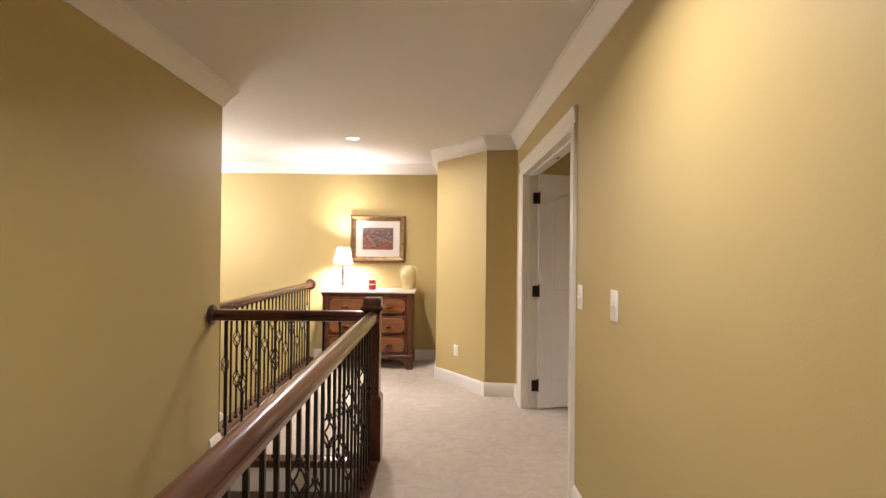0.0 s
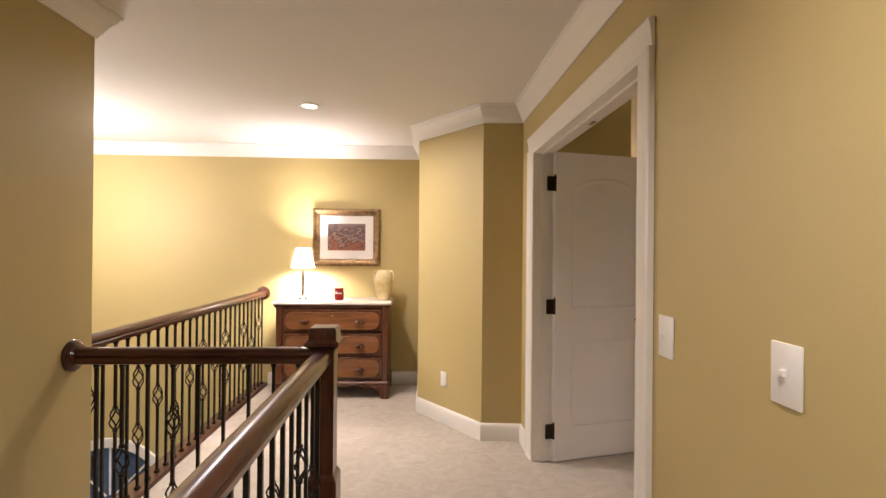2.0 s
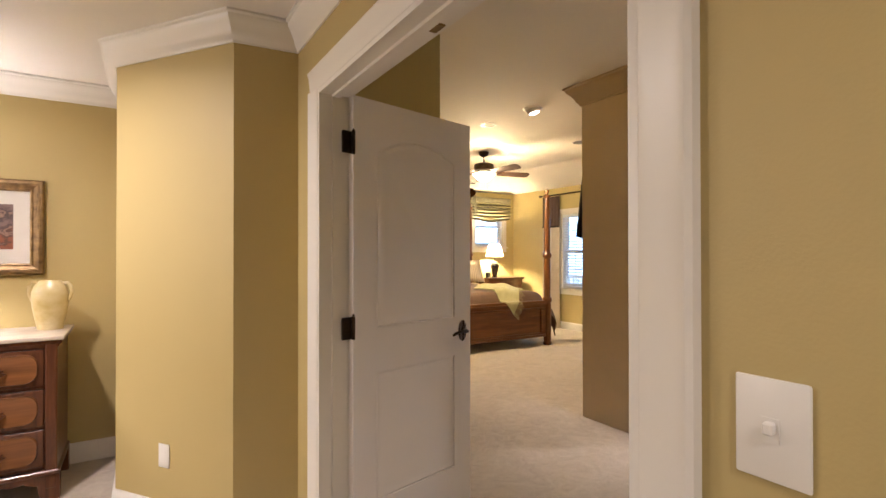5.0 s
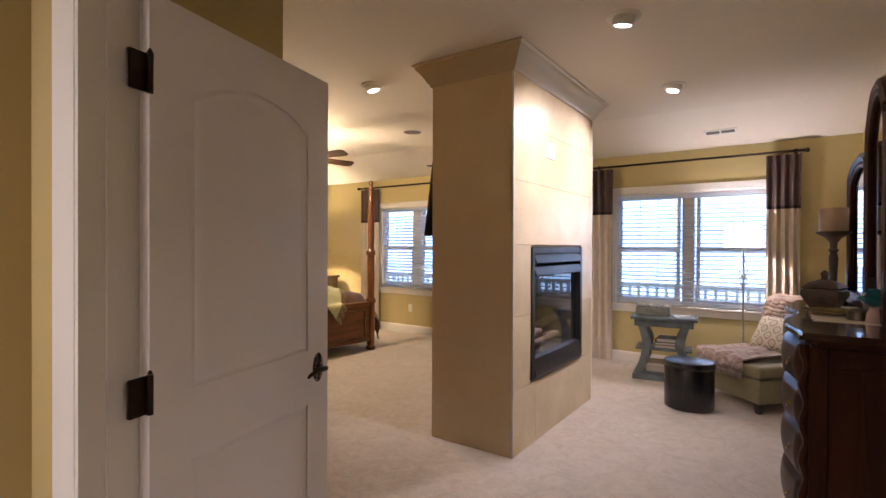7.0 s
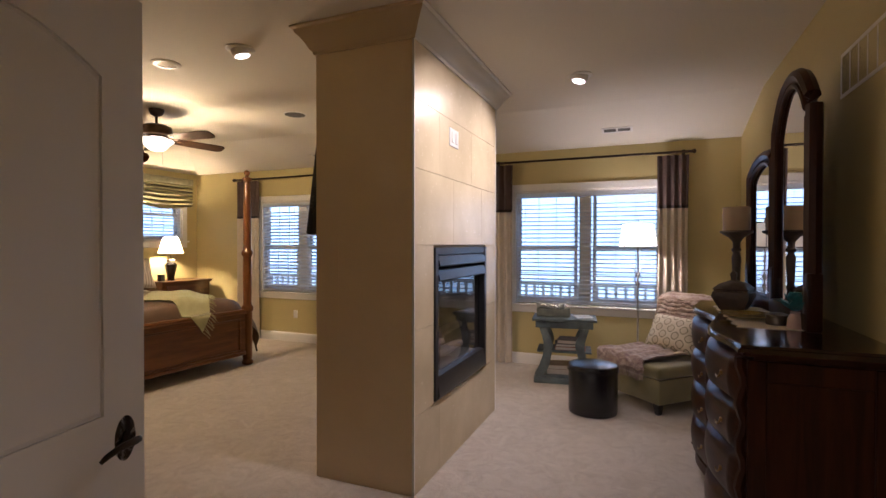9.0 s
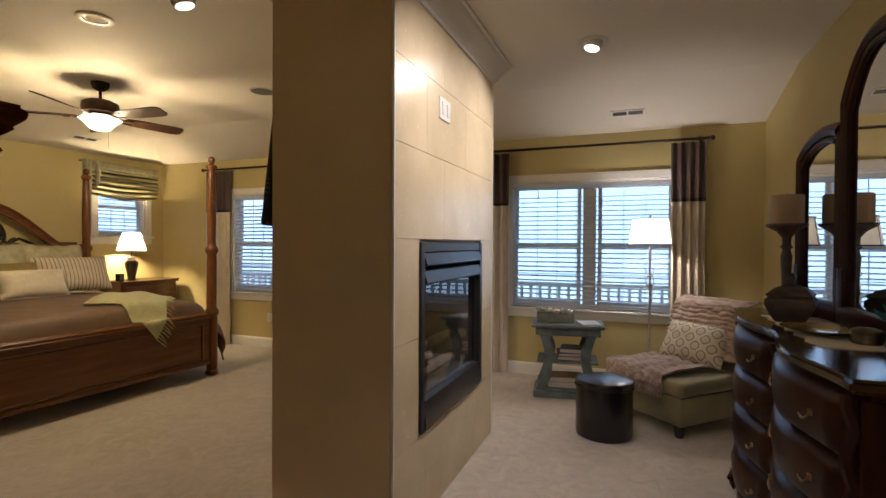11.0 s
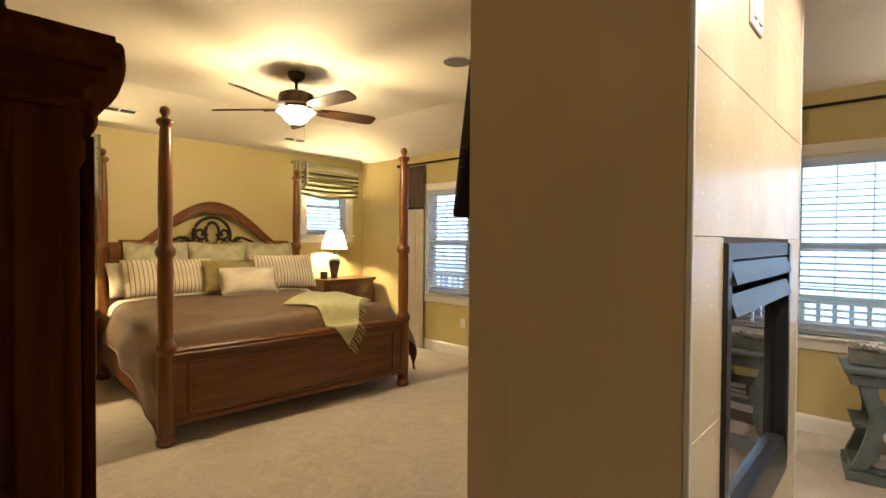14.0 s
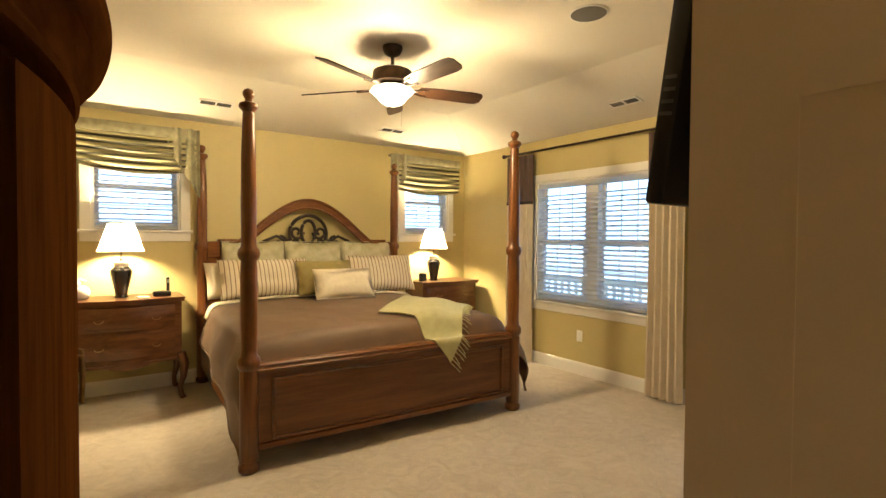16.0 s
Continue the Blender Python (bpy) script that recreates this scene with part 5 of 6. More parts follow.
part("screen", box(B(), 0.034, -0.0235, 0.115, 0.052, -0.0225, 0.145), surface("phone_screen", (0.25, 0.30, 0.25), None, 8, 0.3), ph)
bk = thing("note_pad", pose(2.80, 9.42, NSZ, 0, 0, 10), "small cream note pad on the nightstand", "note pad")
part("page_block", box(B(), -0.04, -0.055, 0, 0.04, 0.055, 0.014, 0.001), SHEET, bk)
clk = thing("alarm_clock", pose(5.70, 9.50, NSZ, 0, 0, 15), "small black alarm clock on the nightstand", "clock")
part("case", box(B(), -0.045, -0.03, 0, 0.045, 0.03, 0.10, 0.01, 2), BLACK, clk)
part("face", box(B(), -0.034, -0.0325, 0.02, 0.034, -0.0305, 0.085), surface("clock_face", (0.05, 0.06, 0.06), None, 5, 0.15), clk)


# ---- bedroom: armoire ----
arm = thing("armoire", (1.573, 5.35, 0), "tall dark-stained bow-fronted wooden armoire with heavy crown moulding", "armoire")
AD, AW, AH, BOW = 0.735, 1.10, 1.69, 0.072
ARMW = {a: wood("armoire_wood_" + a, (0.095, 0.034, 0.0078), (0.050, 0.017, 0.0044), a, 0.55, 0.0, spec=0.0) for a in "xyz"}


def bow(y, out=0.0):
    """Depth of the curved front at a place along its width."""
    return AD + BOW * max(0.0, 1 - abs(2 * y / AW - 1) ** 2.2) + out


def bow_slab(y0, y1, z0, z1, back, out, n=12, rise=0.0):
    """A curved panel between two depths from the bow; rise lifts the middle of its top."""
    def f(u, v):
        y = y0 + (y1 - y0) * u
        return (bow(y, out), y, z0 + (z1 + rise * math.sin(math.pi * u) - z0) * v)
    return sheet(B(), f, n, 6, back)


ys = [AW * i / 24 for i in range(25)]
part("carcass", prism(B(), [(0, 0), (0, AW)] + [(bow(y, -0.024), y) for y in reversed(ys)], "z", 0.10, AH), ARMW["z"], arm)
bm = B()
for x in (0.0, AD - 0.12):
    box(bm, x, -0.016, 0.12, x + 0.085, 0.0, AH, 0.004)
for z0, z1 in ((0.12, 0.22), (0.78, 0.88), (1.58, AH)):
    box(bm, 0.085, -0.016, z0, AD - 0.12, 0.0, z1, 0.004)
part("side_frame", bm, ARMW["z"], arm)
for z0, z1 in ((0.24, 0.76), (0.90, 1.56)):
    part("side_panel", box(B(), 0.115, -0.010, z0 + 0.03, AD - 0.15, 0.0, z1 - 0.03, 0.008), ARMW["z"], arm)
COLP = [(0.036, 0.12), (0.036, 0.16), (0.026, 0.17), (0.028, 0.9), (0.026, 1.56), (0.036, 1.58), (0.038, 1.62), (0.030, 1.64), (0.036, AH)]
for y in (0.018, AW - 0.018):
    part("corner_column", lathe(B(), COLP, 18, at=(AD - 0.024, y)), ARMW["z"], arm)
for y0, y1 in ((0.06, AW / 2 - 0.003), (AW / 2 + 0.003, AW - 0.06)):
    dr = part("door", bow_slab(y0, y1, 0.62, 1.645, -0.022, 0.0), ARMW["z"], arm, smooth=50)
    part("door_panel", bow_slab(y0 + 0.085, y1 - 0.085, 0.71, 1.48, -0.012, 0.006, rise=0.07), ARMW["z"], dr, smooth=50)
    rim = [(y0 + 0.075, 0.70), (y1 - 0.075, 0.70), (y1 - 0.075, 1.49)]
    rim += [(y1 - 0.075 + (y0 - y1 + 0.15) * i / 10, 1.49 + 0.075 * math.sin(math.pi * i / 10)) for i in range(1, 11)] + [(y0 + 0.075, 0.70)]
    part("panel_moulding", tube(B(), [(bow(y, 0.004), y, z) for y, z in rim], 0.013, 8), ARMW["z"], dr)
    yy = y1 - 0.035 if y0 < 0.3 else y0 + 0.035
    bx_ = bow(yy)
    part("pull", tube(B(), [(bx_ + 0.002, yy, 1.16), (bx_ + 0.028, yy, 1.15), (bx_ + 0.030, yy, 1.10), (bx_ + 0.028, yy, 1.05), (bx_ + 0.002, yy, 1.04)], 0.005, 8), BRASS, dr, "aged brass pull")
for z0, z1 in ((0.15, 0.36), (0.38, 0.60)):
    dr = part("drawer", bow_slab(0.06, AW - 0.06, z0, z1, -0.024, 0.004, 20), ARMW["y"], arm, smooth=50)
    for y in (0.3, AW - 0.3):
        zc, bx_ = (z0 + z1) / 2, bow(y)
        part("pull", tube(B(), [(bx_ + 0.004, y - 0.04, zc + 0.01), (bx_ + 0.03, y - 0.03, zc - 0.01), (bx_ + 0.032, y, zc - 0.02), (bx_ + 0.03, y + 0.03, zc - 0.01), (bx_ + 0.004, y + 0.04, zc + 0.01)], 0.005, 8), BRASS, dr, "aged brass pull")
ROUND = [(0.0, AW)] + [(bow(y), y) for y in reversed(ys)] + [(0.0, 0.0)]
BIGC = [(0, 0), (0.022, 0), (0.030, 0.010), (0.022, 0.022), (0.010, 0.026), (0.008, 0.042), (0.020, 0.062), (0.046, 0.078), (0.056, 0.082), (0.050, 0.093),
        (0.062, 0.098), (0.082, 0.116), (0.088, 0.134), (0.082, 0.148), (0.070, 0.154), (0.070, 0.165), (0, 0.165)]
part("crown", sweep(B(), ROUND, [(d, AH + h) for d, h in BIGC]), ARMW["y"], arm, smooth=28)
part("top_board", prism(B(), ROUND, "z", AH, AH + 0.163), ARMW["y"], arm)
part("base_moulding", sweep(B(), ROUND, [(0.0, 0.03), (0.045, 0.03), (0.048, 0.06), (0.036, 0.085), (0.022, 0.10), (0.014, 0.125), (0.0, 0.13)]), ARMW["y"], arm, smooth=30)
for x, y in ((0.06, 0.03), (AD - 0.03, 0.03), (0.06, AW - 0.03), (AD - 0.03, AW - 0.03)):
    part("foot", lathe(B(), [(0.030, 0), (0.046, 0.012), (0.050, 0.04), (0.040, 0.06), (0.034, 0.10)], 16, at=(x, y)), ARMW["z"], arm)
fig = thing("rooster_figurine", pose(2.19, 5.52, AH + 0.165) @ Matrix.Scale(0.48, 4), "dark metal bird figurine on top of the armoire", "figurine")
bm = B()
lathe(bm, [(0.05, 0), (0.05, 0.012), (0.012, 0.02), (0.010, 0.06), (0.035, 0.085), (0.045, 0.12), (0.028, 0.16), (0.016, 0.20), (0.022, 0.22), (0.010, 0.245), (0.002, 0.25)], 14)
tube(bm, [(-0.03, 0, 0.12), (-0.08, 0, 0.17), (-0.09, 0, 0.23)], 0.022, 8, [1, 1.1, 0.3])
part("body", bm, BRONZE, fig, smooth=60)

# ---- bedroom: curtains and rods ----
def curtain(m, width, z0, z1, band, label, seed):
    """A pleated panel hanging from a rod; dark upper band, cream below. Local x runs along the wall, y into the room."""
    ob = thing("curtain", m, label, "curtain", "bedroom curtains")
    n = max(3, round(width / 0.075))

    def fold(u, v, z):
        a = 0.032 * (0.55 + 0.45 * v) * math.sin(2 * math.pi * n * u + 0.5 * math.sin(3 * v + seed)) + 0.010 * noise.noise((u * 5, v * 2, seed))
        return (width * (u - 0.5) * (1 - 0.05 * math.sin(math.pi * v)), -a, z)
    part("cream_panel", sheet(B(), lambda u, v: fold(u, 0.3 + 0.7 * v, band + (z0 - band) * v), n * 8, 16, 0.003), CREAM, ob, "cream lower panel")
    part("brown_band", sheet(B(), lambda u, v: fold(u, 0.3 * v, z1 + (band - z1) * v), n * 8, 8, 0.004), BROWN, ob, "dark brown upper band")
    part("band_trim", sheet(B(), lambda u, v: (lambda p: (p[0], p[1] - 0.004, p[2]))(fold(u, 0.3, band + 0.016 - 0.032 * v)), n * 8, 2, 0.006), BLACKC, ob, "black trim tape")
    for k in range(n):
        part("ring", tube(B(), [(width * ((k + 0.5) / n - 0.5), 0.018 * math.cos(2 * math.pi * i / 14), z1 + 0.012 + 0.018 * math.sin(2 * math.pi * i / 14)) for i in range(15)], 0.0025, 5), BRONZE, ob)
    return ob


BLACKC = surface("black_tape", (0.022, 0.016, 0.015), None, 30, 0.8)
RZ, RXX = 2.385, EX - 0.085


def rod(y0, y1):
    ob = thing("curtain_rod", (RXX, (y0 + y1) / 2, RZ), "dark bronze curtain rod with round finials", "curtain rod", "curtain rods")
    h = (y1 - y0) / 2
    part("pole", tube(B(), [(0, -h, 0), (0, 0, 0), (0, h, 0)], 0.0125, 12), BRONZE, ob)
    for s in (-1, 1):
        part("finial", lathe(B(), [(0.012, 0), (0.018, 0.006), (0.012, 0.014), (0.024, 0.03), (0.022, 0.046), (0.002, 0.058)], 16), BRONZE, ob, at=pose(0, s * h, 0, -90 * s, 0, 0))
        bm = B()
        box(bm, 0.0, s * (h - 0.06) - 0.006, -0.006, 0.084, s * (h - 0.06) + 0.006, 0.006)
        box(bm, 0.078, s * (h - 0.06) - 0.015, -0.035, 0.085, s * (h - 0.06) + 0.015, 0.035)
        part("bracket", bm, BRONZE, ob)


rod(2.72, 4.86)
rod(6.72, 8.90)
cl = "brown-topped cream pleated curtain panel reaching the carpet"
TURN_ = -90
for y, w, sd in ((2.885, 0.30, 1), (4.735, 0.26, 2), (6.88, 0.34, 3), (8.66, 0.42, 4)):
    curtain(pose(RXX, y, 0, 0, 0, TURN_), w, 0.012, RZ - 0.03, 1.815, cl, sd)

# ---- bedroom: valances ----
VAL = stripes("valance_silk", (0.40, 0.37, 0.20), (0.050, 0.045, 0.025), 2, 0.027, 0.010, 0.45)
VALG = surface("valance_damask", (0.33, 0.31, 0.19), (0.19, 0.175, 0.10), 14, 0.6, bump=0.25, bump_scale=150, detail=6, sheen=0.3)


def valance(x0, x1, z0, z1, tail_side, tail):
    ob = thing("window_valance", ((x0 + x1) / 2, NY - 0.022, 0), "green striped silk swag valance with a hanging side tail", "valance", "window valances")
    h = (x1 - x0) / 2

    def swag(u, v):
        dip = 0.06 * math.sin(math.pi * u)
        z = z1 - (z1 - z0) * v - dip * v
        return (-h + 2 * h * u, -0.075 - 0.035 * abs(math.sin(v * 6.5 * math.pi)) * (0.6 + 0.4 * math.sin(math.pi * u)) - 0.02 * math.sin(math.pi * v), z)
    part("swag", sheet(B(), swag, 30, 52, 0.004), VAL, ob, smooth=60)
    part("header", box(B(), -h, -0.124, z1 - 0.085, h, -0.091, z1 + 0.012, 0.012, 2), VALG, ob, "sage damask header band")
    part("board", box(B(), -h, -0.09, z1 - 0.01, h, 0, z1 + 0.012, 0.003), VALG, ob)
    tw = 0.24

    def jabot(u, v):
        x = (h - tw + (tw + 0.03) * u) if tail_side > 0 else (-h + tw - (tw + 0.03) * u)
        low = z1 - (0.18 + (tail - 0.18) * u)
        return (x, -0.115 + 0.022 * math.sin(u * 5 * math.pi), z1 + 0.015 + (low - z1 - 0.015) * v)
    part("tail", sheet(B(), jabot, 30, 16, 0.004), VALG, ob, "sage damask tail")
    return ob


valance(2.33, 3.26, 2.02, 2.39, 1, 0.62)
valance(5.38, 6.39, 2.00, 2.40, -1, 0.56)

# ---- bedroom: television ----
tv = thing("television", pose(3.86, 5.02, 1.80, 8, 0, 0), "black flat television tilted on the back of the chimney column", "television")
part("panel", box(B(), -0.57, -0.012, -0.325, 0.57, 0.028, 0.325, 0.008, 2), BLACK, tv)
part("screen", box(B(), -0.555, 0.0282, -0.305, 0.555, 0.030, 0.31), surface("dark_screen", (0.010, 0.010, 0.012), None, 3, 0.08), tv)
part("bracket", box(B(), -0.10, -0.048, -0.12, 0.10, -0.012, 0.12, 0.004), BLACK, tv)
bm = B()
for k in range(4):
    box(bm, -0.573, -0.004 + 0.0, -0.16 + k * 0.022, -0.5695, 0.018, -0.154 + k * 0.022)
part("vent_slot", bm, surface("vent_grey", (0.10, 0.10, 0.10), None, 5, 0.4), tv)

# ---- bedroom: ceiling fan ----
fan = thing("ceiling_fan", (4.13, 7.52, BC), "bronze five-blade ceiling fan with lit frosted glass bowl", "ceiling fan")
part("canopy", lathe(B(), [(0.068, 0), (0.068, -0.02), (0.055, -0.05), (0.026, -0.068), (0.014, -0.072)], 28), BRONZE, fan)
part("downrod", lathe(B(), [(0.012, -0.07), (0.012, -0.135), (0.03, -0.14), (0.034, -0.152)], 14), BRONZE, fan)
part("motor", lathe(B(), [(0.03, -0.145), (0.09, -0.152), (0.132, -0.172), (0.138, -0.21), (0.132, -0.250), (0.10, -0.264), (0.085, -0.268), (0.08, -0.279), (0.06, -0.282)], 36), surface("fan_bronze", (0.10, 0.06, 0.03), (0.055, 0.032, 0.018), 20, 0.35, 0.7), fan)
BLADEW = wood("fan_blade_walnut", (0.055, 0.024, 0.010), (0.028, 0.012, 0.006), "x", 0.45, 0.15)
for k in range(5):
    a = FAN0 + 72 * k
    bm = B()
    out = [(0.19, -0.045), (0.30, -0.058), (0.60, -0.066), (0.655, -0.058), (0.675, -0.035), (0.675, 0.035), (0.655, 0.058), (0.60, 0.066), (0.30, 0.058), (0.19, 0.045)]
    prism(bm, out, "z", -0.004, 0.004)
    bl = part("blade", bm, BLADEW, fan, at=pose(0, 0, -0.285, 0, 0, a) @ pose(0, 0, 0, -18, 0, 0))
    bm = B()
    for s in (-1, 1):
        tube(bm, [(0.10, 0, 0.012), (0.15, s * 0.012, -0.008), (0.20, s * 0.030, -0.006), (0.25, s * 0.034, -0.008)], 0.007, 8)
    part("blade_iron", bm, BRONZE, bl)
FROST, fn, fl, fp = material("frosted_bowl")
fp.inputs["Base Color"].default_value, fp.inputs["Roughness"].default_value = (0.95, 0.9, 0.8, 1), 0.5
fp.inputs["Emission Color"].default_value, fp.inputs["Emission Strength"].default_value = (1.0, 0.84, 0.56, 1), 22
bm = B()
lathe(bm, [(0.105, -0.278), (0.130, -0.290), (0.150, -0.306), (0.128, -0.325), (0.100, -0.350), (0.085, -0.375), (0.055, -0.395), (0.02, -0.402), (0.002, -0.403)], 40)
for v in bm.verts:
    r = math.hypot(v.co.x, v.co.y)
    if r > 0.09:
        k = 1 + 0.035 * math.cos(10 * math.atan2(v.co.y, v.co.x))
        v.co.x, v.co.y = v.co.x * k, v.co.y * k
bowl = part("glass_bowl", bm, FROST, fan, "glowing scalloped frosted glass bowl", smooth=60)
bowl.visible_shadow = False
part("fitter", lathe(B(), [(0.07, -0.268), (0.108, -0.274), (0.110, -0.284), (0.07, -0.287)], 28), BRASS, fan)
part("pull_chain", tube(B(), [(0.10, 0.05, -0.28), (0.102, 0.05, -0.40), (0.102, 0.05, -0.52)], 0.0012, 5), IRON, fan)

# ---- bedroom: ceiling and wall fittings ----
def slope(x, y):
    a = BC - (BC - BL) * max(0, (x - 5.55) / (EX + 0.02 - 5.55))
    b = BC - (BC - BL) * max(0, (y - 8.80) / (NY + 0.02 - 8.80))
    return min(a, b)


VENTG = surface("vent_slat_grey", (0.20, 0.19, 0.175), None, 8, 0.6)
GREYV = surface("vent_shadow", (0.03, 0.028, 0.025), None, 5, 0.8)


def vent(m, label, w=0.30, h=0.12, n=4, cells=2):
    ob = thing("air_vent", m, label, "vent", "air vents")
    part("backing", box(B(), -w / 2 + 0.02, -h / 2 + 0.02, -0.0035, w / 2 - 0.02, h / 2 - 0.02, -0.001), GREYV, ob)
    bm = B()
    for x0, y0, x1, y1 in ((-w / 2, -h / 2, w / 2, -h / 2 + 0.022), (-w / 2, h / 2 - 0.022, w / 2, h / 2), (-w / 2, -h / 2 + 0.022, -w / 2 + 0.022, h / 2 - 0.022), (w / 2 - 0.022, -h / 2 + 0.022, w / 2, h / 2 - 0.022)) + tuple((x - 0.008, -h / 2 + 0.022, x + 0.008, h / 2 - 0.022) for x in [(k / cells - 0.5) * (w - 0.044) for k in range(1, cells)]):
        box(bm, x0, y0, -0.010, x1, y1, 0.0, 0.002)
    part("frame", bm, PLASTIC, ob)
    for k in range(n):
        y = -h / 2 + 0.03 + (h - 0.06) * k / (n - 1)
        bm = B()
        box(bm, -w / 2 + 0.022, -0.003, -0.0008, w / 2 - 0.022, 0.003, 0.0008)
        part("slat", bm, VENTG, ob, at=pose(0, y, -0.006, 35, 0, 0), smooth=0)
    return ob


tilt_e, tilt_n = math.degrees(math.atan2(BC - BL, EX + 0.02 - 5.55)), math.degrees(math.atan2(BC - BL, NY + 0.02 - 8.80))
vent(pose(6.15, 3.42, slope(6.15, 3.42), 0, tilt_e, 0) @ pose(0, 0, 0, 0, 0, 90), "white ceiling air vent above the seating window")
vent(pose(6.18, 7.10, slope(6.18, 7.10), 0, tilt_e, 0) @ pose(0, 0, 0, 0, 0, 90), "white ceiling air vent above the bed-side window")
vent(pose(3.37, 9.36, slope(3.37, 9.36), -tilt_n, 0, 0), "white ceiling air vent over the headboard wall")
vent(pose(5.19, 9.36, slope(5.19, 9.36), -tilt_n, 0, 0), "white ceiling air vent over the headboard wall")
vent(pose(3.40, SY + 0.001, 2.24, 90, 0, 180), "large white return-air grille on the bedroom wall", 0.75, 0.22, 9, 7)
for x, y in ((4.79, 6.40),):
    sp = thing("ceiling_speaker", (x, y, BC), "round grey in-ceiling speaker grille", "speaker", "ceiling speakers")
    part("grille", lathe(B(), [(0.102, 0), (0.101, -0.006), (0.085, -0.0085), (0.001, -0.009)], 32), surface("speaker_mesh", (0.17, 0.16, 0.145), (0.12, 0.11, 0.10), 200, 0.7), sp)
    part("rim", lathe(B(), [(0.114, 0), (0.114, -0.004), (0.104, -0.0055)], 32), PLASTIC, sp)
dim = thing("recessed_light", (3.31, 6.34, BC), "white recessed ceiling light, switched off", "ceiling light", "recessed ceiling lights")
part("trim_ring", lathe(B(), [(0.062, 0.0), (0.098, 0.0), (0.100, -0.004), (0.088, -0.010), (0.066, -0.010), (0.062, -0.004)], 28), TRIM, dim)
part("lens", lathe(B(), [(0.001, -0.006), (0.040, -0.005), (0.061, -0.003), (0.061, 0.0)], 24), SHEET, dim)

# ---- seating corner: side table ----
tab = thing("side_table", pose(6.02, 3.925, 0, 0, 0, 8), "distressed blue-grey side table with scrolled open sides", "side table")
part("top", box(B(), -0.20, -0.32, 0.635, 0.20, 0.32, 0.665, 0.008, 2), BLUEGREY, tab)
part("top_apron", box(B(), -0.175, -0.285, 0.565, 0.175, 0.285, 0.634, 0.005), BLUEGREY, tab)
part("shelf", box(B(), -0.17, -0.27, 0.315, 0.17, 0.27, 0.335, 0.004), BLUEGREY, tab)
part("plinth", box(B(), -0.19, -0.30, 0.0, 0.19, 0.30, 0.06, 0.008, 2), BLUEGREY, tab)
part("plinth_step", box(B(), -0.175, -0.28, 0.0605, 0.175, 0.28, 0.085, 0.006), BLUEGREY, tab)
for x in (-0.165, 0.165):
    for s in (-1, 1):
        def half(v):
            return 0.200 + 0.075 * max(0, 1 - v / 0.62) ** 1.7 + 0.045 * max(0, (v - 0.62) / 0.38) ** 1.5
        outer = [(s * half(i / 20), 0.085 + 0.48 * i / 20) for i in range(21)]
        inner = [(s * (half(i / 20) - 0.070 - 0.022 * abs(math.sin(2.2 * math.pi * i / 20))), 0.085 + 0.48 * i / 20) for i in range(21)]
        part("scrolled_leg", prism(B(), outer + inner[::-1], "x", x - 0.022, x + 0.022), BLUEGREY, tab, smooth=50)
        bm = B()
        tube(bm, [(x - 0.028, s * 0.160, 0.375), (x, s * 0.160, 0.375), (x + 0.028, s * 0.160, 0.375)], 0.030, 14)
        part("scroll_knob", bm, BLUEGREY, tab)
TM = pose(6.02, 3.925, 0, 0, 0, 8)
pl = thing("flower_planter", TM @ pose(0.02, 0.11, 0.665), "grey box planter filled with small white flowers", "planter")
part("box", box(B(), -0.085, -0.17, 0, 0.085, 0.17, 0.085, 0.008), surface("planter_grey", (0.24, 0.25, 0.21), (0.15, 0.16, 0.14), 12, 0.8, bump=0.3), pl)
bm = B()
rnd = random.Random(2)
for k in range(70):
    x, y, z = rnd.uniform(-0.085, 0.085), rnd.uniform(-0.17, 0.17), 0.09 + rnd.uniform(0, 0.025)
    for j in range(5):
        a = 2 * math.pi * j / 5 + k
        c = Vector((x, y, z))
        bm.faces.new([bm.verts.new(c + Vector((r * math.cos(a + d), r * math.sin(a + d), h))) for r, d, h in ((0.002, 0, 0), (0.020, -0.5, 0.012), (0.028, 0, 0.022), (0.020, 0.5, 0.012))])
for k in range(34):
    x, y, r = rnd.uniform(-0.075, 0.075), rnd.uniform(-0.16, 0.16), rnd.uniform(0.018, 0.027)
    lathe(bm, [(0.012, 0.084), (r, 0.098), (r * 1.15, 0.112), (r * 0.7, 0.122), (0.004, 0.116)], 9, at=(x, y))
tagged(part("blossoms", bm, surface("white_petal", (0.80, 0.79, 0.74), None, 20, 0.7), pl), kind="stuff")
mg = thing("magazine", TM @ pose(-0.02, -0.19, 0.665, 0, 0, 12), "white glossy magazine lying on the side table", "magazine")
part("page_block", box(B(), -0.11, -0.085, 0, 0.11, 0.085, 0.009, 0.002), surface("magazine_paper", (0.74, 0.73, 0.72), None, 6, 0.3), mg)
part("cover_block", box(B(), -0.09, -0.07, 0.0092, 0.05, 0.04, 0.0105), surface("magazine_print", (0.45, 0.45, 0.47), (0.6, 0.6, 0.6), 12, 0.35), mg)
bcol = [(0.10, 0.08, 0.07), (0.32, 0.10, 0.05), (0.55, 0.50, 0.42), (0.05, 0.05, 0.06), (0.24, 0.17, 0.10)]
bmats = [surface("book_cover", c, None, 12, 0.55) for c in bcol]
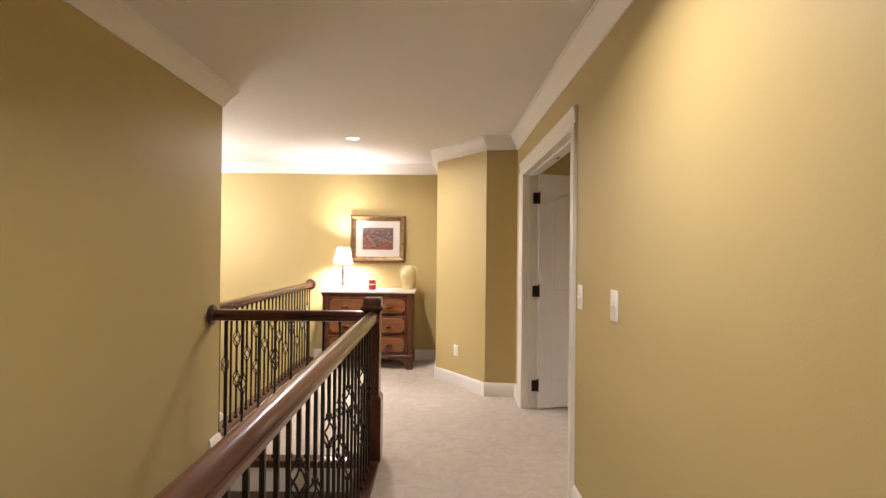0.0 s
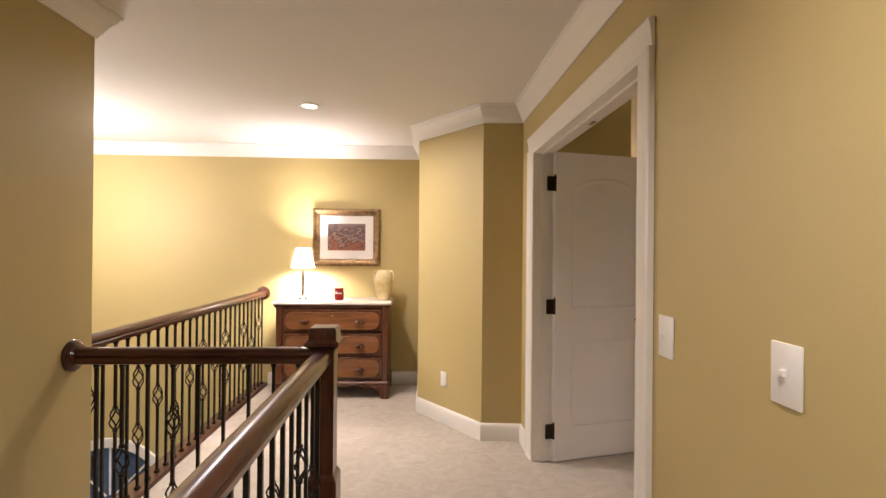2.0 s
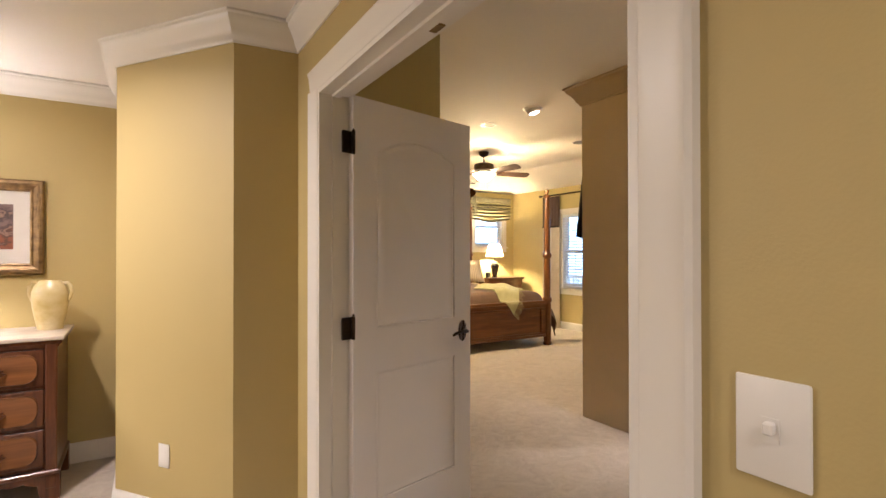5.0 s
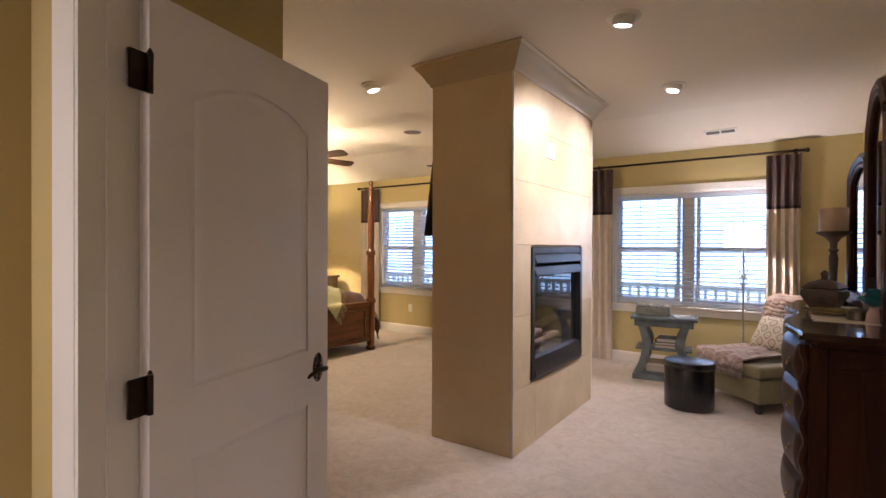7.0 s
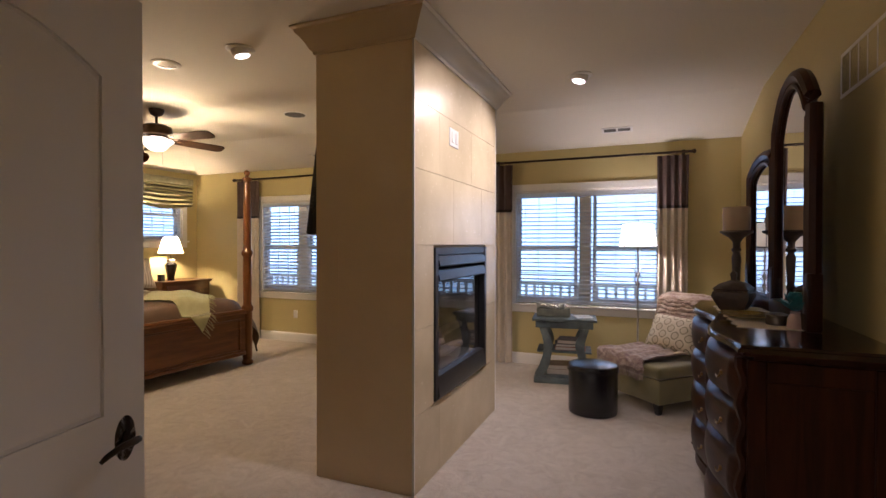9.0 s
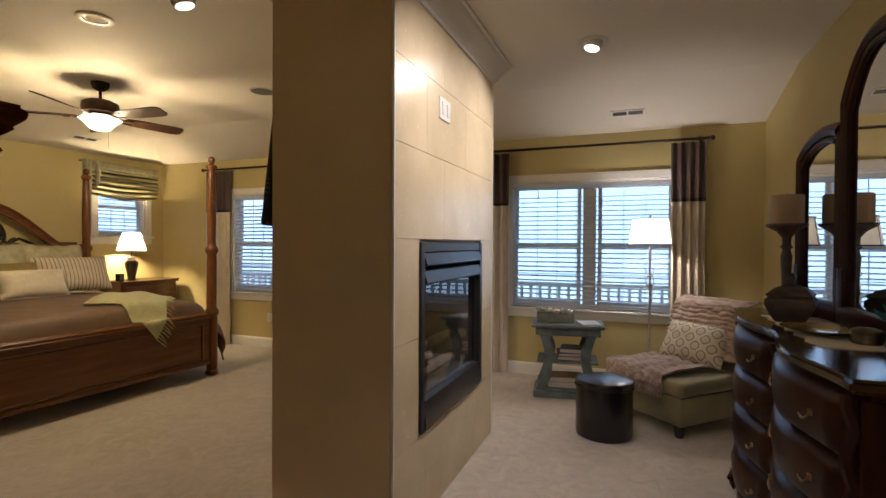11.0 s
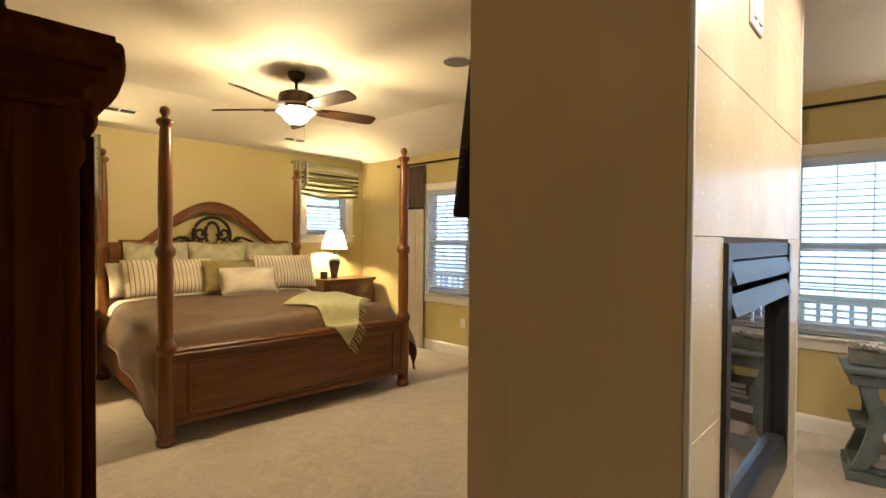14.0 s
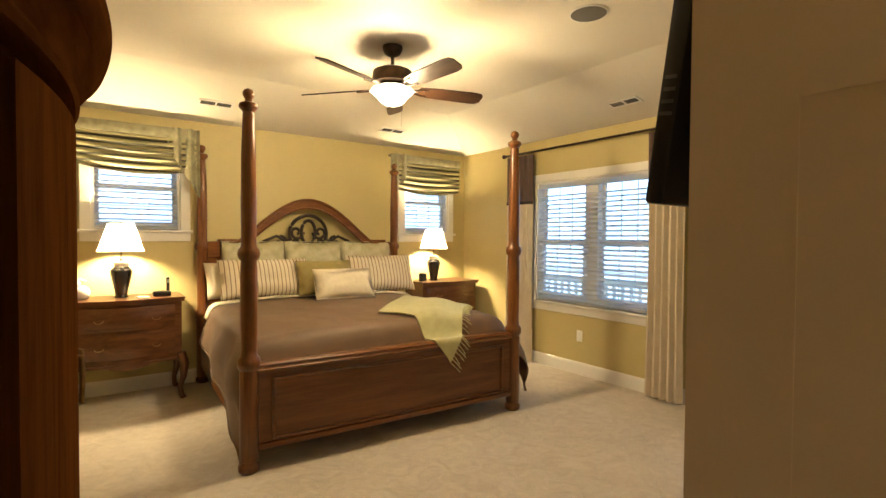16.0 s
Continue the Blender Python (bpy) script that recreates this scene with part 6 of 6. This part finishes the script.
for k, (z, y, w, h, tilt_) in enumerate(((0.335, -0.06, 0.30, 0.035, 0), (0.370, -0.05, 0.28, 0.03, 4), (0.400, -0.07, 0.26, 0.04, -5), (0.085, 0.0, 0.34, 0.05, 0), (0.135, 0.02, 0.32, 0.045, 5))):
    o = thing("book", TM @ pose(-0.01, y, z, 0, 0, tilt_), "closed hardback book stacked in the side table", "book", "books in the side table")
    part("cover", box(B(), -0.115, -w / 2, 0, 0.115, w / 2, h, 0.003), bmats[(k * 2 + 1) % 5], o)
    part("page_block", box(B(), -0.1165, -w / 2 + 0.006, 0.005, 0.10, w / 2 - 0.006, h - 0.005), bmats[2], o)

# ---- seating corner: ottoman ----
ott = thing("ottoman", (5.10, 3.545, 0), "black leather drum ottoman with glossy padded lid", "ottoman")
part("drum", lathe(B(), [(0.180, 0.0), (0.196, 0.008), (0.200, 0.03), (0.200, 0.355), (0.196, 0.362)], 40, sx=0.92, sy=1.0), LEATHER, ott)
part("lid", lathe(B(), [(0.200, 0.364), (0.206, 0.370), (0.207, 0.395), (0.198, 0.412), (0.16, 0.424), (0.08, 0.430), (0.001, 0.431)], 40, sx=0.92, sy=1.0), LEATHER, ott)
part("piping", tube(B(), [(0.92 * 0.2075 * math.cos(2 * math.pi * k / 40), 0.2075 * math.sin(2 * math.pi * k / 40), 0.366) for k in range(41)], 0.004, 6), LEATHER, ott)

# ---- seating corner: slipper chair ----
CH = pose(5.66, 3.02, 0, 0, 0, 226)
chair = thing("slipper_chair", CH, "olive velvet armless slipper chair with low dark feet", "chair")
part("seat_base", box(B(), -0.335, -0.36, 0.09, 0.335, 0.38, 0.30, 0.02, 2), OLIVE, chair)
part("seat_cushion", box(B(), -0.345, -0.375, 0.30, 0.345, 0.34, 0.405, 0.035, 3), OLIVE, chair)
part("backrest", sheet(B(), lambda u, v: (-0.335 + 0.67 * u, 0.30 + 0.13 * v - 0.03 * math.sin(math.pi * u), 0.34 + 0.55 * v), 14, 12, -0.13), OLIVE, chair, smooth=50)
for x in (-0.28, 0.28):
    for y in (-0.31, 0.33):
        part("foot", lathe(B(), [(0.024, 0), (0.028, 0.005), (0.042, 0.09)], 4, at=(x, y), turn=45), BLACK, chair)
KNIT = surface("knit_throw", (0.42, 0.33, 0.27), (0.20, 0.13, 0.12), 22, 0.95, bump=0.9, bump_scale=55, stretch=(1, 1, 1), detail=3, sheen=0.3)


def knit(u, v):
    x = -0.36 + 0.56 * u
    pathl = [(-0.412, 0.335), (-0.40, 0.395), (-0.36, 0.426), (-0.10, 0.432), (0.12, 0.434)]
    t = v * (len(pathl) - 1)
    i = min(int(t), len(pathl) - 2)
    f = t - i
    y, z = pathl[i][0] * (1 - f) + pathl[i + 1][0] * f, pathl[i][1] * (1 - f) + pathl[i + 1][1] * f
    return (x + 0.02 * math.sin(5 * v + 2), y - 0.006, z + 0.022 * abs(math.sin(11 * u + 4 * v + 1.5 * noise.noise((u * 3, v * 3, 5)))) + 0.014 * noise.noise((u * 6, v * 6, 2)) + 0.012)


kn = thing("knit_throw", CH, "mauve and cream chunky fringed throw over the chair", "throw")
part("seat_fall", sheet(B(), knit, 40, 30, 0.012), KNIT, kn, smooth=60)
RUCHE = surface("ruched_mauve_cloth", (0.47, 0.37, 0.28), (0.25, 0.15, 0.115), 13, 0.95, bump=0.6, bump_scale=90, stretch=(1, 1, 3), detail=5, sheen=0.3)


def ruched(u, v):
    """Gathered rows of cloth over the backrest and folded over its top."""
    w = v if v < 0.86 else 0.86
    over = max(0, v - 0.86) / 0.14
    puff = 0.015 * abs(math.sin(math.pi * 13 * v + 1.6 * noise.noise((u * 7, v * 9, 4)))) + 0.010 * noise.noise((u * 16, v * 20, 1))
    return (-0.34 + 0.66 * u, 0.245 + 0.165 * w + 0.15 * over - 0.03 * math.sin(math.pi * u) - puff * (1 - over), 0.50 + 0.46 * w + 0.03 * math.sin(math.pi * over / 2) + puff * over)


part("back_fall", sheet(B(), ruched, 60, 90, -0.012), RUCHE, kn, "ruched cream and mauve rows", smooth=60)
bm = B()
for k in range(52):
    p = Vector(knit(k / 51, 0.0))
    tube(bm, [p, p + Vector((0.004 * math.sin(k * 3), -0.006, -0.04)), p + Vector((0.010 * math.sin(k * 2.3), -0.004, -0.085))], 0.0035, 4)
tagged(part("fringe", bm, KNIT, kn), kind="stuff")
OGEE, on, ol, op = material("ogee_lattice")
tc, mp, vo, rp = (on.new(t) for t in ("ShaderNodeTexCoord", "ShaderNodeMapping", "ShaderNodeTexWave", "ShaderNodeValToRGB"))
w2 = on.new("ShaderNodeTexWave")
mx = on.new("ShaderNodeMath")
ol.new(tc.outputs["Object"], mp.inputs["Vector"])
for w_, r_ in ((vo, 0), (w2, 0)):
    w_.inputs["Scale"].default_value, w_.inputs["Distortion"].default_value = 3.4, 0.0
vo.bands_direction, w2.bands_direction = "X", "Z"
ol.new(mp.outputs["Vector"], vo.inputs["Vector"])
ol.new(mp.outputs["Vector"], w2.inputs["Vector"])
mp.inputs["Rotation"].default_value = (0, radians(45), 0)
mx.operation = "MULTIPLY"
ol.new(vo.outputs["Fac"], mx.inputs[0])
ol.new(w2.outputs["Fac"], mx.inputs[1])
ol.new(mx.outputs[0], rp.inputs["Fac"])
rp.color_ramp.interpolation = "CONSTANT"
rp.color_ramp.elements[0].color, rp.color_ramp.elements[1].color = (0.55, 0.49, 0.38, 1), (0.17, 0.15, 0.11, 1)
rp.color_ramp.elements[1].position = 0.12
e = rp.color_ramp.elements.new(0.30)
e.color = (0.50, 0.44, 0.34, 1)
ol.new(rp.outputs["Color"], op.inputs["Base Color"])
op.inputs["Roughness"].default_value = 0.9
cu = thing("lattice_cushion", CH @ pose(-0.02, 0.13, 0.435, -32, 0, 4), "cream and grey lattice patterned cushion on the chair", "cushion")
part("cushion", pillow_mesh(0.56, 0.36, 0.16, 3), OGEE, cu, smooth=80)

# ---- seating corner: floor lamp ----
fla = thing("floor_lamp", (6.26, 3.215, 0), "white wrought floor lamp with a dark-trimmed ivory shade", "lamp")
WIRON = surface("white_iron", (0.62, 0.58, 0.52), (0.40, 0.36, 0.31), 20, 0.5)
part("foot", lathe(B(), [(0.13, 0), (0.135, 0.008), (0.12, 0.02), (0.05, 0.035), (0.02, 0.06), (0.012, 0.08)], 28), WIRON, fla)
part("stem", lathe(B(), [(0.010, 0.07), (0.010, 0.98), (0.018, 1.0), (0.018, 1.02), (0.010, 1.03), (0.012, 1.08), (0.024, 1.10), (0.012, 1.13), (0.009, 1.24), (0.016, 1.245), (0.012, 1.30), (0.006, 1.56)], 14), WIRON, fla)
for k in range(4):
    a = radians(45 + 90 * k)
    pts = [(0.012, 1.0), (0.038, 1.02), (0.052, 1.06), (0.035, 1.09), (0.022, 1.11), (0.045, 1.14), (0.058, 1.165), (0.045, 1.18), (0.035, 1.165)]
    part("scroll", tube(B(), [(r * math.cos(a), r * math.sin(a), z) for r, z in pts], 0.005, 6), WIRON, fla)
bm = B()
lathe(bm, [(0.185, 1.395), (0.150, 1.63)], 40)
bmesh.ops.delete(bm, geom=[f for f in bm.faces if len(f.verts) > 4], context="FACES_ONLY")
part("shade", bm, SHADE, fla, "ivory fabric shade glowing from within")
for r, z in ((0.186, 1.395), (0.151, 1.63)):
    part("trim", tube(B(), [(r * math.cos(2 * math.pi * k / 40), r * math.sin(2 * math.pi * k / 40), z) for k in range(41)], 0.0055, 6), BLACKC, fla, "dark shade trim")
for k in range(6):
    a = math.pi / 3 * k + 0.3
    part("rib", tube(B(), [(0.187 * math.cos(a), 0.187 * math.sin(a), 1.395), (0.152 * math.cos(a), 0.152 * math.sin(a), 1.63)], 0.003, 5), BLACKC, fla)
bl = part("bulb", lathe(B(), [(0.008, 1.44), (0.026, 1.48), (0.028, 1.50), (0.018, 1.53), (0.002, 1.54)], 14), BULB, fla)
bl.visible_shadow = False
part("finial", lathe(B(), [(0.006, 1.55), (0.006, 1.63), (0.014, 1.645), (0.008, 1.665), (0.002, 1.672)], 12), WIRON, fla)

# ---- dresser ----
DR0, DR1, DRY, DRH = 2.985, 4.58, 2.80, 1.035
dress = thing("dresser", (DR0, DRY, 0), "dark mahogany serpentine-front dresser with eight drawers", "dresser")
LN, DP = DR1 - DR0, DRY - SY - 0.02


def serp(x):
    return 0.030 * math.cos(4 * math.pi * x / LN - math.pi) + 0.0


ser = [(LN * i / 48, serp(LN * i / 48)) for i in range(49)]
part("body", prism(B(), [(0.004, -DP), (LN - 0.004, -DP)] + [(x, y - 0.03) for x, y in reversed(ser)], "z", 0.12, DRH - 0.045), DRESSW["z"], dress)
for k, (o0, z0, z1) in enumerate(((0.010, DRH - 0.045, DRH - 0.030), (0.030, DRH - 0.030, DRH - 0.012), (0.020, DRH - 0.012, DRH))):
    part("top" if k == 2 else "top_moulding", prism(B(), [(-o0, -DP), (LN + o0, -DP)] + [(x * (LN + 2 * o0) / LN - o0, y + o0) for x, y in reversed(ser)], "z", z0, z1), DRESSTOP if k else DRESSW["x"], dress)
zs = [0.15, 0.365, 0.58, 0.775, DRH - 0.055]
for c in range(2):
    for r in range(4):
        z0, z1 = zs[r] + 0.006, zs[r + 1] - 0.006
        x0, x1 = LN * c / 2 + 0.035, LN * (c + 1) / 2 - 0.035

        def front(u, v):
            x = x0 + (x1 - x0) * u
            ed = min(1, min(u, 1 - u) * 14) * min(1, min(v, 1 - v) * 7)
            return (x, serp(x) - 0.028 + 0.034 * ed + 0.016 * math.sin(math.pi * v) * ed, z0 + (z1 - z0) * v)
        dr = part("drawer", sheet(B(), front, 26, 14, -0.016), DRESSW["x"], dress, smooth=50)
        for v, rad in ((0.90, 0.0075), (0.10, 0.006)):
            bead = [(lambda p: (p[0], p[1] + 0.004, p[2]))(front(0.05 + 0.90 * i / 24, v)) for i in range(25)]
            part("drawer_bead", tube(B(), bead, rad, 7), DRESSTOP, dr, "polished bead along the drawer edge")
        for t in (0.24, 0.76):
            hx = x0 + (x1 - x0) * t
            y = serp(hx) + 0.020
            zc = (z0 + z1) / 2
            bm = B()
            tube(bm, [(hx + 0.042 * math.cos(math.pi + math.pi * i / 10), y + 0.012 + 0.010 * math.sin(math.pi * i / 10), zc + 0.028 * math.sin(math.pi + math.pi * i / 10)) for i in range(11)], 0.0042, 8)
            for s in (-1, 1):
                lathe(bm, [(0.001, zc - 0.012), (0.012, zc - 0.006), (0.012, zc + 0.010), (0.001, zc + 0.014)], 10, at=(hx + s * 0.042, y + 0.004))
            part("bail_pull", bm, BRASS, dr, "aged brass bail pull")
for x in (0.0, LN / 2 - 0.026, LN - 0.045):
    part("pilaster", tube(B(), [(x + 0.024, serp(x + 0.02) + 0.004 + 0.010 * math.sin(i * 1.4), 0.10 + (DRH - 0.155) * i / 24) for i in range(25)], 0.022, 8), DRESSW["z"], dress)
bm = B()
box(bm, -0.012, -DP + 0.02, 0.14, 0.004, -DP + 0.10, DRH - 0.06, 0.004)
box(bm, -0.012, -0.10, 0.14, 0.004, -0.035, DRH - 0.06, 0.004)
box(bm, -0.012, -DP + 0.10, 0.14, 0.004, -0.10, 0.22, 0.004)
box(bm, -0.012, -DP + 0.10, DRH - 0.14, 0.004, -0.10, DRH - 0.06, 0.004)
part("side_frame", bm, DRESSW["z"], dress)
part("plinth", prism(B(), [(-0.015, -DP), (LN + 0.015, -DP)] + [(x, y + 0.012) for x, y in reversed(ser)], "z", 0.085, 0.14), DRESSW["x"], dress)
for x in (0.05, LN - 0.05):
    for y in (-DP + 0.05, -0.01):
        part("scroll_foot", tube(B(), [(x, y, 0.10), (x, y + 0.02, 0.06), (x, y + 0.01, 0.035), (x, y + 0.03, 0.022)], 0.034, 10, [1.2, 1.0, 0.8, 0.64]), DRESSW["z"], dress)

# ---- dresser mirror ----
mir = thing("dresser_mirror", (3.73, 2.45, DRH), "arched mahogany mirror with a side wing on the dresser", "mirror")


def mirror_leaf(parent, w, side, peak, m, slant=0.0):
    """One arched frame with its mirror; heights rise towards the peak, slant raises one edge."""
    ob = part("leaf_frame", _frame(w, side, peak, slant), DRESSW["z"], parent, at=m, smooth=40)
    pts = [(-w / 2 + 0.05, 0.07), (w / 2 - 0.05, 0.07)] + [(x, z - 0.058) for x, z in reversed(_top(w - 0.10, side, peak, slant))]
    part("mirror_glass", prism(B(), pts, "y", -0.002, 0.004), MIRROR, ob, "silvered mirror glass")
    part("backing", prism(B(), pts, "y", -0.016, -0.006), DRESSW["x"], ob)
    return ob


def _top(w, side, peak, slant):
    n = 20
    out = []
    for i in range(n + 1):
        a = 2 * i / n - 1
        out.append((a * w / 2, side + (peak - side) * (1 - abs(a) ** 2.4) + slant * (a + 1) / 2))
    return out


def _frame(w, side, peak, slant):
    bm = B()
    top = _top(w, side, peak, slant)
    outer = [(-w / 2, 0.0), (-w / 2, 0.2)] + top + [(w / 2, 0.2), (w / 2, 0.0)]
    tube(bm, [(x, 0.0, z) for x, z in outer[1:-1]], 0.034, 8)
    tube(bm, [(x * 0.87, 0.014, z - (0.046 if z > 0.3 else 0)) for x, z in outer[1:-1]], 0.014, 8)
    box(bm, -w / 2 - 0.03, -0.03, 0.0, w / 2 + 0.03, 0.034, 0.085, 0.012, 2)
    for s in (-1, 1):
        box(bm, s * w / 2 - 0.034, -0.03, 0.0, s * w / 2 + 0.034, 0.032, 0.26, 0.010, 2)
    return bm


mirror_leaf(mir, 0.66, 1.0, 1.21, pose(0, 0, 0))
mirror_leaf(mir, 0.46, 0.88, 0.94, pose(0.60, 0.02, 0, 0, 0, 5), -0.06)

# ---- things on the dresser ----
cs = thing("candle_stand", (4.40, 2.60, DRH), "tall dark carved pedestal holding a pillar candle", "candle stand")
part("pedestal", lathe(B(), [(0.075, 0), (0.078, 0.015), (0.062, 0.028), (0.034, 0.045), (0.022, 0.07), (0.019, 0.10), (0.026, 0.12), (0.020, 0.14), (0.023, 0.22), (0.027, 0.30), (0.018, 0.335), (0.030, 0.35), (0.020, 0.365), (0.022, 0.40), (0.045, 0.43), (0.080, 0.452), (0.096, 0.462), (0.092, 0.472)], 24), DARKSTAND, cs)
part("pillar_candle", lathe(B(), [(0.074, 0.4725), (0.077, 0.478), (0.077, 0.615), (0.072, 0.622), (0.03, 0.615), (0.001, 0.612)], 28), WAX, cs, "tan pillar candle")
part("wick", tube(B(), [(0, 0, 0.612), (0.001, 0, 0.625), (0.003, 0, 0.635)], 0.0015, 5), BLACK, cs)
jr = thing("lidded_urn", (4.06, 2.66, DRH), "dark square lidded urn on the dresser", "urn")
part("body", lathe(B(), [(0.070, 0), (0.085, 0.01), (0.10, 0.03), (0.135, 0.085), (0.13, 0.11), (0.115, 0.12)], 4, turn=25), DARKSTAND, jr)
part("lid", lathe(B(), [(0.12, 0.121), (0.128, 0.13), (0.085, 0.16), (0.04, 0.172), (0.018, 0.18), (0.02, 0.20), (0.026, 0.212), (0.012, 0.228), (0.001, 0.232)], 4, turn=25), DARKSTAND, jr)
dl = tagged(part("runner", prism(B(), [(3.42 + 0.85 * i / 20, 2.42) for i in range(21)] + [(4.27 - 0.85 * i / 20, 2.735 + 0.012 * math.sin(i * 1.9)) for i in range(21)], "z", DRH + 0.0005, DRH + 0.003), SHEET), "ivory lace-edged runner along the dresser top", "runner")
pt = thing("gold_plate", (3.74, 2.64, DRH + 0.003), "shallow gold glass plate on the runner", "plate")
part("dish", lathe(B(), [(0.05, 0.001), (0.07, 0.003), (0.105, 0.014), (0.135, 0.022), (0.137, 0.025), (0.105, 0.019), (0.07, 0.008), (0.001, 0.006)], 36), surface("amber_glass", (0.45, 0.34, 0.10), (0.35, 0.26, 0.07), 10, 0.15, 0.4, coat=0.5), pt)
tb = thing("trinket_box", (3.56, 2.55, DRH + 0.003), "small round pewter trinket box", "trinket box")
part("box", lathe(B(), [(0.044, 0), (0.047, 0.004), (0.047, 0.036), (0.045, 0.038)], 24), PEWTER, tb)
part("lid", lathe(B(), [(0.049, 0.0385), (0.049, 0.048), (0.03, 0.056), (0.001, 0.058)], 24), PEWTER, tb)
tl = thing("teal_flower_ornament", (3.46, 2.50, DRH), "teal flower ornament in a small pink jar", "ornament")
part("jar", lathe(B(), [(0.030, 0), (0.034, 0.01), (0.030, 0.05), (0.020, 0.07), (0.022, 0.08)], 18), surface("pink_glass", (0.55, 0.38, 0.33), None, 8, 0.25), tl)
bm = B()
TEAL = surface("teal_petal", (0.03, 0.22, 0.24), (0.015, 0.12, 0.14), 14, 0.5)
for j in range(3):
    for k in range(9):
        a = 2 * math.pi * k / 9 + j * 0.35
        ra = 0.055 - 0.014 * j
        c = Vector((0, 0, 0.085 + 0.02 * j))
        d, e2 = Vector((math.cos(a), math.sin(a), 0.55 + 0.5 * j)).normalized(), Vector((-math.sin(a), math.cos(a), 0))
        sheet(bm, lambda u, v: tuple(c + d * ra * 1.5 * v + e2 * 0.022 * (2 * u - 1) * math.sin(math.pi * min(1, 0.15 + v * 0.8)) + Vector((0, 0, 0.01 * v * v))), 2, 4, 0.002)
part("flower", bm, TEAL, tl, "teal fabric petals")

# ---- lamps of the place, and added fill ----
def can(place, watts, spread=120, aim=None):
    """A recessed downlight, or with an aim an eyeball one whose lamp is tilted to that point."""
    x, y, z = place
    ob = thing("recessed_light", place, "white recessed ceiling light, switched on", "ceiling light", "recessed ceiling lights")
    part("trim_ring", lathe(B(), [(0.062, 0.0), (0.092, 0.0), (0.095, -0.004), (0.085, -0.009), (0.066, -0.010), (0.062, -0.004)], 28), TRIM, ob)
    if not aim:
        part("bulb", lathe(B(), [(0.001, -0.004), (0.040, -0.005), (0.060, -0.003), (0.060, 0.0)], 24), CANGLOW, ob, "glowing lamp face")
        lamp("recessed_lamp", "AREA", (x, y, z - 0.016), watts, SOFT, 0.11, (x, y, 0), spread)
        return
    d = (Vector(aim) - Vector(place)).normalized()
    turn = Vector((0, 0, -1)).rotation_difference(Vector((d.x, d.y, -2.2)).normalized()).to_matrix().to_4x4()
    eye = part("eyeball", lathe(B(), [(0.064, 0.0), (0.064, -0.022), (0.058, -0.040), (0.052, -0.046)], 28), TRIM, ob, "white tilted eyeball ring", at=turn)
    part("bulb", lathe(B(), [(0.046, -0.044), (0.046, -0.049), (0.030, -0.053), (0.001, -0.054)], 24), CANGLOW, eye, "glowing lamp face")
    lamp("recessed_lamp", "AREA", tuple(Vector(place) + turn.to_3x3() @ Vector((0, 0, -0.062))), watts, SOFT, 0.10, aim, spread)


CANGLOW = glow("can_glow", (1.0, 0.88, 0.70), 40)
can((-0.787, 4.664, HC), 110, 165)
can((0.22, 1.22, HC), 58, 145)
# unseen light behind the camera's start, added as fill for the hall
can((-0.55, -0.9, HC), 50, 160)
can((3.24, 3.62, BC), 54, 104, (3.98, CY0, 1.25))
can((4.70, 3.61, BC), 60, 110, (4.25, CY0, 1.30))
can((3.31, 5.64, BC), 24, 110, (3.9, 5.0, 1.6))
# added lamp above the chandelier's own shades, to brighten the hall ceiling
lamp("chandelier_fill", "POINT", (-3.07, 4.87, 1.75), 370, SOFT, 0.4)
lamp("fan_lamp", "POINT", (4.13, 7.52, 2.345), 580, WARM, 0.11)
lamp("chest_lamp", "POINT", (-1.10, 5.86, 1.29), 560, SOFT, 0.07)
lamp("night_lamp", "POINT", (2.655, 9.56, 1.40), 620, WARM, 0.05)
lamp("night_lamp", "POINT", (5.90, 9.56, 1.40), 620, WARM, 0.05)
lamp("floor_lamp_bulb", "POINT", (6.26, 3.215, 1.51), 150, SOFT, 0.05)
